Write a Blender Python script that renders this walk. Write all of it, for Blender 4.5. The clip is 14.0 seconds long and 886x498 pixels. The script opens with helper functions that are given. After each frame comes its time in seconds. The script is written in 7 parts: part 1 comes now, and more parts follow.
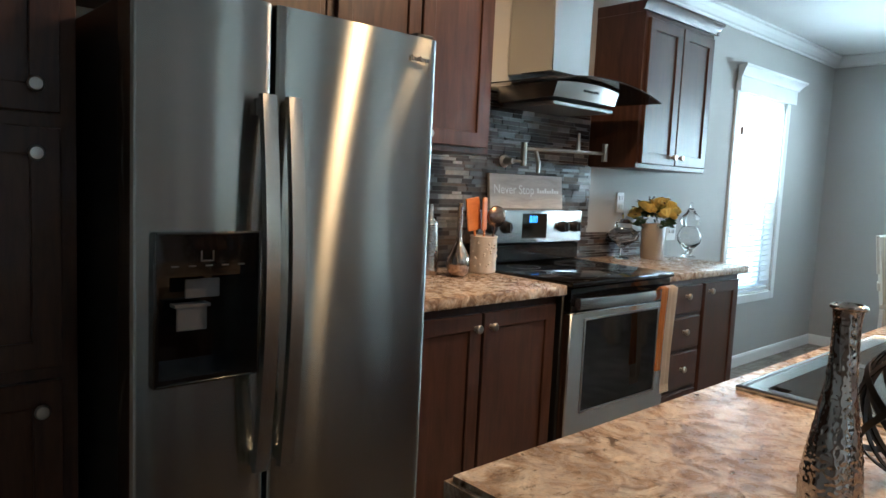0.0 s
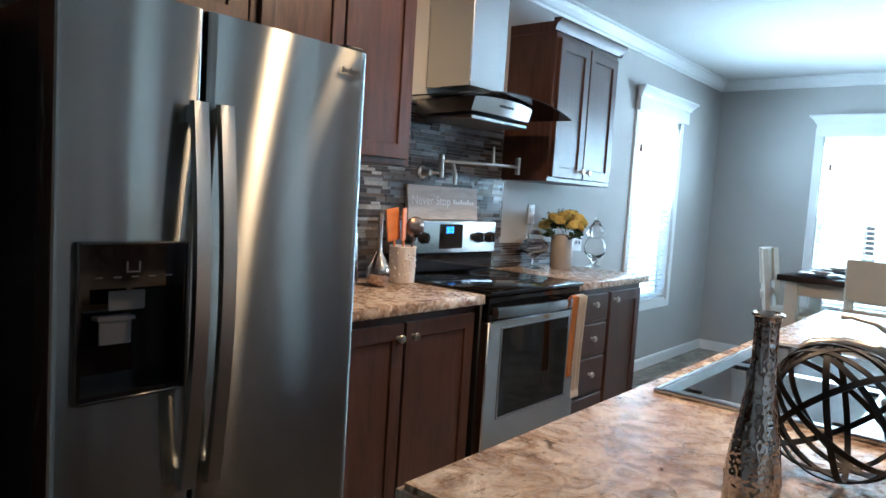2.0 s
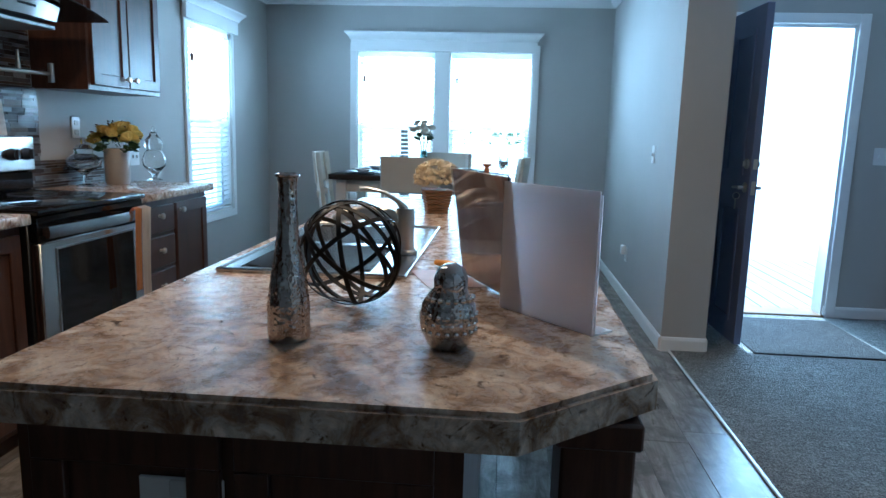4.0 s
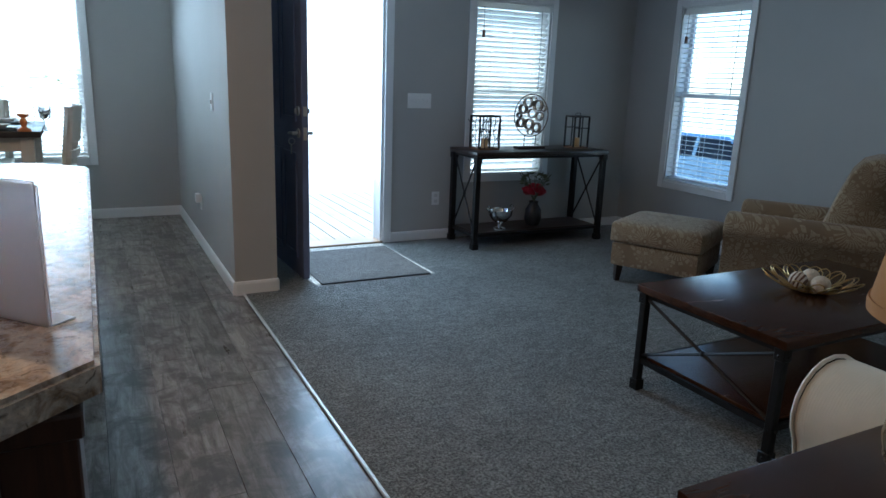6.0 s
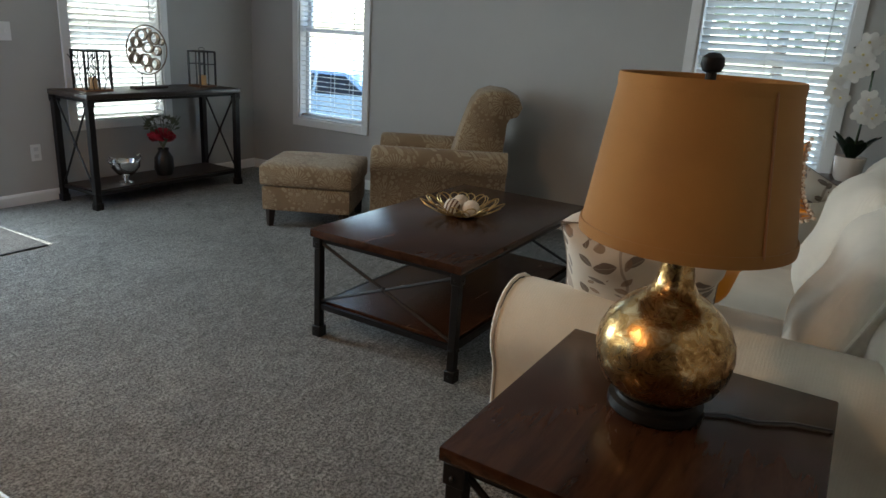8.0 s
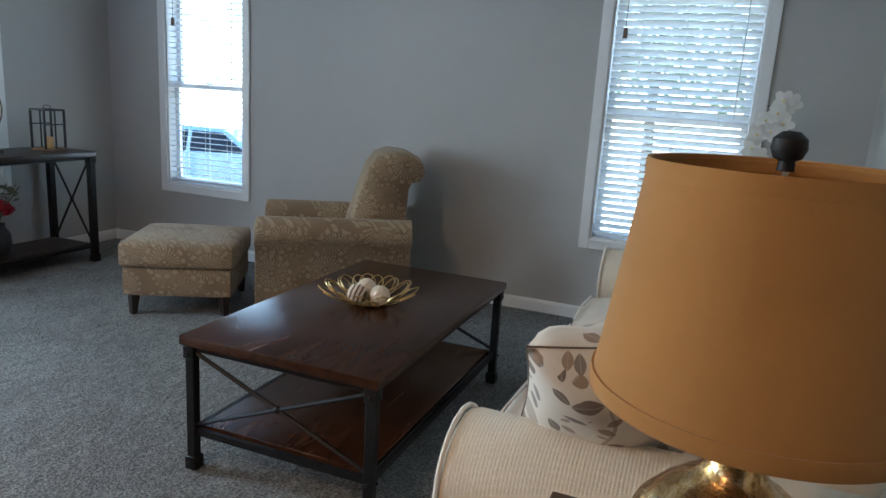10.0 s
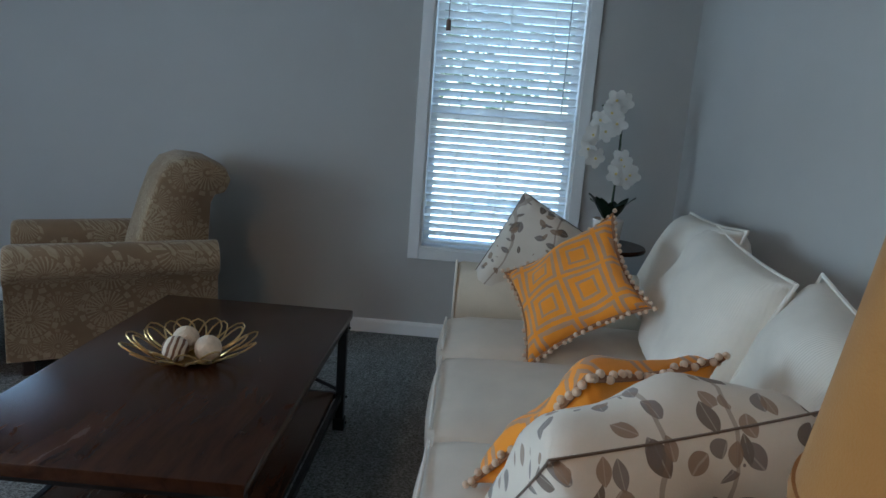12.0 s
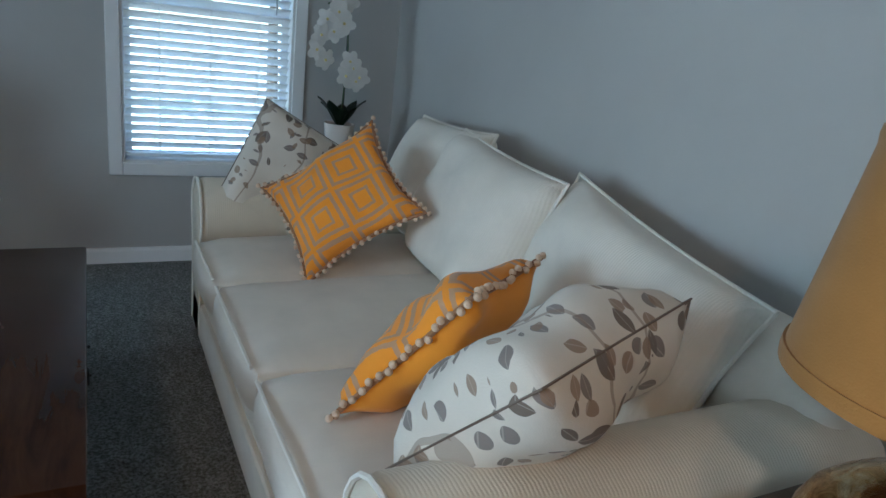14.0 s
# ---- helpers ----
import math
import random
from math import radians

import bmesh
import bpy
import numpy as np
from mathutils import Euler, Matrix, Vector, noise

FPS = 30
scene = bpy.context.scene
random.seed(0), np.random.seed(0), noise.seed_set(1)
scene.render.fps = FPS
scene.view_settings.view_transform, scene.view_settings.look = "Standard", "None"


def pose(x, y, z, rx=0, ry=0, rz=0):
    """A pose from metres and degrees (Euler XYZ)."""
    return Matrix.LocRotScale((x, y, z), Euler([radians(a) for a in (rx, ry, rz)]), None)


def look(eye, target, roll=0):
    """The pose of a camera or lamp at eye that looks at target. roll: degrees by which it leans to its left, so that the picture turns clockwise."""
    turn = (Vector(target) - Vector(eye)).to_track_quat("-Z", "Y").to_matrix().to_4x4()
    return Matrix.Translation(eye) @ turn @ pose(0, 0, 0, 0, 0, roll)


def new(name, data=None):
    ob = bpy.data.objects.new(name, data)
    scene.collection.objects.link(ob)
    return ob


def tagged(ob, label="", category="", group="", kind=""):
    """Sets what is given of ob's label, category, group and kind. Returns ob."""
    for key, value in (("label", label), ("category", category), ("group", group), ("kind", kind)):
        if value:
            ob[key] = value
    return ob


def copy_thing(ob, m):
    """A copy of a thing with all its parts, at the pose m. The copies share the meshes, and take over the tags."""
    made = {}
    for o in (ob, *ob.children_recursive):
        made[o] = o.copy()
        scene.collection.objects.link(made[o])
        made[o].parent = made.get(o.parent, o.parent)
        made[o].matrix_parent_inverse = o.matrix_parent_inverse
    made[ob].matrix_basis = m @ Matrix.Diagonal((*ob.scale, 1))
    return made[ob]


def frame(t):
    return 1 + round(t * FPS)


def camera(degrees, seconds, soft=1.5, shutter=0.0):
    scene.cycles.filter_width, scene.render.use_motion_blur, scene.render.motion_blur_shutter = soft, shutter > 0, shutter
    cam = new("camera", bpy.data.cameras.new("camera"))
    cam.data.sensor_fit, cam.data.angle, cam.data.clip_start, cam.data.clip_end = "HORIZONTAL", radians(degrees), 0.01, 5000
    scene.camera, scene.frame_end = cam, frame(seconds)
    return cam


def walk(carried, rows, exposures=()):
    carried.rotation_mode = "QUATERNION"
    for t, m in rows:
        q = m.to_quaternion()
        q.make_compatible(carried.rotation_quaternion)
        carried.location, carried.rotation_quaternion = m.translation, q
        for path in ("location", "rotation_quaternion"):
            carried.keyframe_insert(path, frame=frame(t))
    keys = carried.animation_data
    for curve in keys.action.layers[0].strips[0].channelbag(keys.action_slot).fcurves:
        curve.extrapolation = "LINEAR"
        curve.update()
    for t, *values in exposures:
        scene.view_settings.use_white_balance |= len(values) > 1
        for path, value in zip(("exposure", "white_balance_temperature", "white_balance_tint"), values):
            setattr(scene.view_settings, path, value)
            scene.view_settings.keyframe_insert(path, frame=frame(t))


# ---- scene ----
cam = camera(65.8, 14.0)
PATH = [
    (0, (1.146, 0.565, 1.302), (2.485, 2.037, 1.104), 2.7),
    (0.5, (1.133, 0.574, 1.302), (2.497, 2.026, 1.117), 3.0),
    (1, (1.126, 0.585, 1.303), (2.496, 2.029, 1.11), 3.1),
    (1.5, (1.078, 0.599, 1.302), (2.562, 1.927, 1.111), 4.6),
    (2, (1.083, 0.593, 1.305), (2.616, 1.868, 1.149), 3.6),
    (2.5, (1.097, 0.554, 1.295), (2.77, 1.634, 1.108), 2.2),
    (3, (1.094, 0.494, 1.285), (2.903, 1.318, 1.061), 2.8),
    (3.5, (1.039, 0.49, 1.271), (2.933, 1.084, 1.028), 2.6),
    (4, (0.947, 0.484, 1.255), (2.912, 0.648, 0.919), 1.6),
    (4.2, (0.916, 0.473, 1.247), (2.876, 0.465, 0.85), 1.8),
    (6.3, (0.828, 0.218, 1.356), (2.507, -0.751, 0.863), 2.8),
    (6.5, (0.846, 0.217, 1.351), (2.492, -0.8, 0.844), 3.5),
    (7, (0.932, 0.217, 1.348), (2.438, -0.998, 0.843), 4.1),
    (7.5, (1.041, 0.213, 1.335), (2.3, -1.245, 0.797), 3.1),
    (8, (1.1, 0.223, 1.322), (2.076, -1.417, 0.724), 3.6),
    (8.5, (1.15, 0.155, 1.316), (2.03, -1.548, 0.745), 3.1),
    (9, (1.217, 0.007, 1.331), (2.086, -1.726, 0.841), 2.5),
    (9.2, (1.237, -0.045, 1.336), (2.076, -1.8, 0.872), 2.7),
    (11.3, (1.757, -0.447, 1.318), (2.187, -2.363, 0.936), 3.3),
    (11.5, (1.771, -0.512, 1.313), (2.125, -2.45, 0.969), 3.2),
    (12, (1.841, -0.583, 1.309), (1.906, -2.541, 0.91), 4.3),
    (12.5, (1.967, -0.581, 1.343), (1.617, -2.509, 0.943), 2.8),
    (13, (2.095, -0.587, 1.343), (1.55, -2.462, 0.908), 2.0),
    (13.5, (2.183, -0.676, 1.334), (1.548, -2.493, 0.788), 4.0),
    (14, (2.237, -0.739, 1.319), (1.333, -2.419, 0.718), 7.0),
]
LAMP_W, SKY_W = 3.5, 6.5
EXPOSURES = [(0.0, 2.8, 5180, -7), (1.0, 2.85, 5180, -7), (1.5, 3.05, 4780, -6), (2.2, 2.9, 4730, -5), (3.0, 2.5, 4780, -5), (4.0, 2.3, 4180, -9), (6.3, 1.95, 4980, -3), (7.2, 2.05, 5130, -2), (8.0, 2.5, 6080, 0), (9.0, 2.95, 5680, 0), (11.3, 2.6, 5230, 0), (12.0, 2.35, 5080, -2), (13.5, 2.45, 5080, -3), (14.0, 2.5, 4980, -4)]
walk(cam, [(t, look(eye, target, roll)) for t, eye, target, roll in PATH], EXPOSURES)

# ---- world, sun, lamps ----
world = bpy.data.worlds.new("sky_world")
scene.world = world
world.use_nodes = True
wn = world.node_tree.nodes
sky = wn.new("ShaderNodeTexSky")
sky.sky_type, sky.sun_disc = "NISHITA", False
sky.sun_elevation, sky.sun_rotation = radians(60.7), radians(90)
wn["Background"].inputs["Strength"].default_value = 0.15
world.node_tree.links.new(sky.outputs["Color"], wn["Background"].inputs["Color"])

sun_data = bpy.data.lights.new("sun", "SUN")
sun_data.energy, sun_data.angle, sun_data.color = 3.2, radians(0.6), (1.0, 0.95, 0.88)
sun = new("sun", sun_data)
sun.matrix_world = look((20, 0.5, 35.6), (0, 0, 0))

# plan, in metres
YK, XD, XS, YS, XF = 2.83, 7.70, 0.71, -4.39, 6.0   # kitchen, dining, sofa, south, front-door walls
XW, YB = -1.7, -0.2                                   # hidden west wall and the wall behind the sofa's end
PY0, PY1, PX0 = -0.76, -0.5, 5.0                      # partition beside the front door
CEIL = 2.52
WIN_K, WIN_D1, WIN_D2 = (5.95, 6.75, 0.55, 2.03), (1.165, 1.935, 0.55, 2.02), (0.24, 1.035, 0.55, 2.02)
WIN_C, WIN_A, WIN_B = (-3.43, -2.68, 0.55, 2.0), (4.71, 5.425, 0.53, 2.02), (1.288, 2.105, 0.53, 2.02)
DOOR = (-1.88, -0.92, -0.02, 2.05)

# sky light through the bright windows
for (a, b, z0, z1), x, y, rz in ((WIN_K, None, YK + 0.2, 180), (WIN_D1, XD + 0.2, None, 90), (WIN_D2, XD + 0.2, None, 90), (DOOR, XF + 0.22, None, 90)):
    z0 = z1 - (1.45 if z1 == DOOR[3] else 0.75)
    d = bpy.data.lights.new("window_skylight", "AREA")
    d.shape, d.size, d.size_y, d.energy, d.color = "RECTANGLE", b - a, z1 - z0, {None: SKY_W, XD + 0.2: SKY_W, XF + 0.22: 1.45 * SKY_W}[x], (0.86, 0.94, 1.0)
    new("window_skylight", d).matrix_world = pose((a + b) / 2 if x is None else x, (a + b) / 2 if y is None else y, (z0 + z1) / 2, 0, 0, rz) @ pose(0, 0, 0, 90)


# ---- mesh helpers ----
def box(bm, x0, x1, y0, y1, z0, z1, bevel=0.0, seg=1):
    vs = [bm.verts.new((x, y, z)) for z in (z0, z1) for x, y in ((x0, y0), (x1, y0), (x1, y1), (x0, y1))]
    fs = [bm.faces.new([vs[i] for i in q]) for q in ((3, 2, 1, 0), (4, 5, 6, 7), (0, 1, 5, 4), (1, 2, 6, 5), (2, 3, 7, 6), (3, 0, 4, 7))]
    if bevel:
        es = list({e for f in fs for e in f.edges})
        bmesh.ops.bevel(bm, geom=es, offset=bevel, segments=seg, affect="EDGES", profile=0.5)
    return bm


def B(x0, x1, y0, y1, z0, z1, bevel=0.0, seg=1):
    return box(bmesh.new(), x0, x1, y0, y1, z0, z1, bevel, seg)


def ring_frame(bm, x0, x1, z0, z1, rail, y0, y1):
    """One closed rectangular frame in the x-z plane, between y0 and y1."""
    o = ((x0, z0), (x1, z0), (x1, z1), (x0, z1))
    i = ((x0 + rail, z0 + rail), (x1 - rail, z0 + rail), (x1 - rail, z1 - rail), (x0 + rail, z1 - rail))
    v = [[bm.verts.new((a, y, b)) for a, b in loop] for y in (y0, y1) for loop in (o, i)]
    for k in range(4):
        q = (k + 1) % 4
        for a, b in ((0, 1), (2, 3), (0, 2), (1, 3)):
            bm.faces.new((v[a][k], v[a][q], v[b][q], v[b][k]))
    bmesh.ops.recalc_face_normals(bm, faces=bm.faces[:])
    return bm


def lathe(bm, profile, seg=24, cx=0.0, cy=0.0, cz=0.0, wobble=None):
    """Spins (radius, height) pairs round a standing axis."""
    rings = []
    for r, z in profile:
        if r < 1e-5:
            rings.append([bm.verts.new((cx, cy, cz + z))])
        else:
            ring = []
            for i in range(seg):
                a = 2 * math.pi * i / seg
                k = wobble(a, z) if wobble else 1.0
                ring.append(bm.verts.new((cx + r * k * math.cos(a), cy + r * k * math.sin(a), cz + z)))
            rings.append(ring)
    for a, b in zip(rings, rings[1:]):
        n = max(len(a), len(b))
        for i in range(n):
            j = (i + 1) % n
            if len(a) == 1 and len(b) == 1:
                continue
            if len(a) == 1:
                bm.faces.new((a[0], b[j], b[i]))
            elif len(b) == 1:
                bm.faces.new((a[i], a[j], b[0]))
            else:
                bm.faces.new((a[i], a[j], b[j], b[i]))
    bmesh.ops.recalc_face_normals(bm, faces=bm.faces[:])
    return bm


def tube(bm, pts, radius, seg=8, closed=False, flat=1.0, caps=True):
    """A round bar along points; radius may be a list. flat squashes it across its second axis."""
    pts = [Vector(p) for p in pts]
    n = len(pts)
    rad = radius if isinstance(radius, (list, tuple)) else [radius] * n
    rings, up = [], None
    for i, p in enumerate(pts):
        if closed:
            t = pts[(i + 1) % n] - pts[i - 1]
        else:
            t = pts[min(i + 1, n - 1)] - pts[max(i - 1, 0)]
        t.normalize()
        if up is None:
            up = Vector((0, 0, 1)) if abs(t.z) < 0.9 else Vector((1, 0, 0))
        side = t.cross(up).normalized()
        up = side.cross(t).normalized()
        rings.append([bm.verts.new(p + rad[i] * (math.cos(a) * side + flat * math.sin(a) * up)) for a in (2 * math.pi * k / seg for k in range(seg))])
    pairs = list(zip(rings, rings[1:])) + ([(rings[-1], rings[0])] if closed else [])
    for a, b in pairs:
        for k in range(seg):
            bm.faces.new((a[k], a[(k + 1) % seg], b[(k + 1) % seg], b[k]))
    if caps and not closed:
        bm.faces.new(rings[0][::-1])
        bm.faces.new(rings[-1])
    return bm


def extrude_profile(bm, profile, a, b, inward):
    """Sweeps (out, up) pairs along the straight line a to b; out points along inward."""
    a, b, w = Vector(a), Vector(b), Vector(inward)
    ra = [bm.verts.new(a + w * o + Vector((0, 0, u))) for o, u in profile]
    rb = [bm.verts.new(b + w * o + Vector((0, 0, u))) for o, u in profile]
    n = len(profile)
    for i in range(n):
        bm.faces.new((ra[i], ra[(i + 1) % n], rb[(i + 1) % n], rb[i]))
    bm.faces.new(ra[::-1])
    bm.faces.new(rb)
    bmesh.ops.recalc_face_normals(bm, faces=bm.faces[:])
    return bm


def ball(bm, c, r, seg=12, rings=8, sx=1, sy=1, sz=1):
    m = Matrix.Translation(c) @ Matrix.Diagonal((r * sx, r * sy, r * sz, 1))
    bmesh.ops.create_uvsphere(bm, u_segments=seg, v_segments=rings, radius=1, matrix=m)
    return bm


def finish(bm, name, material, smooth):
    me = bpy.data.meshes.new(name)
    bm.to_mesh(me)
    bm.free()
    me.materials.append(material)
    if smooth:
        me.polygons.foreach_set("use_smooth", [True] * len(me.polygons))
        me.set_sharp_from_angle(angle=radians(smooth if smooth > 1 else 40))
    return me


def part(name, bm, material, parent, label="", smooth=40):
    ob = new(name, finish(bm, name, material, smooth))
    ob.parent = parent
    if label:
        ob["label"] = label
    return ob


def thing(name, label, category, loc=(0, 0, 0), rz=0.0, group="", kind=""):
    ob = new(name)
    ob.empty_display_size = 0.1
    ob.matrix_world = pose(*loc, 0, 0, rz)
    return tagged(ob, label, category, group, kind)


def solo(name, bm, material, label, category, smooth=40, group="", kind="", m=None):
    ob = new(name, finish(bm, name, material, smooth))
    if m is not None:
        ob.matrix_world = m
    return tagged(ob, label, category, group, kind)


def setting(name, bm, material, label="", category="", smooth=0):
    return tagged(new(name, finish(bm, name, material, smooth)), label, category, "", "structure")


# ---- materials ----
def mat(name, color=(0.8, 0.8, 0.8), rough=0.5, metal=0.0, **extra):
    m = bpy.data.materials.new(name)
    m.use_nodes = True
    b = m.node_tree.nodes["Principled BSDF"]
    b.inputs["Base Color"].default_value = (*color, 1)
    b.inputs["Roughness"].default_value = rough
    b.inputs["Metallic"].default_value = metal
    for key, value in extra.items():
        b.inputs[key.replace("_", " ")].default_value = value
    return m


def nodes(m):
    return m.node_tree.nodes, m.node_tree.links, m.node_tree.nodes["Principled BSDF"]


def coords(m, scale=(1, 1, 1), kind="Object", rot=(0, 0, 0)):
    n, l, _ = nodes(m)
    tc, mp = n.new("ShaderNodeTexCoord"), n.new("ShaderNodeMapping")
    mp.inputs["Scale"].default_value = scale
    mp.inputs["Rotation"].default_value = rot
    l.new(tc.outputs[kind], mp.inputs["Vector"])
    return mp.outputs["Vector"]


def noise_tex(m, vec, scale, detail=4.0, rough=0.55, distortion=0.0):
    n, l, _ = nodes(m)
    t = n.new("ShaderNodeTexNoise")
    t.inputs["Scale"].default_value, t.inputs["Detail"].default_value = scale, detail
    t.inputs["Roughness"].default_value, t.inputs["Distortion"].default_value = rough, distortion
    l.new(vec, t.inputs["Vector"])
    return t.outputs["Fac"]


def ramp(m, fac, stops):
    n, l, _ = nodes(m)
    r = n.new("ShaderNodeValToRGB")
    while len(r.color_ramp.elements) < len(stops):
        r.color_ramp.elements.new(0.5)
    for e, (p, c) in zip(r.color_ramp.elements, stops):
        e.position, e.color = p, (*c, 1)
    l.new(fac, r.inputs["Fac"])
    return r.outputs["Color"]


def mixc(m, fac, a, b, mode="MIX"):
    n, l, _ = nodes(m)
    x = n.new("ShaderNodeMix")
    x.data_type, x.blend_type = "RGBA", mode
    for sock, v in ((x.inputs["Factor"], fac), (x.inputs["A"], a), (x.inputs["B"], b)):
        if hasattr(v, "is_linked"):
            l.new(v, sock)
        else:
            sock.default_value = (*v, 1) if isinstance(v, tuple) else v
    return x.outputs["Result"]


def calc(m, op, a, b=0.0, c=0.0):
    n, l, _ = nodes(m)
    x = n.new("ShaderNodeMath")
    x.operation = op
    for i, v in enumerate((a, b, c)):
        if hasattr(v, "is_linked"):
            l.new(v, x.inputs[i])
        else:
            x.inputs[i].default_value = v
    return x.outputs[0]


def bump(m, height, strength=0.2, distance=0.01):
    n, l, b = nodes(m)
    x = n.new("ShaderNodeBump")
    x.inputs["Strength"].default_value, x.inputs["Distance"].default_value = strength, distance
    l.new(height, x.inputs["Height"])
    l.new(x.outputs["Normal"], b.inputs["Normal"])


def color(m, sock, key="Base Color"):
    n, l, b = nodes(m)
    l.new(sock, b.inputs[key])
    return m


def rand(m, kind="Object"):
    n, _, _ = nodes(m)
    if kind == "Object":
        return n.new("ShaderNodeObjectInfo").outputs["Random"]
    return n.new("ShaderNodeNewGeometry").outputs["Random Per Island"]


def blotchy(name, c, rough=0.6, scale=3.0, amount=0.12, fine=60.0, bumps=0.08, metal=0.0, dist=0.004):
    """Plain paint or cloth with slow unevenness and fine grain."""
    m = mat(name, c, rough, metal)
    v = coords(m)
    lo, hi = tuple(x * (1 - amount) for x in c), tuple(min(1, x * (1 + amount)) for x in c)
    color(m, ramp(m, noise_tex(m, v, scale, 5), [(0.3, lo), (0.7, hi)]))
    bump(m, noise_tex(m, v, fine, 3), bumps, dist)
    return m


def wood(name, dark, light, grain=(1, 1, 12), rough=0.4, scale=3.0, bumps=0.1):
    m = mat(name, light, rough)
    v = coords(m, grain)
    f = noise_tex(m, v, scale, 8, 0.65, 0.6)
    big = noise_tex(m, coords(m), 1.7, 2)
    base = ramp(m, f, [(0.28, dark), (0.5, tuple((a + b) / 2 for a, b in zip(dark, light))), (0.75, light)])
    color(m, mixc(m, 0.5, base, ramp(m, big, [(0.3, (0.75, 0.75, 0.75)), (0.7, (1.15, 1.12, 1.1))]), "MULTIPLY"))
    color(m, ramp(m, f, [(0.3, (rough * 0.85,) * 3), (0.7, (rough * 1.15,) * 3)]), "Roughness")
    bump(m, f, bumps, 0.002)
    return m


wall_paint = blotchy("greige_wall_paint", (0.43, 0.42, 0.40), 0.75, 1.2, 0.04, 260, 0.12, 0, 0.002)
ceiling_paint = blotchy("ceiling_texture", (0.78, 0.78, 0.77), 0.85, 2.0, 0.03, 70, 0.35, 0, 0.006)
trim_white = blotchy("white_trim_paint", (0.78, 0.78, 0.77), 0.4, 2.5, 0.03, 90, 0.05, 0, 0.001)
vinyl_white = blotchy("white_vinyl", (0.8, 0.81, 0.82), 0.35, 3, 0.03, 90, 0.03)
slat_white = blotchy("blind_slat", (0.82, 0.82, 0.81), 0.45, 6, 0.03, 120, 0.05)
_n, _l, _b = nodes(slat_white)
_t, _m = _n.new("ShaderNodeBsdfTranslucent"), _n.new("ShaderNodeMixShader")
_t.inputs["Color"].default_value = (0.86, 0.86, 0.82, 1)
_m.inputs["Fac"].default_value = 0.38
_l.new(_b.outputs[0], _m.inputs[1])
_l.new(_t.outputs[0], _m.inputs[2])
_l.new(_m.outputs[0], _n["Material Output"].inputs["Surface"])
cabinet_wood = wood("dark_stained_cabinet", (0.030, 0.013, 0.008), (0.095, 0.043, 0.026), (9, 9, 1.0), 0.36, 4.0, 0.06)
table_wood = wood("dark_cherry_table", (0.018, 0.007, 0.003), (0.068, 0.026, 0.012), (7, 1.0, 7), 0.24, 3.0, 0.015)
nodes(table_wood)[2].inputs["Specular IOR Level"].default_value = 0.28
espresso_wood = wood("espresso_wood", (0.012, 0.008, 0.007), (0.045, 0.028, 0.022), (8, 1, 8), 0.35, 3.0, 0.05)
white_wood = blotchy("antique_white_wood", (0.62, 0.58, 0.50), 0.5, 4, 0.08, 60, 0.08)
black_iron = blotchy("black_iron", (0.018, 0.017, 0.017), 0.5, 8, 0.3, 90, 0.12, 0.6)
black_gloss = mat("black_glass", (0.006, 0.006, 0.007), 0.06)
black_plastic = blotchy("black_plastic", (0.012, 0.012, 0.013), 0.4, 8, 0.2, 200, 0.05)
chrome = mat("polished_chrome", (0.75, 0.74, 0.72), 0.12, 1.0)
nickel = mat("brushed_nickel", (0.55, 0.52, 0.48), 0.28, 1.0)
plastic_white = mat("white_plastic", (0.75, 0.75, 0.74), 0.35)


def steel(name, c, rough, along, streak=0.8):
    """Brushed steel; along: scale of the brushing noise on each axis."""
    m = mat(name, c, rough, 1.0)
    v = coords(m, along)
    f = noise_tex(m, v, 1.0, 6, 0.7)
    color(m, ramp(m, f, [(0.3, tuple(x * 0.96 for x in c)), (0.7, c)]))
    color(m, ramp(m, f, [(0.3, (rough * 0.99,) * 3), (0.7, (rough * 1.01,) * 3)]), "Roughness")
    n, l, b = nodes(m)
    b.inputs["Anisotropic"].default_value = streak
    b.inputs["Anisotropic Rotation"].default_value = 0.25
    tan = n.new("ShaderNodeTangent")
    tan.direction_type, tan.axis = "RADIAL", "Z"
    l.new(tan.outputs["Tangent"], b.inputs["Tangent"])
    return m


steel_front = steel("brushed_steel_dark", (0.36, 0.365, 0.35), 0.235, (3, 3, 900), 1.0)
def streak(m, c, rough, aniso, share):
    """Adds a narrow reflection drawn out upwards by level brushing."""
    n, l, b = nodes(m)
    g, x, tan = n.new("ShaderNodeBsdfAnisotropic"), n.new("ShaderNodeMixShader"), n.new("ShaderNodeTangent")
    g.distribution = "BECKMANN"
    g.inputs["Color"].default_value = (*c, 1)
    g.inputs["Roughness"].default_value, g.inputs["Anisotropy"].default_value = rough, aniso
    tan.direction_type, tan.axis = "RADIAL", "Z"
    l.new(tan.outputs["Tangent"], g.inputs["Tangent"])
    x.inputs["Fac"].default_value = share
    l.new(b.outputs[0], x.inputs[1])
    l.new(g.outputs[0], x.inputs[2])
    l.new(x.outputs[0], n["Material Output"].inputs["Surface"])


streak(steel_front, (0.33, 0.335, 0.32), 0.235, 0.82, 0.85)
steel_handle = steel("brushed_steel_handle", (0.40, 0.40, 0.395), 0.25, (3, 3, 900))
steel_light = steel("brushed_steel", (0.62, 0.61, 0.60), 0.25, (3, 3, 900))
sink_steel = steel("sink_steel", (0.62, 0.62, 0.62), 0.22, (60, 60, 60))


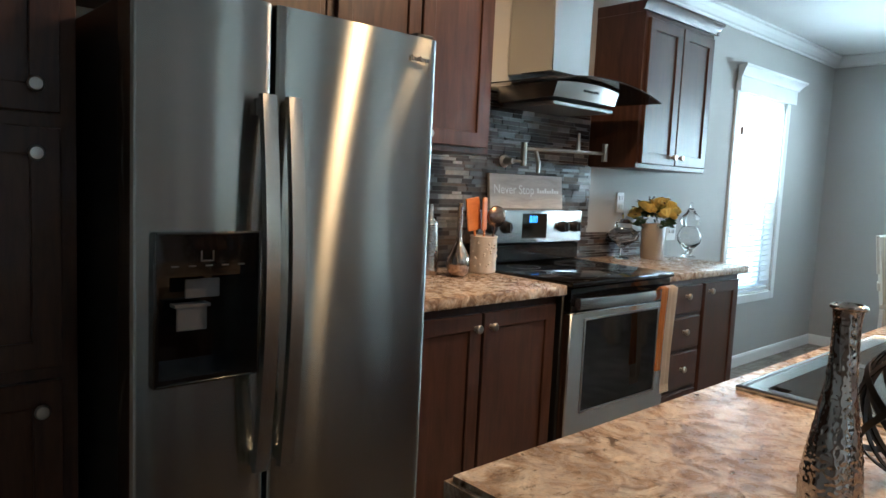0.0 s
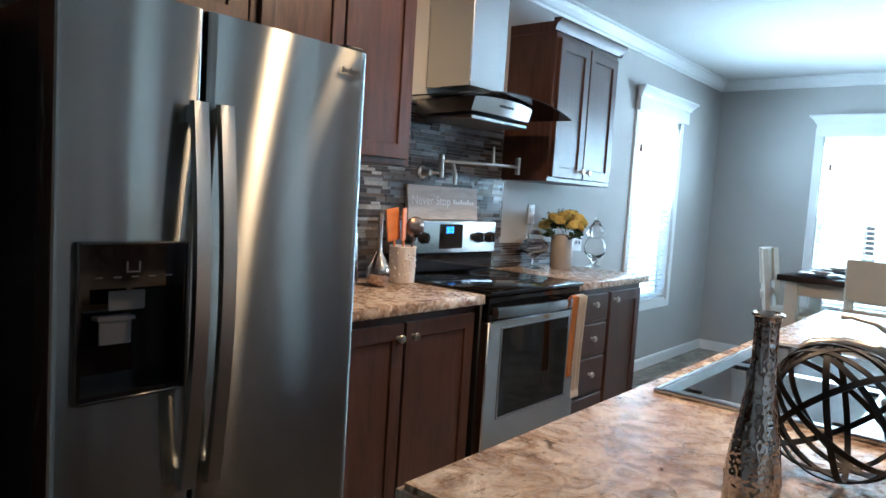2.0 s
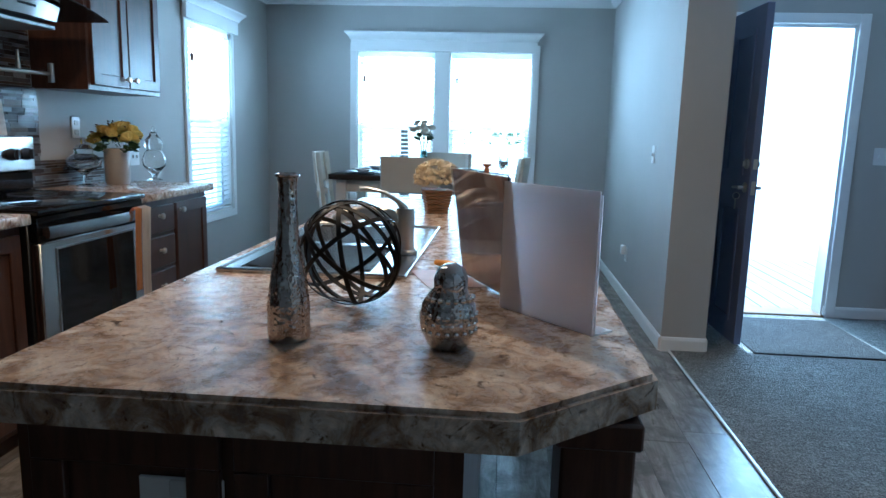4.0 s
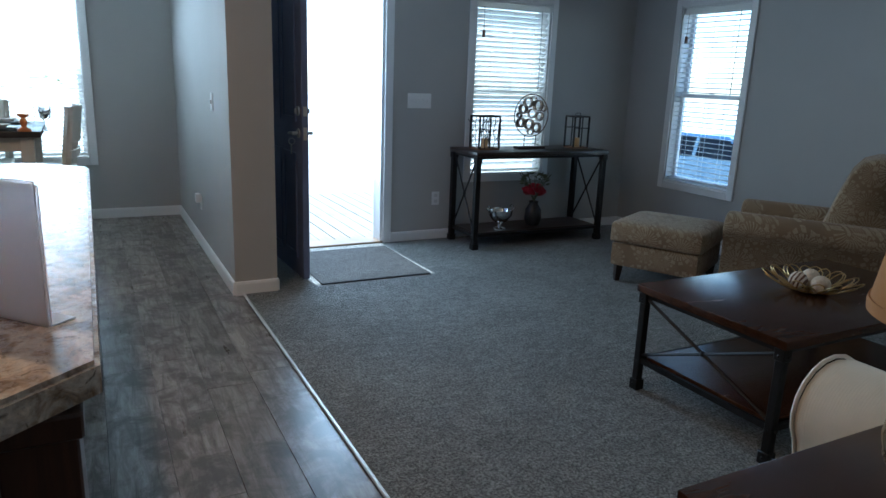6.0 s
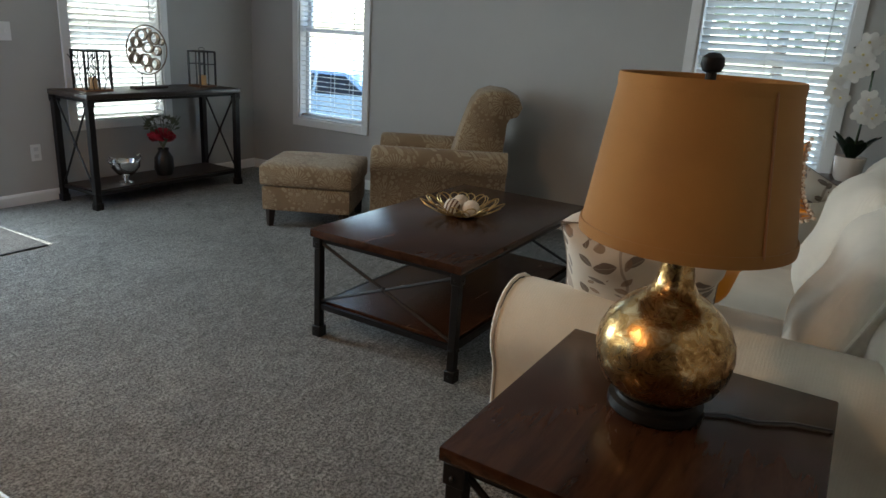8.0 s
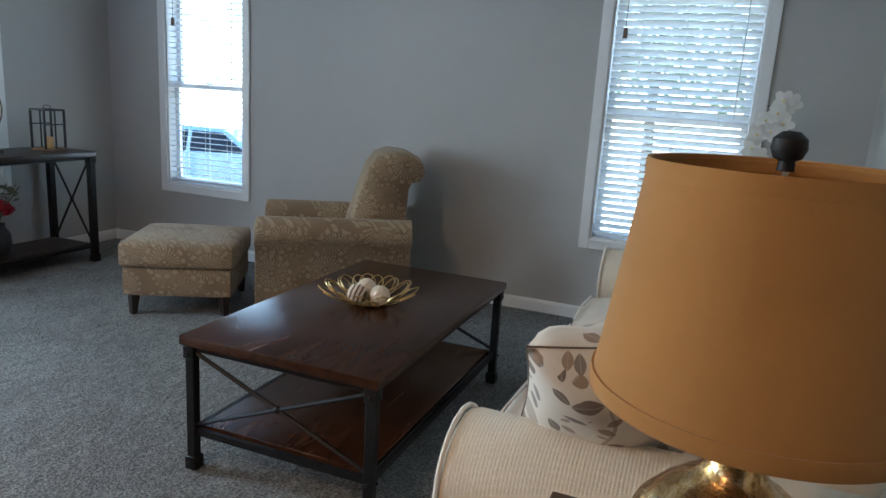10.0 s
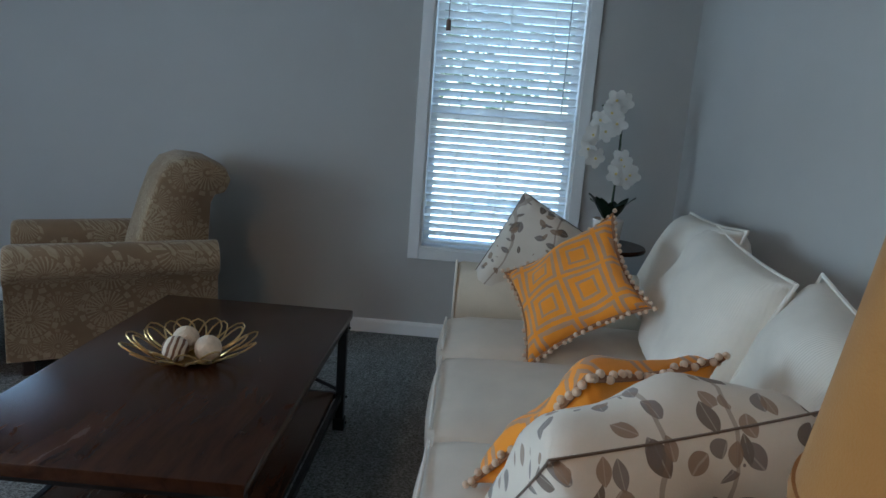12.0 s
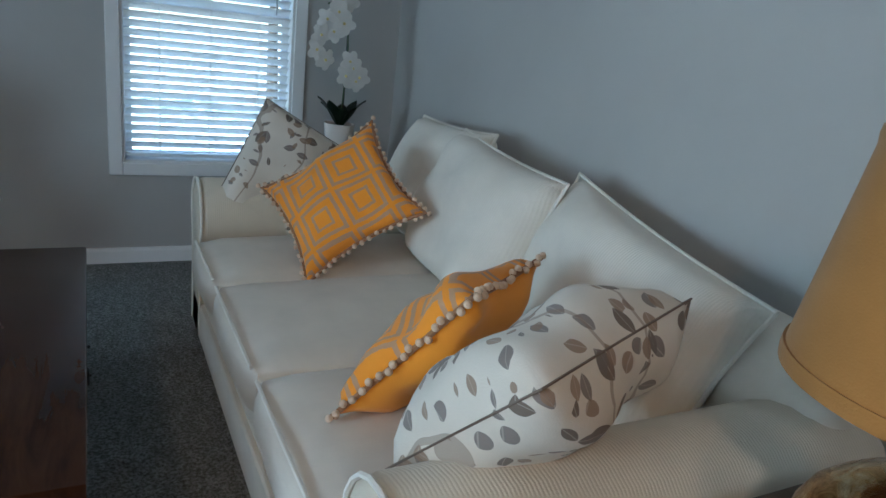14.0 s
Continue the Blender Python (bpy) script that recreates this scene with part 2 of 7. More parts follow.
def make_laminate():
    m = mat("granite_look_laminate", (0.4, 0.3, 0.2), 0.22)
    v = coords(m)
    a = noise_tex(m, v, 16, 6, 0.62, 1.2)
    b_ = noise_tex(m, v, 52, 5, 0.65, 0.6)
    c_ = noise_tex(m, coords(m, (1, 1, 1), "Object", (0, 0, 0.6)), 24, 4, 0.6, 2.2)
    base = ramp(m, a, [(0.38, (0.19, 0.125, 0.082)), (0.47, (0.37, 0.275, 0.20)), (0.55, (0.54, 0.44, 0.345)), (0.66, (0.70, 0.62, 0.53))])
    col = mixc(m, 0.55, base, ramp(m, b_, [(0.36, (0.45, 0.42, 0.40)), (0.5, (1.0, 1.0, 1.0)), (0.65, (1.5, 1.48, 1.45))]), "MULTIPLY")
    col = mixc(m, ramp(m, c_, [(0.30, (0.9, 0.9, 0.9)), (0.42, (0, 0, 0))]), col, (0.060, 0.034, 0.020))
    col = mixc(m, ramp(m, c_, [(0.60, (0, 0, 0)), (0.70, (0.6, 0.6, 0.6))]), col, (0.33, 0.30, 0.27))
    color(m, col)
    color(m, ramp(m, b_, [(0.3, (0.32,) * 3), (0.7, (0.22,) * 3)]), "Roughness")
    bump(m, b_, 0.05, 0.001)
    return m


laminate = make_laminate()


def make_carpet(name, dark, light, sheen=0.2):
    m = mat(name, light, 0.95)
    v = coords(m)
    a = noise_tex(m, v, 100, 3, 0.8)
    c_ = noise_tex(m, v, 2.2, 5, 0.6, 0.8)
    d = noise_tex(m, coords(m, (1.7, 0.7, 1), "Object", (0, 0, 0.5)), 22, 4, 0.65, 0.8)
    col = ramp(m, a, [(0.40, dark), (0.60, light)])
    col = mixc(m, 0.8, col, ramp(m, c_, [(0.35, (0.78, 0.78, 0.78)), (0.65, (1.18, 1.18, 1.18))]), "MULTIPLY")
    color(m, mixc(m, 0.8, col, ramp(m, d, [(0.35, (0.62, 0.62, 0.62)), (0.65, (1.35, 1.35, 1.35))]), "MULTIPLY"))
    bump(m, calc(m, "ADD", a, d), 1.0, 0.02)
    nodes(m)[2].inputs["Sheen Weight"].default_value = sheen
    return m


carpet_mat = make_carpet("grey_carpet", (0.052, 0.052, 0.048), (0.325, 0.322, 0.304))
mat_carpet = make_carpet("entry_mat", (0.012, 0.012, 0.013), (0.034, 0.034, 0.036), 0.0)


def make_plank():
    m = mat("weathered_vinyl_plank", (0.3, 0.27, 0.24), 0.3)
    n, l, _ = nodes(m)
    tc, r = n.new("ShaderNodeTexCoord"), rand(m)
    off = n.new("ShaderNodeVectorMath")
    off.operation = "MULTIPLY_ADD"
    comb = n.new("ShaderNodeCombineXYZ")
    for i in range(3):
        l.new(calc(m, "MULTIPLY", r, 37.0 + 11 * i), comb.inputs[i])
    off.inputs[1].default_value = (1.2, 9, 1)
    l.new(tc.outputs["Object"], off.inputs[0])
    l.new(comb.outputs[0], off.inputs[2])
    g = noise_tex(m, off.outputs[0], 3.2, 9, 0.68, 0.7)
    off2 = n.new("ShaderNodeVectorMath")
    off2.operation = "ADD"
    l.new(tc.outputs["Object"], off2.inputs[0])
    l.new(comb.outputs[0], off2.inputs[1])
    s = noise_tex(m, off2.outputs[0], 5.5, 6, 0.7, 0.5)
    col = ramp(m, g, [(0.30, (0.09, 0.078, 0.068)), (0.45, (0.23, 0.205, 0.18)), (0.6, (0.36, 0.33, 0.295)), (0.75, (0.48, 0.45, 0.41))])
    col = mixc(m, ramp(m, s, [(0.44, (0, 0, 0)), (0.60, (0.85, 0.85, 0.85))]), col, (0.085, 0.07, 0.058))
    color(m, mixc(m, 1.0, col, ramp(m, r, [(0, (0.8, 0.79, 0.77)), (1, (1.12, 1.12, 1.13))]), "MULTIPLY"))
    color(m, ramp(m, g, [(0.3, (0.36,) * 3), (0.7, (0.26,) * 3)]), "Roughness")
    bump(m, g, 0.12, 0.002)
    return m


plank_mat = make_plank()


def make_mosaic(kind):
    """Strip glaze whose tone differs from strip to strip."""
    m = mat("mosaic_strip", (0.1, 0.1, 0.1), 0.15)
    r = rand(m, kind)
    c_ = ramp(m, r, [(0.0, (0.030, 0.026, 0.025)), (0.3, (0.075, 0.062, 0.058)), (0.55, (0.12, 0.12, 0.125)), (0.8, (0.09, 0.065, 0.05)), (0.97, (0.30, 0.30, 0.30))])
    v = coords(m)
    color(m, mixc(m, 0.5, c_, ramp(m, noise_tex(m, v, 55, 4), [(0.3, (0.6, 0.6, 0.6)), (0.7, (1.3, 1.3, 1.3))]), "MULTIPLY"))
    color(m, ramp(m, r, [(0, (0.08,) * 3), (0.5, (0.35,) * 3), (0.8, (0.1,) * 3), (1, (0.25,) * 3)]), "Roughness")
    return m


mosaic_mat, mosaic_piece = make_mosaic("Island"), make_mosaic("Object")
grout_mat = blotchy("dark_grout", (0.10, 0.095, 0.09), 0.9, 10, 0.1, 200, 0.2)


def fabric(name, c, ribs=(0, 0, 0), rough=0.9, amount=0.06):
    m = mat(name, c, rough)
    v = coords(m)
    lo, hi = tuple(x * (1 - amount) for x in c), tuple(min(0.95, x * (1 + amount)) for x in c)
    color(m, ramp(m, noise_tex(m, v, 7, 5), [(0.3, lo), (0.7, hi)]))
    weave = noise_tex(m, coords(m, (1, 1, 1)), 320, 2)
    if any(ribs):
        n, l, _ = nodes(m)
        w = n.new("ShaderNodeTexWave")
        w.inputs["Scale"].default_value = 1.0
        w.inputs["Distortion"].default_value = 0.3
        w.bands_direction = "X"
        l.new(coords(m, ribs), w.inputs["Vector"])
        weave = calc(m, "ADD", w.outputs["Fac"], weave)
    bump(m, weave, 0.25, 0.002)
    nodes(m)[2].inputs["Sheen Weight"].default_value = 0.15
    return m


sofa_cloth = fabric("cream_ribbed_upholstery", (0.64, 0.57, 0.45), (40, 40, 0))
sofa_smooth = fabric("cream_upholstery", (0.66, 0.60, 0.51))
cushion_white = fabric("white_cushion_cloth", (0.74, 0.69, 0.60), (45, 0, 0))
shade_cloth = fabric("tan_burlap_shade", (0.33, 0.155, 0.032), (0, 0, 0), 0.9, 0.08)
ivory = fabric("ivory_piping", (0.74, 0.70, 0.62))
brown_fringe = fabric("brown_fringe", (0.30, 0.15, 0.07))
pom_cloth = fabric("pompom_wool", (0.66, 0.50, 0.36))
orange_plain = fabric("orange_cloth", (0.82, 0.31, 0.012))


def make_leafy():
    """Cream cloth printed with brown leaves on thin stems."""
    m = fabric("leaf_print_cloth", (0.68, 0.62, 0.53))
    n, l, b = nodes(m)
    v = coords(m)
    old = b.inputs["Base Color"].links[0].from_socket
    out = old
    for k, (sc, cut, tone) in enumerate(((15.0, 0.62, (0.10, 0.065, 0.045)), (18.0, 0.5, (0.17, 0.14, 0.125)), (22.0, 0.42, (0.27, 0.18, 0.115)))):
        vo = n.new("ShaderNodeTexVoronoi")
        vo.inputs["Scale"].default_value = sc
        vo.inputs["Randomness"].default_value = 0.85
        ad = n.new("ShaderNodeVectorMath")
        ad.inputs[1].default_value = (3.1 * k, 1.7 * k, 0.4 * k)
        l.new(v, ad.inputs[0])
        l.new(ad.outputs[0], vo.inputs["Vector"])
        sub = n.new("ShaderNodeVectorMath")
        sub.operation = "SUBTRACT"
        l.new(ad.outputs[0], sub.inputs[0])
        l.new(vo.outputs["Position"], sub.inputs[1])
        sep = n.new("ShaderNodeSeparateColor")
        l.new(vo.outputs["Color"], sep.inputs[0])
        rot = n.new("ShaderNodeVectorRotate")
        rot.rotation_type = "Z_AXIS"
        l.new(sub.outputs[0], rot.inputs["Vector"])
        l.new(calc(m, "MULTIPLY", sep.outputs[0], 6.28), rot.inputs["Angle"])
        xyz = n.new("ShaderNodeSeparateXYZ")
        l.new(rot.outputs[0], xyz.inputs[0])
        ex = calc(m, "MULTIPLY", xyz.outputs[0], sc * 2.0)
        ey = calc(m, "MULTIPLY", xyz.outputs[1], sc * 3.6)
        ez = calc(m, "MULTIPLY", xyz.outputs[2], sc * 2.2)
        d = calc(m, "ADD", calc(m, "ADD", calc(m, "MULTIPLY", ex, ex), calc(m, "ABSOLUTE", ey)), calc(m, "MULTIPLY", ez, ez))
        inside = calc(m, "LESS_THAN", d, 0.9)
        some = calc(m, "LESS_THAN", sep.outputs[1], cut)
        vein = calc(m, "GREATER_THAN", calc(m, "ABSOLUTE", ey), 0.05)
        fac = calc(m, "MULTIPLY", calc(m, "MULTIPLY", inside, some), calc(m, "MULTIPLY_ADD", vein, 0.25, 0.62))
        out = mixc(m, fac, out, tone)
    w = n.new("ShaderNodeTexWave")
    w.inputs["Scale"].default_value, w.inputs["Distortion"].default_value, w.inputs["Detail Scale"].default_value = 2.2, 6.0, 1.2
    l.new(v, w.inputs["Vector"])
    stem = calc(m, "GREATER_THAN", w.outputs["Fac"], 0.99)
    out = mixc(m, calc(m, "MULTIPLY", stem, 0.6), out, (0.24, 0.17, 0.12))
    return color(m, out)


leafy_cloth = make_leafy()


def make_fret():
    """Orange cloth with a grey lattice of nested squares."""
    m = fabric("orange_lattice_cloth", (0.84, 0.31, 0.012))
    n, l, b = nodes(m)
    old = b.inputs["Base Color"].links[0].from_socket
    v = coords(m, (6.4, 6.4, 0))
    fr = n.new("ShaderNodeVectorMath")
    fr.operation = "FRACTION"
    l.new(v, fr.inputs[0])
    xyz = n.new("ShaderNodeSeparateXYZ")
    l.new(fr.outputs[0], xyz.inputs[0])
    ax = calc(m, "ABSOLUTE", calc(m, "SUBTRACT", xyz.outputs[0], 0.5))
    ay = calc(m, "ABSOLUTE", calc(m, "SUBTRACT", xyz.outputs[1], 0.5))
    d = calc(m, "MAXIMUM", ax, ay)
    d = calc(m, "ADD", d, calc(m, "MULTIPLY", calc(m, "SUBTRACT", noise_tex(m, coords(m), 60, 3), 0.5), 0.04))
    r1 = calc(m, "LESS_THAN", calc(m, "ABSOLUTE", calc(m, "SUBTRACT", d, 0.41)), 0.042)
    r2 = calc(m, "LESS_THAN", calc(m, "ABSOLUTE", calc(m, "SUBTRACT", d, 0.20)), 0.032)
    return color(m, mixc(m, calc(m, "MULTIPLY", calc(m, "MAXIMUM", r1, r2), 0.75), old, (0.40, 0.29, 0.22)))


fret_cloth = make_fret()


def make_dandelion():
    """Beige chair cloth woven with pale bursts of fine rays and rings of small circles."""
    m = fabric("dandelion_weave", (0.215, 0.14, 0.075), amount=0.12)
    n, l, b = nodes(m)
    out = b.inputs["Base Color"].links[0].from_socket
    src = n.new("ShaderNodeSeparateXYZ")
    l.new(coords(m), src.inputs[0])
    u = calc(m, "MULTIPLY_ADD", src.outputs[1], 0.8, src.outputs[0])
    w = calc(m, "MULTIPLY_ADD", src.outputs[1], 0.7, src.outputs[2])
    blur = noise_tex(m, coords(m), 40, 3)
    for k, (sc, strength) in enumerate(((4.2, 1.5), (6.0, 1.1))):
        flat = n.new("ShaderNodeCombineXYZ")
        l.new(calc(m, "ADD", u, 1.37 * k), flat.inputs[0])
        l.new(calc(m, "ADD", w, 0.61 * k), flat.inputs[1])
        vo = n.new("ShaderNodeTexVoronoi")
        vo.voronoi_dimensions = "2D"
        vo.inputs["Scale"].default_value = sc
        vo.inputs["Randomness"].default_value = 0.6
        l.new(flat.outputs[0], vo.inputs["Vector"])
        rel = n.new("ShaderNodeVectorMath")
        rel.operation = "SUBTRACT"
        l.new(flat.outputs[0], rel.inputs[0])
        l.new(vo.outputs["Position"], rel.inputs[1])
        xyz = n.new("ShaderNodeSeparateXYZ")
        l.new(rel.outputs[0], xyz.inputs[0])
        dist = vo.outputs["Distance"]
        ang = calc(m, "ARCTAN2", xyz.outputs[1], xyz.outputs[0])
        rays = calc(m, "GREATER_THAN", calc(m, "SINE", calc(m, "MULTIPLY", ang, 26.0)), 0.2)
        zone = calc(m, "MULTIPLY", calc(m, "LESS_THAN", dist, 0.36), calc(m, "GREATER_THAN", dist, 0.09))
        beads = calc(m, "GREATER_THAN", calc(m, "SINE", calc(m, "MULTIPLY", ang, 13.0)), -0.2)
        ring = calc(m, "MULTIPLY", beads, calc(m, "LESS_THAN", calc(m, "ABSOLUTE", calc(m, "SUBTRACT", dist, 0.43)), 0.045))
        core = calc(m, "LESS_THAN", dist, 0.04)
        fac = calc(m, "MAXIMUM", calc(m, "MULTIPLY", rays, zone), calc(m, "MAXIMUM", ring, core))
        out = mixc(m, calc(m, "MINIMUM", calc(m, "MULTIPLY", calc(m, "MULTIPLY", fac, blur), strength), 0.9), out, (0.36, 0.28, 0.175))
    return color(m, out)


chair_cloth = make_dandelion()


def make_gold():
    m = mat("mercury_gold_glass", (0.62, 0.42, 0.18), 0.16, 1.0)
    v = coords(m)
    f = noise_tex(m, v, 28, 7, 0.7, 0.8)
    color(m, ramp(m, f, [(0.34, (0.16, 0.075, 0.022)), (0.5, (0.52, 0.31, 0.115)), (0.68, (0.80, 0.62, 0.36))]))
    color(m, ramp(m, f, [(0.3, (0.42,) * 3), (0.6, (0.20,) * 3)]), "Roughness")
    bump(m, noise_tex(m, v, 60, 4), 0.3, 0.003)
    return m


gold_glass = make_gold()
glass = mat("clear_glass", (1, 1, 1), 0.02, Transmission_Weight=1.0, IOR=1.45)
pane_glass = mat("window_glass", (1, 1, 1), 0.0, Transmission_Weight=1.0, IOR=1.02)
acrylic = mat("frosted_acrylic", (0.86, 0.83, 0.85), 0.3, Transmission_Weight=0.68, IOR=1.12)
silver_glaze = mat("silver_glaze", (0.52, 0.49, 0.47), 0.09, 1.0)
bump(silver_glaze, noise_tex(silver_glaze, coords(silver_glaze), 170, 0), 0.7, 0.002)
ceramic_white = blotchy("white_ceramic", (0.78, 0.72, 0.66), 0.25, 6, 0.05, 60, 0.05)
door_paint = blotchy("slate_blue_door_paint", (0.13, 0.15, 0.25), 0.4, 3, 0.08, 90, 0.05)
orange_wood = wood("orange_spatula_wood", (0.55, 0.16, 0.03), (0.75, 0.27, 0.06), (2, 2, 9), 0.45)

# ---- structure: walls, floor, ceiling ----
def wall(name, axis, a0, a1, t0, t1, openings=(), z1=CEIL, label="greige painted drywall wall"):
    """A wall along axis from a0 to a1, between t0 and t1 across, with openings (from, to, sill, head)."""
    bm = bmesh.new()

    def add(u0, u1, za, zb):
        if u1 - u0 > 1e-4 and zb - za > 1e-4:
            box(bm, *((u0, u1, t0, t1) if axis == "x" else (t0, t1, u0, u1)), za, zb)
    u = a0
    for o0, o1, oz0, oz1 in sorted(openings):
        add(u, o0, -0.1, z1)
        add(o0, o1, -0.1, oz0)
        add(o0, o1, oz1, z1)
        u = o1
    add(u, a1, -0.1, z1)
    return setting(name, bm, wall_paint, label, "wall")


WT = 0.14
wall("wall_kitchen", "x", XW, XD + WT, YK, YK + WT, [WIN_K])
wall("wall_dining", "y", PY0, YK, XD, XD + WT, [WIN_D1, WIN_D2])
wall("wall_partition", "x", PX0, XD, PY0, PY1)
wall("wall_front", "y", YS, PY0, XF, XF + WT, [WIN_C, DOOR])
wall("wall_south", "x", XS - WT, XF + WT, YS - WT, YS, [WIN_A, WIN_B])
wall("wall_sofa", "y", YS, YB, XS - WT, XS)
wall("wall_hall", "x", XW, XS - WT, YB - WT, YB)
wall("wall_west", "y", YB, YK, XW - WT, XW)

bm = B(XW - WT, XD + WT, YB - WT, YK + WT, CEIL, CEIL + 0.12)
box(bm, XS - WT, XF + WT, YS - WT, YB - WT, CEIL, CEIL + 0.12)
box(bm, XF + WT, XD + WT, PY0, YB - WT, CEIL, CEIL + 0.12)
setting("ceiling", bm, ceiling_paint, "white textured drywall ceiling", "ceiling")
bm = B(XW - WT, XD + WT, YB - WT, YK + WT, -0.15, -0.012)
box(bm, XS - WT, XF + WT, YS - WT, YB - WT, -0.15, -0.012)
box(bm, XF + WT, XD + WT, PY0, YB - WT, -0.15, -0.012)
floor_base = setting("floor", bm, blotchy("floor_joint", (0.05, 0.045, 0.04), 0.8), "grey-brown weathered wood-look vinyl plank floor", "floor")
CARPET_Y = -0.56
bm = B(XS, PX0, YS, CARPET_Y, -0.012, 0.008)
box(bm, PX0, XF, YS, PY0, -0.012, 0.008)
setting("carpet", bm, carpet_mat, "grey-brown cut pile wall-to-wall carpet", "carpet")
setting("floor_transition", B(XS, PX0 - 0.02, CARPET_Y + 0.002, CARPET_Y + 0.019, 0.0, 0.012, 0.004), blotchy("pale_metal_strip", (0.62, 0.6, 0.56), 0.4, 4, 0.1, 80, 0.05, 0.4), "pale strip where vinyl meets carpet", "floor trim")


def baseboard(name, runs, label="white painted wooden baseboard"):
    bm = bmesh.new()
    prof = [(0, 0), (0.014, 0), (0.014, 0.07), (0.009, 0.085), (0, 0.088)]
    for a, b, w in runs:
        extrude_profile(bm, prof, (*a, 0.0), (*b, 0.0), (*w, 0))
    return setting(name, bm, trim_white, label, "baseboard")


baseboard("baseboard_kitchen", [((4.95, YK), (XD, YK), (0, -1)), ((XW, YK), (0.68, YK), (0, -1))])
baseboard("baseboard_dining", [((XD, PY1), (XD, YK), (-1, 0))])
baseboard("baseboard_partition", [((PX0, PY1), (XD, PY1), (0, 1)), ((PX0, PY0), (PX0, PY1), (-1, 0)), ((PX0, PY0), (XF, PY0), (0, -1))])
baseboard("baseboard_front", [((XF, YS), (XF, -1.87), (-1, 0))])
baseboard("baseboard_south", [((XS, YS), (XF, YS), (0, 1))])
baseboard("baseboard_sofa", [((XS, YS), (XS, YB), (1, 0))])
bm = bmesh.new()
crown = [(0, 0), (0.012, 0), (0.016, 0.012), (0.03, 0.02), (0.05, 0.045), (0.06, 0.07), (0.075, 0.078), (0.075, 0.09), (0, 0.09)]
for a, b, w in (((XW, YK), (XD, YK), (0, -1)), ((XD, PY1), (XD, YK), (-1, 0)), ((PX0, PY1), (XD, PY1), (0, 1)), ((PX0, PY0), (PX0, PY1), (-1, 0))):
    extrude_profile(bm, crown, (*a, CEIL - 0.09), (*b, CEIL - 0.09), (*w, 0))
setting("trim_crown", bm, trim_white, "white crown moulding along the ceiling", "moulding")


# ---- windows and blinds ----
def window(name, label, x, y, rz, w, z0, z1, cornice=False, casing=0.062):
    ob = thing(name, label, "window", (x, y, 0), rz, kind="structure")
    h = w / 2
    part("casing", B(-h - casing, -h, 0.0, 0.018, z0 - casing, z1 + casing, 0.003), trim_white, ob)
    part("casing", B(h, h + casing, 0.0, 0.018, z0 - casing, z1 + casing, 0.003), trim_white, ob)
    part("casing", B(-h, h, 0.0, 0.018, z0 - casing, z0, 0.003), trim_white, ob)
    part("casing", B(-h, h, 0.0, 0.018, z1, z1 + casing, 0.003), trim_white, ob)
    bm = bmesh.new()
    ring_frame(bm, -h, h, z0, z1, 0.012, -0.135, 0.0)
    part("jamb", bm, trim_white, ob)
    mid = (z0 + z1) / 2 + 0.01
    for k, (za, zb, yo) in enumerate(((mid - 0.018, z1 - 0.012, -0.118), (z0 + 0.012, mid + 0.018, -0.088))):
        bm = bmesh.new()
        a = h - 0.012
        ring_frame(bm, -a, a, za, zb, 0.0355, yo - 0.013, yo + 0.013)
        sash = part("sash", bm, vinyl_white, ob)
        pane = part("pane", B(-a + 0.035, a - 0.035, yo - 0.002, yo + 0.002, za + 0.036, zb - 0.036), pane_glass, sash, smooth=0)
        pane.visible_shadow = False
    bm = bmesh.new()
    box(bm, -0.03, 0.03, -0.074, -0.06, mid + 0.02, mid + 0.035, 0.003)
    part("sash_lock", bm, vinyl_white, ob)
    return ob


def cornice(name, label, x, y, rz, w, z):
    """A crown-moulded head board over a window."""
    bm = B(-w / 2, w / 2, 0.019, 0.05, z, z + 0.10)
    prof = [(0.05, 0), (0.06, 0.004), (0.066, 0.02), (0.09, 0.05), (0.105, 0.06), (0.105, 0.075), (0.02, 0.075), (0.02, 0)]
    n = len(prof)
    rows = []
    for s in (-1, 1):
        rows.append([bm.verts.new((s * (w / 2 + max(0, o - 0.05)), o, z + 0.10 + u - 0.001)) for o, u in prof])
    for i in range(n):
        bm.faces.new((rows[0][i], rows[0][(i + 1) % n], rows[1][(i + 1) % n], rows[1][i]))
    bm.faces.new(rows[0][::-1])
    bm.faces.new(rows[1])
    bmesh.ops.recalc_face_normals(bm, faces=bm.faces[:])
    ob = setting(name, bm, trim_white, label, "window trim", 30)
    ob.matrix_world = pose(x, y, 0, 0, 0, rz)
    return ob


slat_cache = {}


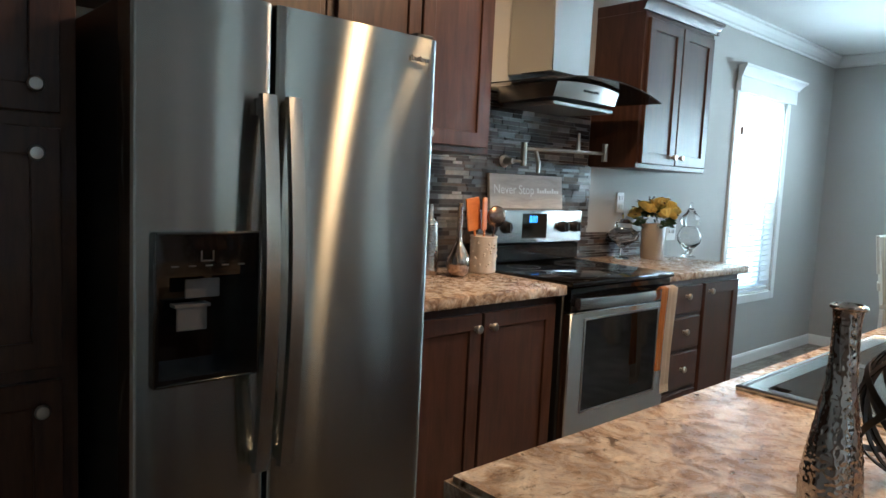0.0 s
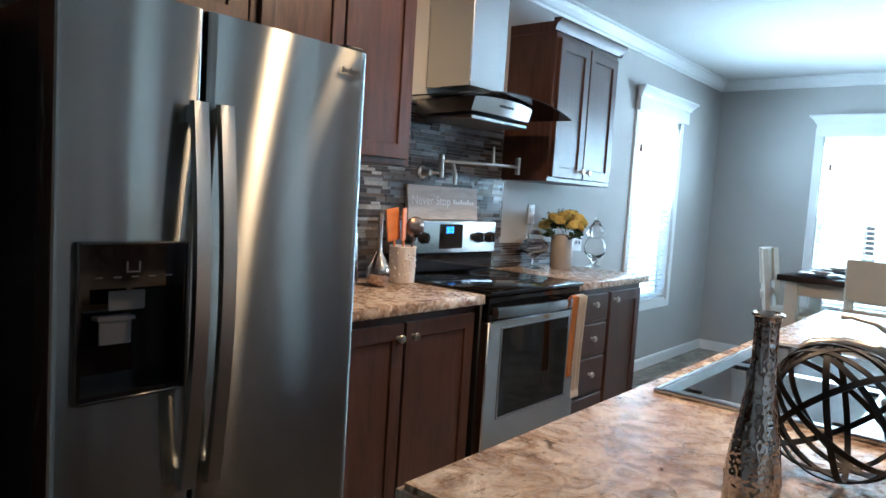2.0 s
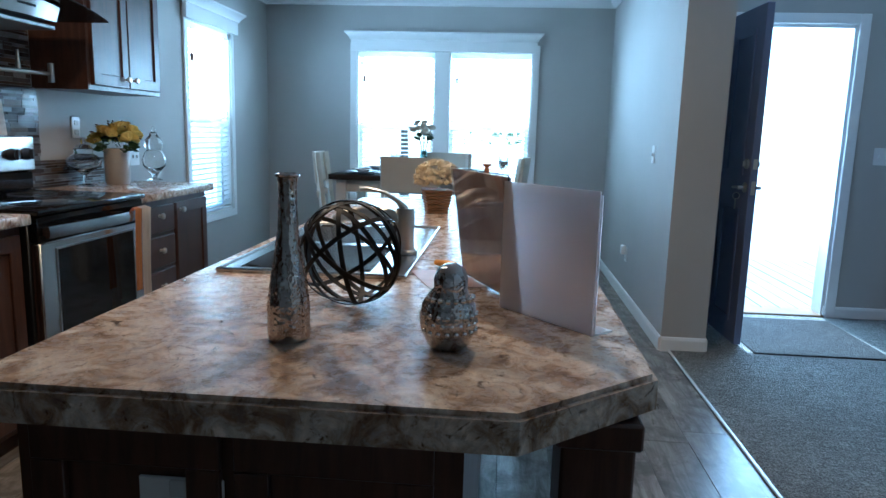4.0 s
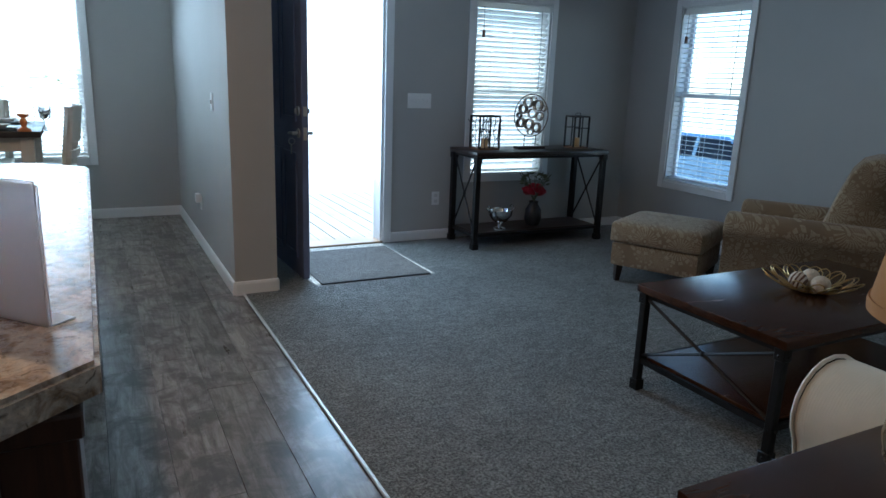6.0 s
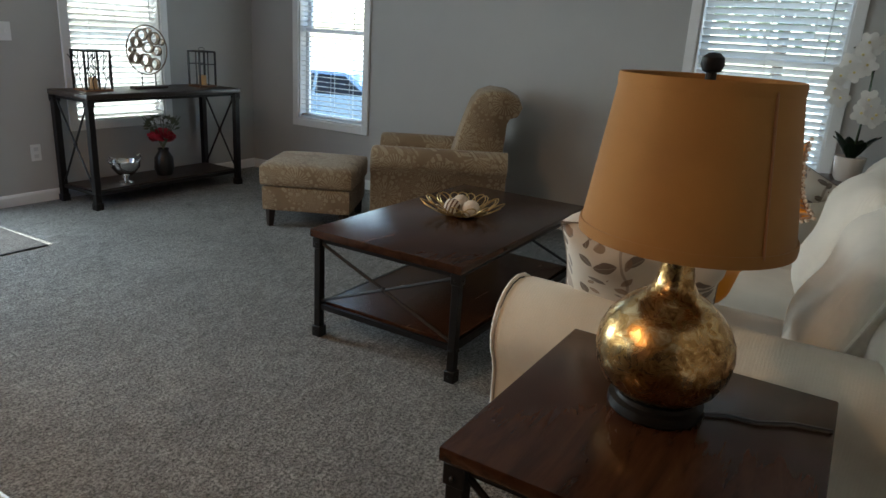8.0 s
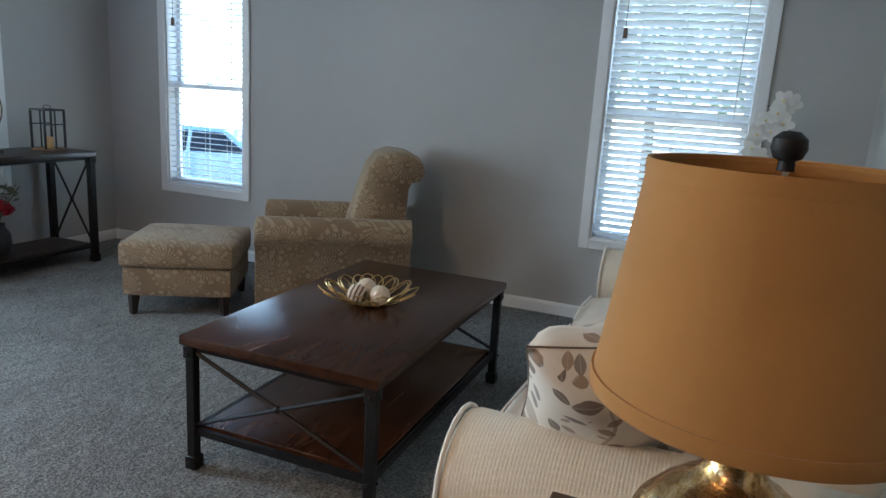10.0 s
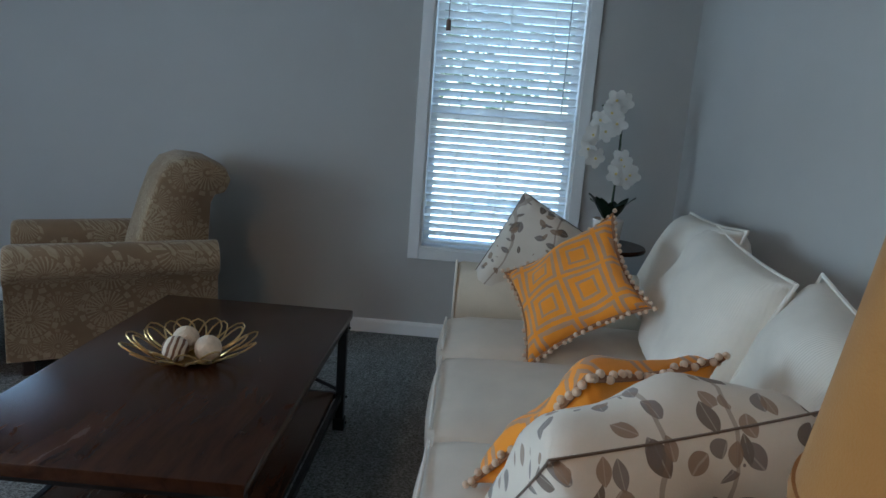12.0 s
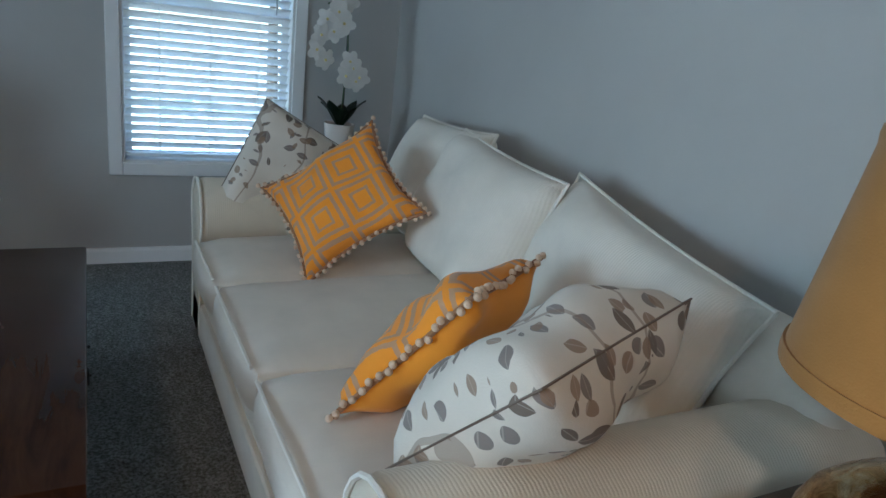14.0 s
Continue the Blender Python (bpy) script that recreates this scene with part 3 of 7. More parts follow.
def blind(label, x, y, rz, w, z0, z1, tilt, wand=-1, pitch=0.041, cover=1.0):
    """A 50 mm slat blind in the window's opening; tilt in degrees from level."""
    ob = thing("window_blind", label, "blind", (x, y, 0), rz, group="window blinds")
    h = w / 2 - 0.018
    part("headrail", B(-h, h, -0.058, -0.004, z1 - 0.065, z1 - 0.014, 0.004), slat_white, ob)
    key = round(w, 3)
    if key not in slat_cache:
        bm = bmesh.new()
        pts = [(-0.025, -0.0015), (-0.0125, 0.001), (0, 0.002), (0.0125, 0.001), (0.025, -0.0015)]
        top = [[bm.verts.new((s * h, p, q + 0.0013)) for p, q in pts] for s in (-1, 1)]
        bot = [[bm.verts.new((s * h, p, q - 0.0013)) for p, q in pts] for s in (-1, 1)]
        for i in range(4):
            bm.faces.new((top[0][i], top[1][i], top[1][i + 1], top[0][i + 1]))
            bm.faces.new((bot[0][i], bot[0][i + 1], bot[1][i + 1], bot[1][i]))
        for i in (0, 4):
            bm.faces.new((top[0][i], bot[0][i], bot[1][i], top[1][i]))
        for s in (0, 1):
            bm.faces.new([*top[s], *bot[s][::-1]])
        bmesh.ops.recalc_face_normals(bm, faces=bm.faces[:])
        slat_cache[key] = finish(bm, "slat", slat_white, 50)
    low = z1 - (z1 - z0) * cover
    n = int((z1 - 0.09 - low - 0.04) / pitch) + 1
    for i in range(n):
        s = new("slat", slat_cache[key])
        s.parent = ob
        s.matrix_local = pose(0, -0.031, z1 - 0.09 - i * pitch, tilt + random.uniform(-2.0, 2.0), random.uniform(-0.12, 0.12), 0)
    part("bottom_rail", B(-h, h, -0.056, -0.008, low + 0.016, low + 0.034, 0.004), slat_white, ob)
    for s in (-0.6, 0.0, 0.6):
        for yy in (-0.057, -0.006):
            part("ladder_cord", B(s * h - 0.0012, s * h + 0.0012, yy - 0.001, yy + 0.001, low + 0.03, z1 - 0.06), slat_white, ob)
    part("wand", tube(bmesh.new(), [(wand * (h - 0.08), 0.006, z1 - 0.06), (wand * (h - 0.08), 0.012, z1 - 0.72)], 0.0035, 6), mat("clear_wand", (0.5, 0.5, 0.5), 0.2), ob)
    part("cord_tassel", tube(bmesh.new(), [(-wand * (h - 0.06), 0.004, z1 - 0.06), (-wand * (h - 0.06), 0.006, z1 - 0.24), (-wand * (h - 0.06), 0.006, z1 - 0.245), (-wand * (h - 0.06), 0.006, z1 - 0.30)], [0.002, 0.002, 0.012, 0.014], 8), mat("brown_tassel", (0.16, 0.09, 0.06), 0.5), ob)
    return ob


def mid(o):
    return (o[0] + o[1]) / 2, o[1] - o[0]


for nm, o, x, y, rz, tilt, txt in (
        ("window_1", WIN_K, None, YK, 180, 22, "beside the kitchen counter"),
        ("window_2", WIN_D1, XD, None, 90, 12, "behind the dining table"),
        ("window_3", WIN_D2, XD, None, 90, 12, "behind the dining table"),
        ("window_4", WIN_C, XF, None, 90, 42, "behind the console table"),
        ("window_5", WIN_A, None, YS, 0, 6, "beside the armchair"),
        ("window_6", WIN_B, None, YS, 0, 40, "beyond the sofa")):
    c, w = mid(o)
    px, py = (c, y) if x is None else (x, c)
    window(nm, f"white vinyl sash window with painted casing {txt}", px, py, rz, w, o[2], o[3])
    blind(f"white wooden slat blind hanging {txt}", px, py, rz, w, o[2] + 0.012, o[3], tilt)
cornice("trim_head_kitchen", "white crown head over the kitchen window", 6.35, YK, 180, 0.97, 2.02)
cornice("trim_head_dining", "white crown head over the paired dining windows", XD, 1.096, 90, 1.78, 2.01)
setting("trim_mullion_dining", B(XD - 0.02, XD - 0.0005, 1.035, 1.165, 0.49, 2.0, 0.003), trim_white, "white post between the dining windows", "window trim")

# ---- front door ----
dc, dw = mid(DOOR)
frame_ob = thing("door_1", "white painted door frame around the front entrance", "door frame", (XF, dc, 0), 90, kind="structure")
for s in (-1, 1):
    part("casing", B(s * (dw / 2 + 0.035) - 0.035, s * (dw / 2 + 0.035) + 0.035, 0.0, 0.018, 0, 2.12, 0.004), trim_white, frame_ob)
    part("jamb", B(s * (dw / 2 - 0.012) - 0.012, s * (dw / 2 - 0.012) + 0.012, -0.15, -0.001, 0.02, 2.05), trim_white, frame_ob)
part("casing", B(-dw / 2, dw / 2, 0.0, 0.018, 2.05, 2.12, 0.004), trim_white, frame_ob)
part("jamb", B(-dw / 2 + 0.024, dw / 2 - 0.024, -0.15, -0.001, 2.026, 2.05), trim_white, frame_ob)
part("threshold", B(-dw / 2, dw / 2, -0.17, 0.02, -0.015, 0.022, 0.006), blotchy("bronze_threshold", (0.16, 0.11, 0.07), 0.45, 5, 0.2, 60, 0.1, 0.5), frame_ob)
leaf = thing("front_door", "slate blue panelled front door standing open with brass lever", "door", (XF - 0.02, -0.955, 0.0), 182.0)
part("panel", B(0.0, 0.86, -0.022, 0.022, 0.025, 2.03, 0.003), door_paint, leaf)
for za, zb in ((0.15, 0.85), (1.05, 1.9)):
    for xa, xb in ((0.11, 0.40), (0.46, 0.75)):
        for s in (-1, 1):
            bm = bmesh.new()
            y0 = 0.022 if s > 0 else -0.022
            ring_frame(bm, xa, xb, za, zb, 0.03, min(y0, y0 + s * 0.008), max(y0, y0 + s * 0.008))
            part("panel_moulding", bm, door_paint, leaf)
for s in (-1, 1):
    bm = lathe(bmesh.new(), [(0.0, 0), (0.03, 0), (0.03, 0.008), (0.012, 0.012), (0.012, 0.045), (0, 0.045)], 16)
    bmesh.ops.transform(bm, matrix=pose(0.80, s * 0.022, 0.98, -90 * s), verts=bm.verts[:])
    tube(bm, [(0.80, s * 0.06, 0.98), (0.76, s * 0.063, 0.98), (0.70, s * 0.06, 0.975)], [0.01, 0.009, 0.007], 8)
    part("lever_handle", bm, nickel, leaf)
    bm = lathe(bmesh.new(), [(0.0, 0), (0.03, 0), (0.028, 0.012), (0.01, 0.016), (0, 0.016)], 16)
    bmesh.ops.transform(bm, matrix=pose(0.80, s * 0.022, 1.12, -90 * s), verts=bm.verts[:])
    box(bm, 0.796, 0.804, min(s * 0.03, s * 0.05), max(s * 0.03, s * 0.05), 1.105, 1.135, 0.002)
    part("deadbolt", bm, nickel, leaf)
bm = B(0.862, 0.864, -0.012, 0.012, 0.94, 1.02)
box(bm, 0.862, 0.864, -0.012, 0.012, 1.09, 1.15)
part("latch_plate", bm, nickel, leaf)
bm = tube(bmesh.new(), [(0.80, -0.07 + 0.02 * math.cos(a), 0.93 + 0.02 * math.sin(a)) for a in np.linspace(0, 6.28, 12, endpoint=False)], 0.002, 6, True)
box(bm, 0.79, 0.81, -0.075, -0.071, 0.85, 0.915, 0.002)
part("key_ring", bm, nickel, leaf)
solo("entry_mat", B(5.0, 5.86, -1.848, -1.05, 0.0085, 0.016, 0.004), mat_carpet, "dark grey carpet remnant mat inside the front door", "mat")


# ---- outdoors ----
setting("ground", B(-60, 90, -90, 60, -1.2, -0.9), blotchy("pale_gravel_ground", (0.42, 0.40, 0.36), 0.95, 0.6, 0.2, 30, 0.5, 0, 0.03), "pale gravel and dry grass around the house", "ground")
deck = thing("porch_deck", "pale weathered timber porch deck outside the front door", "deck", (XF + WT + 0.02, -3.3, -0.05), kind="structure")
deck_wood = wood("weathered_deck", (0.16, 0.145, 0.12), (0.30, 0.27, 0.23), (1, 9, 9), 0.8, 3)
board_mesh = finish(B(0, 2.6, 0, 0.132, -0.03, 0.0, 0.003), "deck_board", deck_wood, 0)
for i in range(18):
    b = new("deck_board", board_mesh)
    b.parent = deck
    b.location = (0.02, i * 0.14, random.uniform(-0.002, 0.002))
part("joist_frame", B(0, 2.6, 0, 2.52, -0.85, -0.032), deck_wood, deck)


def tree(x, y, h, seed):
    rnd = random.Random(seed)
    ob = thing("tree", "leafy green broadleaf tree in the yard", "tree", (x, y, -0.9), group="yard trees")
    bm = tube(bmesh.new(), [(0, 0, 0), (0.05, 0.02, h * 0.3), (0.0, 0.08, h * 0.6), (0.08, 0.0, h * 0.9)], [0.16, 0.12, 0.08, 0.03], 8)
    for k in range(9):
        a, z = rnd.uniform(0, 6.28), h * rnd.uniform(0.35, 0.8)
        r = h * rnd.uniform(0.15, 0.3)
        tube(bm, [(0.03, 0.03, z), (r * 0.5 * math.cos(a), r * 0.5 * math.sin(a), z + r * 0.3), (r * math.cos(a), r * math.sin(a), z + r * 0.8)], [0.05, 0.035, 0.012], 6)
    part("trunk", bm, wood("bark", (0.04, 0.03, 0.02), (0.14, 0.11, 0.08), (6, 6, 1), 0.9), ob)
    vs, fs = [], []
    for c in range(34):
        a, rr, z = rnd.uniform(0, 6.28), h * rnd.uniform(0.05, 0.36), h * rnd.uniform(0.45, 1.02)
        cx, cy = rr * math.cos(a), rr * math.sin(a)
        for q in range(42):
            p = Vector((cx, cy, z)) + Vector((rnd.gauss(0, 1), rnd.gauss(0, 1), rnd.gauss(0, 0.7))) * h * 0.065
            u = Vector((rnd.uniform(-1, 1), rnd.uniform(-1, 1), rnd.uniform(-1, 1))).normalized() * h * 0.022
            w = u.orthogonal() * rnd.uniform(0.4, 0.6)
            i = len(vs)
            vs += [p - u, p + w, p + u, p - w]
            fs.append((i, i + 1, i + 2, i + 3))
    me = bpy.data.meshes.new("crown")
    me.from_pydata([tuple(v) for v in vs], [], fs)
    me.materials.append(leaf_mat)
    ob2 = new("crown", me)
    ob2.parent = ob
    return ob


leaf_mat = mat("tree_leaf", (0.06, 0.11, 0.03), 0.55)
color(leaf_mat, ramp(leaf_mat, rand(leaf_mat, "Island"), [(0, (0.03, 0.07, 0.02)), (1, (0.11, 0.17, 0.05))]))
for k, (tx, ty, th) in enumerate(((8.5, -20, 7.0), (3.0, -17, 6.0), (-2, -19, 7.0), (22, 3.5, 6.0), (24, -1.0, 5.0), (15, -24, 8), (10.5, 14, 6.5))):
    tree(tx, ty, th, k)

car = thing("parked_car", "pale blue sedan parked in the yard", "car", (10.4, -10.4, -0.9), 20)
car_paint = mat("blue_car_paint", (0.10, 0.17, 0.27), 0.2, 0.3, Coat_Weight=1.0)
bm = bmesh.new()
prof = [(-2.2, 0.35), (-2.25, 0.75), (-2.1, 0.95), (-1.3, 1.0), (-0.7, 1.42), (0.5, 1.45), (1.15, 1.0), (2.0, 0.88), (2.22, 0.65), (2.2, 0.3)]
for s in (-1, 1):
    row = [bm.verts.new((px, s * (0.85 if pz < 1.1 else 0.66), pz)) for px, pz in prof]
    if s < 0:
        first = row
n = len(prof)
for i in range(n):
    bm.faces.new((first[i], first[(i + 1) % n], row[(i + 1) % n], row[i]))
bm.faces.new(first[::-1])
bm.faces.new(row)
bmesh.ops.recalc_face_normals(bm, faces=bm.faces[:])
bmesh.ops.bevel(bm, geom=bm.edges[:], offset=0.06, segments=2, affect="EDGES")
part("body", bm, car_paint, car)
for s in (-1, 1):
    bm = bmesh.new()
    for q in (((-1.15, 1.03), (-0.68, 1.36), (-0.15, 1.38), (-0.15, 1.03)), ((-0.08, 1.03), (-0.08, 1.38), (0.45, 1.38), (0.98, 1.03))):
        vv = [bm.verts.new((a, s * (0.86 - (b - 1.0) * 0.45), b)) for a, b in q]
        bm.faces.new(vv)
    bmesh.ops.solidify(bm, geom=bm.faces[:], thickness=0.012)
    part("side_window", bm, black_gloss, car)
for wx in (-1.4, 1.4):
    for s in (-1, 1):
        bm = lathe(bmesh.new(), [(0.18, -0.1), (0.3, -0.1), (0.33, -0.06), (0.33, 0.06), (0.3, 0.1), (0.18, 0.1)], 20)
        bmesh.ops.transform(bm, matrix=pose(wx, s * 0.8, 0.33, 90), verts=bm.verts[:])
        wheel = part("wheel", bm, black_plastic, car)
        bm = lathe(bmesh.new(), [(0, -0.09), (0.19, -0.07), (0.19, 0.07), (0, 0.09)], 12)
        bmesh.ops.transform(bm, matrix=pose(wx, s * 0.8, 0.33, 90), verts=bm.verts[:])
        part("rim", bm, chrome, wheel)


# ---- kitchen ----
def knob(parent, x, y, z):
    """A round nickel knob that sticks out towards -y."""
    bm = lathe(bmesh.new(), [(0, 0), (0.009, 0), (0.007, 0.004), (0.006, 0.012), (0.015, 0.017), (0.0165, 0.023), (0.013, 0.029), (0, 0.031)], 14)
    bmesh.ops.transform(bm, matrix=pose(x, y, z, 90), verts=bm.verts[:])
    return part("knob", bm, nickel, parent, "round brushed nickel knob")


def shaker(name, parent, x0, x1, y, z0, z1, rail=0.058, knob_at=None):
    """A framed door or drawer front whose face lies at y, towards -y."""
    bm = bmesh.new()
    t = 0.02
    if z1 - z0 > 0.22:
        ring_frame(bm, x0, x1, z0, z1, rail, y, y + t)
        bmesh.ops.bevel(bm, geom=[e for e in bm.edges if all(v.co.y < y + 1e-4 for v in e.verts) and e.calc_face_angle(0) > 1], offset=0.0025, segments=1, affect="EDGES")
        box(bm, x0 + rail - 0.004, x1 - rail + 0.004, y + 0.009, y + t, z0 + rail - 0.004, z1 - rail + 0.004)
    else:
        box(bm, x0, x1, y, y + t, z0, z1, 0.004)
    d = part(name, bm, cabinet_wood, parent)
    if knob_at:
        knob(d, knob_at[0], y, knob_at[1])
    return d


def cabinet(name, label, x0, x1, y0, y1, z0, z1, toe=0.0):
    ob = thing(name, label, "cabinet", ((x0 + x1) / 2, (y0 + y1) / 2, z0))
    body = B(x0, x1, y0, y1, z0 + toe, z1, 0.002)
    if toe:
        box(body, x0 + 0.005, x1 - 0.005, y0 + 0.07, y1, z0, z0 + toe)
    bmesh.ops.translate(body, vec=(-(x0 + x1) / 2, -(y0 + y1) / 2, -z0), verts=body.verts[:])
    part("body", body, cabinet_wood, ob)
    return ob, Vector(((x0 + x1) / 2, (y0 + y1) / 2, z0))


def fronts(holder, items):
    """Adds doors given in world numbers to a cabinet."""
    ob, o = holder
    for kind_, x0, x1, y, z0, z1, k in items:
        shaker(kind_, ob, x0 - o.x, x1 - o.x, y - o.y, z0 - o.z, z1 - o.z, 0.058, (k[0] - o.x, k[1] - o.z) if k else None)


BF, UF = 2.235, 2.515   # faces of base and wall cabinets
h_ = cabinet("pantry_cabinet", "tall dark-stained wooden pantry cabinet beside the fridge", 0.70, 1.56, 2.22, YK, 0.0, 2.25, 0.1)
fronts(h_, [("door", 0.74, 1.115, 2.2, 1.405, 2.2, (1.08, 1.46)), ("door", 1.125, 1.525, 2.2, 1.405, 2.2, (1.474, 1.46)),
            ("door", 0.74, 1.115, 2.2, 0.86, 1.375, (1.08, 1.32)), ("door", 1.125, 1.525, 2.2, 0.86, 1.375, (1.474, 1.32)),
            ("door", 0.74, 1.115, 2.2, 0.13, 0.83, (1.08, 0.77)), ("door", 1.125, 1.525, 2.2, 0.13, 0.83, (1.48, 0.77))])
h_ = cabinet("wall_cabinet", "dark-stained wooden wall cabinet above the fridge", 1.57, 2.375, UF + 0.02, YK, 1.76, 2.22)
fronts(h_, [("door", 1.60, 1.965, UF, 1.79, 2.19, None), ("door", 1.975, 2.345, UF, 1.79, 2.19, None)])
h_ = cabinet("wall_cabinet", "dark-stained wooden wall cabinet beside the range hood", 2.38, 3.16, UF + 0.02, YK, 1.415, 2.22)
fronts(h_, [("door", 2.41, 2.765, UF, 1.44, 2.19, (2.73, 1.49)), ("door", 2.775, 3.13, UF, 1.44, 2.19, (2.81, 1.475))])
h_ = cabinet("wall_cabinet", "dark-stained wooden wall cabinet with crown top above the counter", 4.24, 4.955, UF + 0.02, YK, 1.415, 2.2)
fronts(h_, [("door", 4.265, 4.588, UF, 1.44, 2.17, (4.555, 1.485)), ("door", 4.598, 4.93, UF, 1.44, 2.17, (4.63, 1.485))])
bm = bmesh.new()
cp = [(0, 0), (0.012, 0.0), (0.02, 0.025), (0.045, 0.05), (0.045, 0.06), (0, 0.06)]
extrude_profile(bm, cp, (4.20, UF + 0.018, 2.2), (4.985, UF + 0.018, 2.2), (0, -1, 0))
extrude_profile(bm, cp, (4.957, UF, 2.2), (4.957, YK, 2.2), (1, 0, 0))
box(bm, 4.24, 4.956, UF + 0.02, YK, 2.2, 2.255)
bmesh.ops.translate(bm, vec=-h_[1], verts=bm.verts[:])
part("crown", bm, cabinet_wood, h_[0])
h_ = cabinet("base_cabinet", "dark-stained wooden base cabinet with two doors beside the stove", 2.375, 3.31, BF + 0.02, YK, 0.0, 0.875, 0.1)
fronts(h_, [("door", 2.40, 2.87, BF, 0.13, 0.84, (2.838, 0.79)), ("door", 2.882, 3.285, BF, 0.13, 0.84, (2.915, 0.79))])
h_ = cabinet("base_cabinet", "dark-stained wooden base cabinet with drawers and a door beside the stove", 4.10, 4.905, BF + 0.02, YK, 0.0, 0.875, 0.1)
fronts(h_, [("drawer_front", 4.13, 4.475, BF, 0.70, 0.84, (4.31, 0.79)), ("drawer_front", 4.13, 4.475, BF, 0.52, 0.68, (4.31, 0.61)),
            ("drawer_front", 4.13, 4.475, BF, 0.32, 0.50, (4.31, 0.42)), ("drawer_front", 4.13, 4.475, BF, 0.13, 0.30, (4.31, 0.22)),
            ("door", 4.505, 4.88, BF, 0.13, 0.84, (4.545, 0.80))])
solo("countertop", B(2.37, 3.315, 2.208, YK - 0.002, 0.876, 0.915, 0.006, 2), laminate, "tan granite-look laminate countertop between fridge and stove", "countertop")
solo("countertop", B(4.095, 4.93, 2.208, YK - 0.002, 0.876, 0.915, 0.006, 2), laminate, "tan granite-look laminate countertop under the window-side cabinet", "countertop")

# backsplash of thin glass and stone strips
splash = setting("backsplash", B(2.38, 4.26, YK - 0.004, YK - 0.0005, 0.916, 1.41), grout_mat, "dark glass and stone mosaic strip backsplash", "backsplash")
rnd = random.Random(4)
vs, fs = [], []
strip_cache, strip_count = {}, 0
FACES = ((4, 5, 6, 7), (0, 1, 5, 4), (1, 2, 6, 5), (2, 3, 7, 6), (3, 0, 4, 7))
z = 0.917
while z < 1.73:
    hh = rnd.choice((0.014, 0.014, 0.022))
    x_lo, x_hi = (3.17, 4.225) if z > 1.41 else (2.38, 4.26)
    if z < 1.05:
        x_hi = 4.93
    x = x_lo - rnd.uniform(0, 0.05)
    while x < x_hi:
        ln = rnd.choice((0.06, 0.09, 0.12, 0.15))
        a, b = max(x, x_lo), min(x + ln - 0.002, x_hi)
        proud = rnd.uniform(0, 0.003)
        if b - a > 0.008:
            w, h = round(b - a, 3), hh - 0.002
            corners = [(xx, yy, zz) for yy in (0.0, -0.0055) for xx, zz in ((0, 0), (w, 0), (w, h), (0, h))]
            if 3.0 < a < 4.26 and z > 1.02 and strip_count < 300:
                strip_count += 1
                if (w, h) not in strip_cache:
                    me = bpy.data.meshes.new("tile")
                    me.from_pydata(corners, [], FACES)
                    me.materials.append(mosaic_piece)
                    strip_cache[(w, h)] = me
                tile = new("tile", strip_cache[(w, h)])
                tile.parent = splash
                tile.location = (a, YK - 0.003 - proud, z)
            else:
                i = len(vs)
                vs += [(a + px, YK - 0.003 - proud + py, z + pz) for px, py, pz in corners]
                fs += [tuple(i + q for q in f) for f in FACES]
        x += ln
    z += hh
me = bpy.data.meshes.new("mosaic_strips")
me.from_pydata(vs, [], fs)
me.materials.append(mosaic_mat)
strips = new("mosaic_strips", me)
strips.parent = splash
tagged(strips, kind="stuff")

# fridge
fr = thing("fridge", "stainless steel side-by-side fridge with ice dispenser in the door", "fridge", (1.97, 2.4, 0.0))
FX, FY = 1.97, 2.4
part("cabinet", B(1.588 - FX, 2.333 - FX, 2.005 - FY, YK - 0.03 - FY, 0.03, 1.635, 0.006), black_plastic, fr, "black sides")
part("toe_grille", B(1.598 - FX, 2.323 - FX, 1.99 - FY, 2.02 - FY, 0.0, 0.09, 0.004), black_plastic, fr)


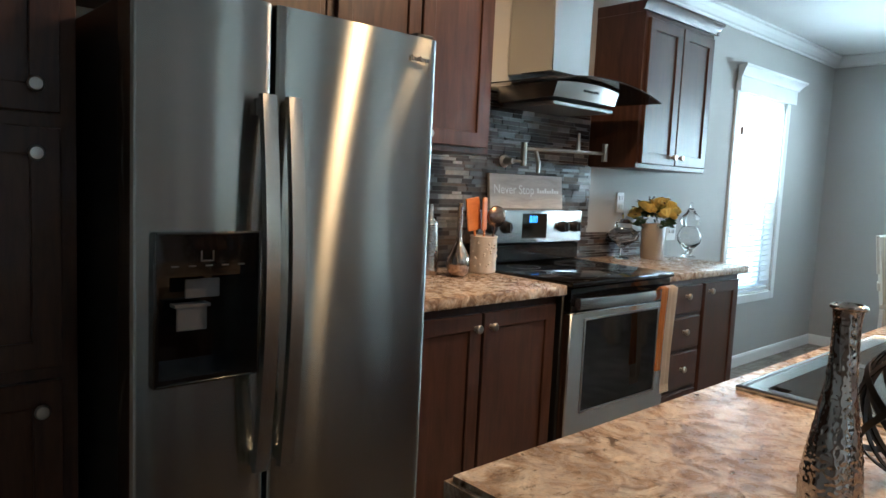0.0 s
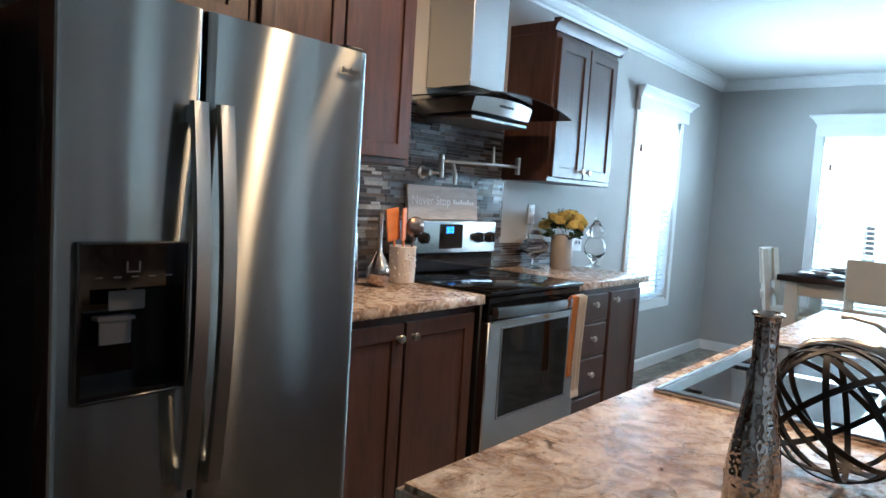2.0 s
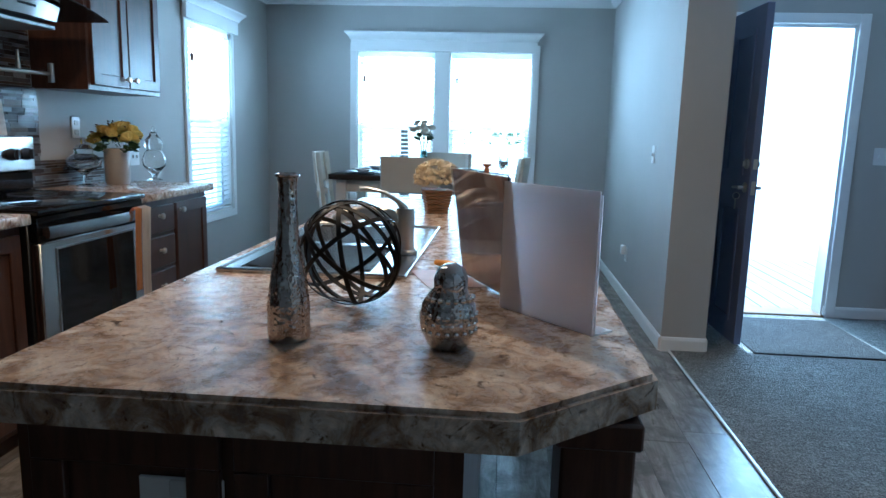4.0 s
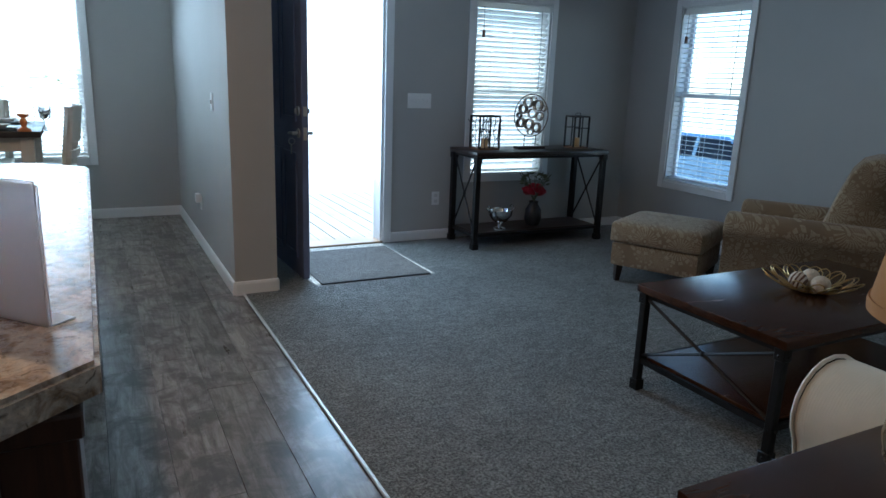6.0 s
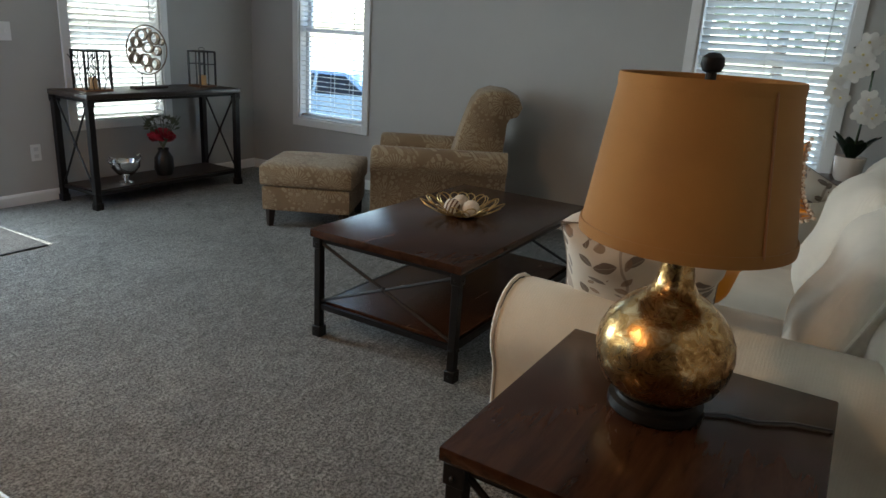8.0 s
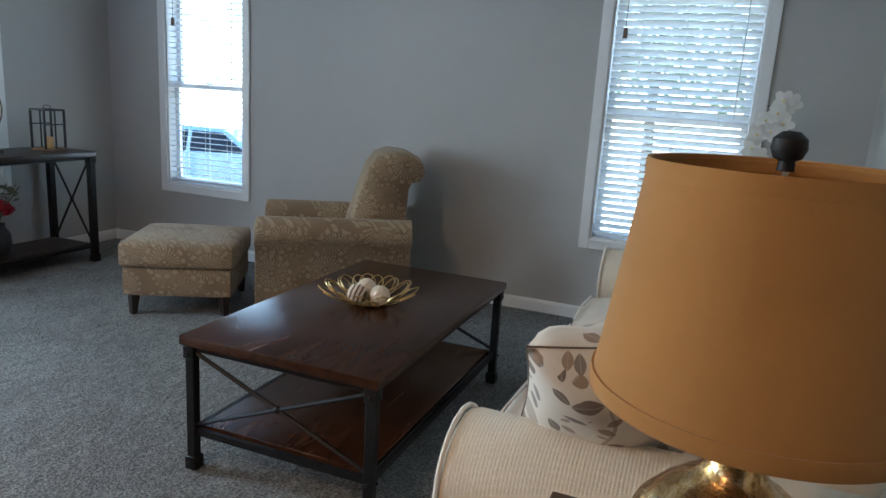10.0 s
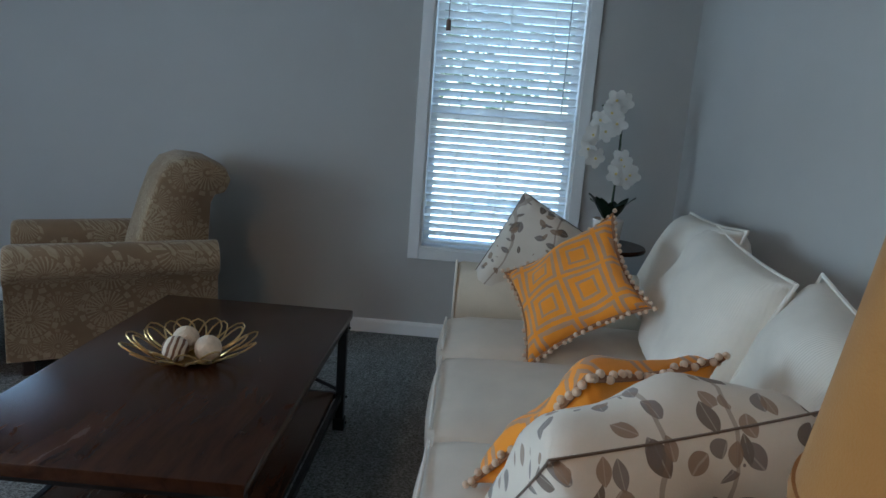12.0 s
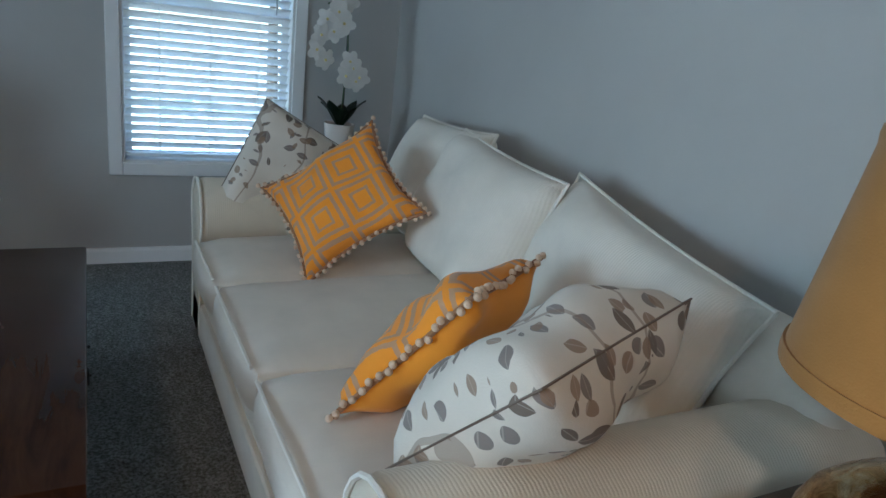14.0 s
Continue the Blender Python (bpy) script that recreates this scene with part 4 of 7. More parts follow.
def fridge_door(x0, x1, hole=None):
    """A bowed door front with rounded edges and, if wanted, a hole (x0, x1, z0, z1)."""
    z0, z1, bow, r = 0.10, 1.66, 0.005, 0.012
    xs = [x0, x0 + 0.003, x0 + r] + [x0 + (x1 - x0) * k / 20 for k in range(1, 20)] + [x1 - r, x1 - 0.003, x1]
    zs = [z0, z0 + 0.02, 0.4, 0.7, 1.0, 1.3, z1 - 0.02, z1]
    if hole:
        xs = sorted(set(xs) | {hole[0], hole[1]})
        zs = sorted(set(zs) | {hole[2], hole[3]})
    bm = bmesh.new()

    def yy(x):
        u = (x - x0) / (x1 - x0) * 2 - 1
        e = max(0.0, abs(u) * (x1 - x0) / 2 - ((x1 - x0) / 2 - r)) / r
        return 1.934 - bow * (1 - u * u) + r * (1 - math.sqrt(max(0, 1 - e * e)))
    g = [[bm.verts.new((x - FX, yy(x) - FY, z)) for x in xs] for z in zs]
    for j in range(len(zs) - 1):
        for i in range(len(xs) - 1):
            if hole and xs[i] >= hole[0] - 1e-6 and xs[i + 1] <= hole[1] + 1e-6 and zs[j] >= hole[2] - 1e-6 and zs[j + 1] <= hole[3] + 1e-6:
                continue
            bm.faces.new((g[j][i], g[j][i + 1], g[j + 1][i + 1], g[j + 1][i]))
    back = [[bm.verts.new((x - FX, 2.0 - FY, z)) for x in (x0, x1)] for z in (z0, z1)]
    n = len(zs)
    for a, b, side in ((0, 0, 0), (-1, 1, 1)):
        loop = [g[j][a] for j in range(n)]
        bm.faces.new(loop + [back[1][b], back[0][b]])
    bm.faces.new(g[0] + [back[0][1], back[0][0]])
    bm.faces.new(g[-1] + [back[1][1], back[1][0]])
    bmesh.ops.recalc_face_normals(bm, faces=bm.faces[:])
    return bm


HOLE = (1.624, 1.840, 0.868, 1.17)
dl = part("door", fridge_door(1.578, 1.871, HOLE), steel_front, fr, "freezer door with dispenser")
dr = part("door", fridge_door(1.879, 2.34), steel_front, fr)
bm = bmesh.new()
hx0, hx1, hz0, hz1 = HOLE[0] - FX, HOLE[1] - FX, HOLE[2], HOLE[3]
yb, yf = 1.995 - FY, 1.921 - FY
disp = part("dispenser", B(hx0, hx1, yb, yb + 0.004, hz0, hz1), black_gloss, dl, "black water and ice dispenser")
for nm, a, b, e, f in (("side_wall", hx0, hx0 + 0.006, hz0 + 0.008, hz1 - 0.085), ("side_wall", hx1 - 0.006, hx1, hz0 + 0.008, hz1 - 0.085), ("drip_tray", hx0, hx1, hz0, hz0 + 0.008), ("control_panel", hx0, hx1, hz1 - 0.085, hz1)):
    part(nm, B(a, b, yf, yb, e, f), black_gloss, disp)
bm = bmesh.new()
for a, b, e, f in ((hx0 - 0.006, hx0, hz0 - 0.006, hz1 + 0.006), (hx1, hx1 + 0.006, hz0 - 0.006, hz1 + 0.006), (hx0, hx1, hz0 - 0.006, hz0), (hx0, hx1, hz1, hz1 + 0.006)):
    box(bm, a, b, yf - 0.006, yf + 0.012, e, f, 0.002)
part("bezel", bm, mat("dark_chrome", (0.08, 0.08, 0.08), 0.25, 1.0), dl)
grey_pad = mat("grey_paddle", (0.16, 0.16, 0.17), 0.3)
part("paddle", B(hx0 + 0.07, hx0 + 0.145, yf + 0.03, yf + 0.034, 1.035, 1.075, 0.002), grey_pad, dl)
bm = B(hx0 + 0.055, hx0 + 0.12, yf + 0.035, yf + 0.04, 0.965, 1.015, 0.002)
box(bm, hx0 + 0.05, hx0 + 0.125, yf + 0.03, yf + 0.06, 1.015, 1.022)
part("paddle", bm, grey_pad, dl)
bm = bmesh.new()
for a, b in ((0.09, 1.115), (0.115, 1.115)):
    box(bm, hx0 + a, hx0 + a + 0.003, yf - 0.001, yf, b, b + 0.022)
box(bm, hx0 + 0.09, hx0 + 0.118, yf - 0.001, yf, 1.115, 1.118)
for k in range(5):
    box(bm, hx0 + 0.03 + 0.035 * k, hx0 + 0.045 + 0.035 * k, yf - 0.001, yf, 1.105, 1.108)
tagged(part("marking", bm, mat("faint_marking", (0.09, 0.09, 0.09), 0.5), dl), kind="stuff")
for hx, door_ in ((1.845, dl), (1.906, dr)):
    bm = bmesh.new()
    pts = []
    for k in range(13):
        u = k / 12
        pts.append((hx - FX, 1.934 - 0.034 - 0.034 * math.sin(math.pi * u) - FY, 0.645 + 0.82 * u))
    rows = []
    for (px, py, pz) in pts:
        rows.append([bm.verts.new((px + dx, py + dy, pz)) for dx, dy in ((-0.02, 0.004), (-0.016, -0.008), (0.016, -0.008), (0.02, 0.004), (0.016, 0.010), (-0.016, 0.010))])
    for a, b in zip(rows, rows[1:]):
        for k in range(6):
            bm.faces.new((a[k], a[(k + 1) % 6], b[(k + 1) % 6], b[k]))
    bm.faces.new(rows[0][::-1])
    bm.faces.new(rows[-1])
    for zz in (0.67, 1.44):
        box(bm, hx - 0.012 - FX, hx + 0.012 - FX, 1.897 - FY, 1.93 - FY, zz - 0.018, zz + 0.018)
    bmesh.ops.recalc_face_normals(bm, faces=bm.faces[:])
    part("handle", bm, steel_handle, door_, "curved steel bar handle")
bm = bmesh.new()
for k in range(7):
    box(bm, 2.248 + k * 0.0085 - FX, 2.254 + k * 0.0085 - FX, 1.926 - FY, 1.9275 - FY, 1.598, 1.612 if k in (0, 3) else 1.608)
part("badge", bm, mat("badge_grey", (0.12, 0.12, 0.12), 0.3, 0.8), dr)
for hx in (1.63, 2.31):
    part("hinge_cover", B(hx - 0.03 - FX, hx + 0.03 - FX, 1.95 - FY, 2.06 - FY, 1.655, 1.675, 0.004), black_plastic, fr)

# stove
SX, SY = 3.705, 2.5
st = thing("stove", "stainless electric range with black glass top and oven door", "stove", (SX, SY, 0.0))
part("body", B(3.322 - SX, 4.088 - SX, 2.235 - SY, 2.8 - SY, 0.02, 0.905, 0.004), black_plastic, st)
part("cooktop", B(3.320 - SX, 4.090 - SX, 2.185 - SY, 2.78 - SY, 0.906, 0.928, 0.006, 2), black_gloss, st, "black ceramic glass cooktop")
burner_print = mat("burner_print", (0.10, 0.10, 0.10), 0.4)
for bx, by, br in ((3.52, 2.33, 0.10), (3.52, 2.62, 0.075), (3.90, 2.33, 0.075), (3.90, 2.62, 0.10)):
    part("burner_ring", tube(bmesh.new(), [(bx - SX + br * math.cos(a), by - SY + br * math.sin(a), 0.9285) for a in np.linspace(0, 6.283, 32, endpoint=False)], 0.0012, 4, True, 0.3), burner_print, st)
od = part("oven_door", B(3.33 - SX, 4.08 - SX, 2.195 - SY, 2.234 - SY, 0.235, 0.80, 0.005), steel_light, st)
part("top_band", B(3.33 - SX, 4.08 - SX, 2.198 - SY, 2.234 - SY, 0.805, 0.904, 0.004), black_gloss, st)
bm = B(3.43 - SX, 3.98 - SX, 2.1935 - SY, 2.196 - SY, 0.385, 0.765, 0.001)
part("oven_window", bm, black_gloss, od, "dark oven window")
bm = bmesh.new()
for a, b, e, f in ((3.422, 3.43, 0.377, 0.773), (3.98, 3.988, 0.377, 0.773), (3.43, 3.98, 0.377, 0.385), (3.43, 3.98, 0.765, 0.773)):
    box(bm, a - SX, b - SX, 2.192 - SY, 2.196 - SY, e, f)
part("window_rim", bm, mat("steel_rim", (0.5, 0.5, 0.5), 0.3, 1.0), od)
rows = []
bm = bmesh.new()
for k in range(13):
    u = k / 12
    px, py = 3.335 + 0.74 * u, 2.165 - 0.03 * math.sin(math.pi * u)
    rows.append([bm.verts.new((px - SX, py + dy - SY, 0.845 + dz)) for dy, dz in ((-0.008, -0.022), (-0.012, 0.0), (-0.008, 0.022), (0.008, 0.022), (0.008, -0.022))])
for a, b in zip(rows, rows[1:]):
    for k in range(5):
        bm.faces.new((a[k], a[(k + 1) % 5], b[(k + 1) % 5], b[k]))
bm.faces.new(rows[0][::-1])
bm.faces.new(rows[-1])
for px in (3.345, 4.045):
    box(bm, px - SX, px + 0.025 - SX, 2.165 - SY, 2.2 - SY, 0.83, 0.86)
bmesh.ops.recalc_face_normals(bm, faces=bm.faces[:])
part("oven_handle", bm, steel_handle, od, "bowed steel bar handle")
part("storage_drawer", B(3.33 - SX, 4.08 - SX, 2.198 - SY, 2.234 - SY, 0.06, 0.228, 0.005), steel_light, st)
part("backguard", B(3.322 - SX, 4.088 - SX, 2.745 - SY, 2.815 - SY, 0.93, 1.02, 0.006), black_gloss, st)
bg = part("control_panel", B(3.322 - SX, 4.088 - SX, 2.73 - SY, 2.815 - SY, 1.022, 1.182, 0.008, 2), steel_light, st)
part("display", B(3.62 - SX, 3.80 - SX, 2.7285 - SY, 2.7305 - SY, 1.045, 1.165), black_gloss, bg)
blue = mat("blue_digits", (0, 0, 0), 0.5, Emission_Color=(0.1, 0.3, 1.0, 1), Emission_Strength=0.9)
bm = bmesh.new()
for k in range(3):
    dx = 3.672 + k * 0.02 - SX
    for a, b, e, f in ((0, 0.002, 0, 0.03), (0.010, 0.012, 0, 0.03), (0, 0.012, 0, 0.002), (0, 0.012, 0.028, 0.03)):
        box(bm, dx + a, dx + b, 2.7275 - SY, 2.7284 - SY, 1.122 + e, 1.122 + f)
part("clock_digits", bm, blue, bg)
for kx in (3.40, 3.50, 3.93, 4.03):
    bm = lathe(bmesh.new(), [(0, 0), (0.03, 0), (0.028, 0.012), (0.022, 0.028), (0, 0.028)], 16)
    box(bm, -0.005, 0.005, -0.024, 0.024, 0.026, 0.036, 0.002)
    bmesh.ops.transform(bm, matrix=pose(kx - SX, 2.73 - SY, 1.10, 90), verts=bm.verts[:])
    part("knob", bm, black_plastic, bg, "black control knob")
bm = bmesh.new()
for k in range(5):
    box(bm, 3.685 + 0.009 * k - SX, 3.691 + 0.009 * k - SX, 2.7285 - SY, 2.73 - SY, 1.03, 1.036)
part("badge", bm, mat("badge_dark", (0.1, 0.1, 0.1), 0.4), bg)

# range hood
HX = 3.70
hd = thing("range_hood", "stainless chimney range hood with curved smoked glass canopy", "range hood", (HX, 2.6, 1.65))
part("chimney", B(-0.135, 0.135, 2.56 - 2.6, YK - 0.002 - 2.6, 0.16, CEIL - 0.09 - 1.65, 0.004), steel_light, hd)
bm = bmesh.new()
rows = []
for k in range(17):
    u = k / 16 * 2 - 1
    zz = 0.118 - 0.05 * u * u
    fy = 2.34 + 0.02 * u * u - 2.6
    rows.append([bm.verts.new((u * 0.45, y, zz + dz)) for y, dz in ((fy, 0), (YK - 0.02 - 2.6, 0), (YK - 0.02 - 2.6, 0.006), (fy, 0.006))])
for a, b in zip(rows, rows[1:]):
    for k in range(4):
        bm.faces.new((a[k], a[(k + 1) % 4], b[(k + 1) % 4], b[k]))
bm.faces.new(rows[0][::-1])
bm.faces.new(rows[-1])
bmesh.ops.recalc_face_normals(bm, faces=bm.faces[:])
part("canopy", bm, mat("smoked_glass", (0.07, 0.065, 0.065), 0.04, Transmission_Weight=0.75, IOR=1.45), hd, "curved smoked glass canopy")
bm = bmesh.new()
rows = []
for k in range(9):
    u = k / 8 * 2 - 1
    fy = 2.435 + 0.015 * u * u - 2.6
    t = 0.108 - 0.012 * u * u
    rows.append([bm.verts.new((u * 0.228, y, zz)) for y, zz in ((fy + 0.02, 0.035), (fy, t), (YK - 0.03 - 2.6, t), (YK - 0.03 - 2.6, 0.02))])
for a, b in zip(rows, rows[1:]):
    for k in range(4):
        bm.faces.new((a[k], a[(k + 1) % 4], b[(k + 1) % 4], b[k]))
bm.faces.new(rows[0][::-1])
bm.faces.new(rows[-1])
bmesh.ops.recalc_face_normals(bm, faces=bm.faces[:])
hb = part("motor_body", bm, steel_light, hd)
bm = bmesh.new()
for k in range(5):
    b2 = lathe(bmesh.new(), [(0, 0), (0.006, 0), (0.005, 0.004), (0, 0.004)], 10)
    bmesh.ops.transform(b2, matrix=pose(-0.04 + 0.022 * k, 2.442 - 2.6, 0.075, 90), verts=b2.verts[:])
    tmp = bpy.data.meshes.new("t")
    b2.to_mesh(tmp)
    b2.free()
    bm.from_mesh(tmp)
part("button", bm, black_plastic, hb)
part("filter", B(-0.22, 0.22, 2.47 - 2.6, YK - 0.06 - 2.6, 0.0, 0.019, 0.004), mat("filter_mesh", (0.35, 0.35, 0.35), 0.4, 1.0), hd)

# pot filler
pf = thing("pot_filler", "brushed nickel folding pot filler tap on the backsplash", "tap", (3.56, YK - 0.012, 1.41))
bm = lathe(bmesh.new(), [(0, 0), (0.032, 0), (0.032, 0.006), (0.018, 0.012), (0.014, 0.06), (0, 0.06)], 18)
bmesh.ops.transform(bm, matrix=pose(0, 0, 0, 90), verts=bm.verts[:])
part("wall_flange", bm, nickel, pf)
part("arm", tube(bmesh.new(), [(0, -0.05, 0), (0.05, -0.08, 0.0), (0.05, -0.08, 0.04), (0.06, -0.09, 0.06), (0.32, -0.15, 0.065), (0.60, -0.15, 0.07)], 0.009, 10), nickel, pf)
part("joint", tube(bmesh.new(), [(0.05, -0.08, -0.02), (0.05, -0.08, 0.09)], 0.014, 12), nickel, pf)
part("joint", tube(bmesh.new(), [(0.60, -0.15, 0.03), (0.60, -0.15, 0.12)], 0.015, 12), nickel, pf)
part("spout", tube(bmesh.new(), [(0.09, -0.12, 0.05), (0.10, -0.13, 0.0), (0.10, -0.13, -0.05)], [0.009, 0.011, 0.009], 10), nickel, pf)
part("lever", tube(bmesh.new(), [(0.40, -0.13, 0.07), (0.40, -0.13, 0.12), (0.40, -0.13, 0.16)], [0.012, 0.008, 0.006], 10), nickel, pf)


# sign on the stove's back
def lettering(parent, words, size, m, mtl, name="lettering"):
    cu = bpy.data.curves.new(name, "FONT")
    cu.body, cu.size, cu.align_x, cu.align_y, cu.extrude = words, size, "CENTER", "CENTER", 0.0006
    tmp = new("tmp", cu)
    me = bpy.data.meshes.new_from_object(tmp.evaluated_get(bpy.context.evaluated_depsgraph_get()))
    bpy.data.objects.remove(tmp)
    me.materials.append(mtl)
    ob = new(name, me)
    ob.parent = parent
    ob.matrix_local = m
    return ob


sign = thing("sign", "whitewashed wooden plank sign with white lettering propped on the stove", "sign", (3.72, 2.795, 1.184))
part("board", B(-0.27, 0.27, -0.009, 0.009, 0.0, 0.165, 0.002), wood("whitewashed_board", (0.30, 0.27, 0.25), (0.60, 0.56, 0.52), (1, 6, 6), 0.7, 5, 0.2), sign)
lettering(sign, "Never Stop", 0.062, pose(-0.10, -0.0105, 0.09, 90), plastic_white)
bm = bmesh.new()
for k in range(9):
    box(bm, 0.07 + k * 0.019, 0.083 + k * 0.019, -0.0105, -0.0092, 0.078, 0.092 if k % 3 else 0.102)
part("unclear_lettering", bm, plastic_white, sign)
sign.rotation_mode = "XYZ"
sign.rotation_euler = (radians(-6), 0, 0)


def wall_plate(label, x, y, z, rz, w=0.07, h=0.115, toggles=1, kind_="switch"):
    ob = thing("wall_plate", label, "switch plate" if kind_ == "switch" else "outlet", (x, y, z), rz, group="wall plates")
    part("plate", B(-w / 2, w / 2, -0.006, 0, -h / 2, h / 2, 0.002), plastic_white, ob)
    for k in range(toggles):
        cx = (k - (toggles - 1) / 2) * 0.046
        if kind_ == "switch":
            part("toggle", B(cx - 0.005, cx + 0.005, -0.016, -0.006, -0.012, 0.010, 0.002), plastic_white, ob)
        else:
            for s in (-1, 1):
                part("socket", B(cx - 0.016, cx + 0.016, -0.008, -0.006, s * 0.025 - 0.013, s * 0.025 + 0.013, 0.002), mat("socket_white", (0.6, 0.6, 0.59), 0.4), ob)
    return ob


wall_plate("white plastic outlet plate above the counter", 4.57, YK - 0.001, 1.225, 0, kind_="outlet")
wall_plate("white plastic switch plate above the counter", 5.16, YK - 0.001, 1.05, 0, 0.115, 0.115, 2)
wall_plate("white four-gang switch plate beside the front door", XF - 0.001, -2.185, 1.17, 270, 0.21, 0.12, 4)
wall_plate("white switch plate on the partition", 5.58, PY1 + 0.001, 1.15, 180)
wall_plate("white outlet plate low on the partition", 6.3, PY1 + 0.001, 0.36, 180, kind_="outlet")
wall_plate("white outlet plate low beside the console table", XF - 0.001, -2.36, 0.36, 270, kind_="outlet")
night = solo("night_light", B(6.27, 6.33, PY1 + 0.009, PY1 + 0.045, 0.36, 0.43, 0.008, 2), plastic_white, "small white plug-in night light in the low outlet", "night light")

# ---- island ----
IX0, IX1, IY0, IY1 = 1.745, 4.42, 0.245, 1.20
SKX0, SKX1, SKY0, SKY1 = 2.49, 3.345, 0.70, 1.148
bm = bmesh.new()
outer = [(IX0, IY1), (IX0, 0.45), (1.925, IY0), (IX1 - 0.18, IY0), (IX1, 0.45), (IX1, IY1)]
hole = [(SKX0 + 0.02, SKY1 - 0.02), (SKX0 + 0.02, SKY0 + 0.02), (SKX1 - 0.02, SKY0 + 0.02), (SKX1 - 0.02, SKY1 - 0.02)]
for zz, flip in ((0.915, False), (0.862, True)):
    o = [bm.verts.new((x, y, zz)) for x, y in outer]
    i = [bm.verts.new((x, y, zz)) for x, y in hole]
    for q in ((o[0], o[1], i[1], i[0]), (o[1], o[2], i[1]), (o[2], o[3], i[2], i[1]), (o[3], o[4], i[2]), (o[4], o[5], i[3], i[2]), (o[5], o[0], i[0], i[3])):
        bm.faces.new(q[::-1] if flip else q)
    if not flip:
        o1, i1 = o, i
for a, b in ((o1, o), (i1, i)):
    for k in range(len(a)):
        bm.faces.new((a[k], a[(k + 1) % len(a)], b[(k + 1) % len(a)], b[k]))
bmesh.ops.recalc_face_normals(bm, faces=bm.faces[:])
edges = [e for e in bm.edges if e.verts[0] in o1 and e.verts[1] in o1 and len(e.link_faces) == 2 and any(abs(f.normal.z) < 0.5 for f in e.link_faces)]
bmesh.ops.bevel(bm, geom=edges, offset=0.008, segments=2, affect="EDGES")
solo("island_countertop", bm, laminate, "tan granite-look laminate island countertop with clipped corners", "countertop", 30)
isl = thing("kitchen_island", "dark-stained wooden kitchen island base", "kitchen island", (3.0, 0.8, 0.0))
part("cabinet_body", B(1.82 - 3, 2.50 - 3, 0.52 - 0.8, 1.165 - 0.8, 0.09, 0.861), cabinet_wood, isl)
part("cabinet_body", B(3.34 - 3, 4.30 - 3, 0.52 - 0.8, 1.165 - 0.8, 0.09, 0.861), cabinet_wood, isl)
part("sink_base", B(2.50 - 3, 3.34 - 3, 0.52 - 0.8, 1.165 - 0.8, 0.09, 0.66), cabinet_wood, isl)
part("back_panel", B(2.50 - 3, 3.34 - 3, 0.52 - 0.8, 0.68 - 0.8, 0.66, 0.861), cabinet_wood, isl)
part("sink_apron", B(2.50 - 3, 3.34 - 3, 1.15 - 0.8, 1.165 - 0.8, 0.66, 0.861), cabinet_wood, isl)
part("plinth", B(1.86 - 3, 4.26 - 3, 0.56 - 0.8, 1.12 - 0.8, 0.0, 0.09), black_plastic, isl)
for px in (1.87, 4.12):
    bm = B(px - 3, px + 0.13 - 3, 0.28 - 0.8, 0.385 - 0.8, 0.0, 0.861, 0.004)
    box(bm, px - 0.012 - 3, px + 0.142 - 3, 0.268 - 0.8, 0.397 - 0.8, 0.0, 0.13, 0.006)
    box(bm, px - 0.008 - 3, px + 0.138 - 3, 0.272 - 0.8, 0.393 - 0.8, 0.82, 0.861, 0.004)
    part("corner_post", bm, cabinet_wood, isl)
for a, b in ((0.56, 0.84), (0.86, 1.14)):
    bm = bmesh.new()
    for c, d, e, f in ((a, b, 0.15, 0.21), (a, b, 0.78, 0.84), (a, a + 0.05, 0.21, 0.78), (b - 0.05, b, 0.21, 0.78)):
        box(bm, 1.806 - 3, 1.819 - 3, c - 0.8, d - 0.8, e, f, 0.002)
    part("end_panel", bm, cabinet_wood, isl)
wall_plate("white outlet plate on the end of the island", 1.819, 0.92, 0.722, 270, 0.125, 0.08, 1, "outlet")

sk = thing("sink", "stainless steel double bowl drop-in sink in the island", "sink", ((SKX0 + SKX1) / 2, (SKY0 + SKY1) / 2, 0.915))
sw, sd = (SKX1 - SKX0) / 2, (SKY1 - SKY0) / 2
bowls = [(-sw + 0.04, -0.02, -sd + 0.09, sd - 0.04), (0.02, sw - 0.04, -sd + 0.09, sd - 0.04)]
bm = bmesh.new()
xs = [-sw, bowls[0][0], bowls[0][1], bowls[1][0], bowls[1][1], sw]
ys = [-sd, bowls[0][2], bowls[0][3], sd]
for i in range(5):
    for j in range(3):
        if j == 1 and i in (1, 3):
            continue
        box(bm, xs[i], xs[i + 1], ys[j], ys[j + 1], 0.001, 0.006)
bmesh.ops.remove_doubles(bm, verts=bm.verts[:], dist=1e-5)
tube(bm, [(-sw, -sd, 0.005), (sw, -sd, 0.005), (sw, sd, 0.005), (-sw, sd, 0.005)], 0.006, 8, True)
part("rim", bm, sink_steel, sk)
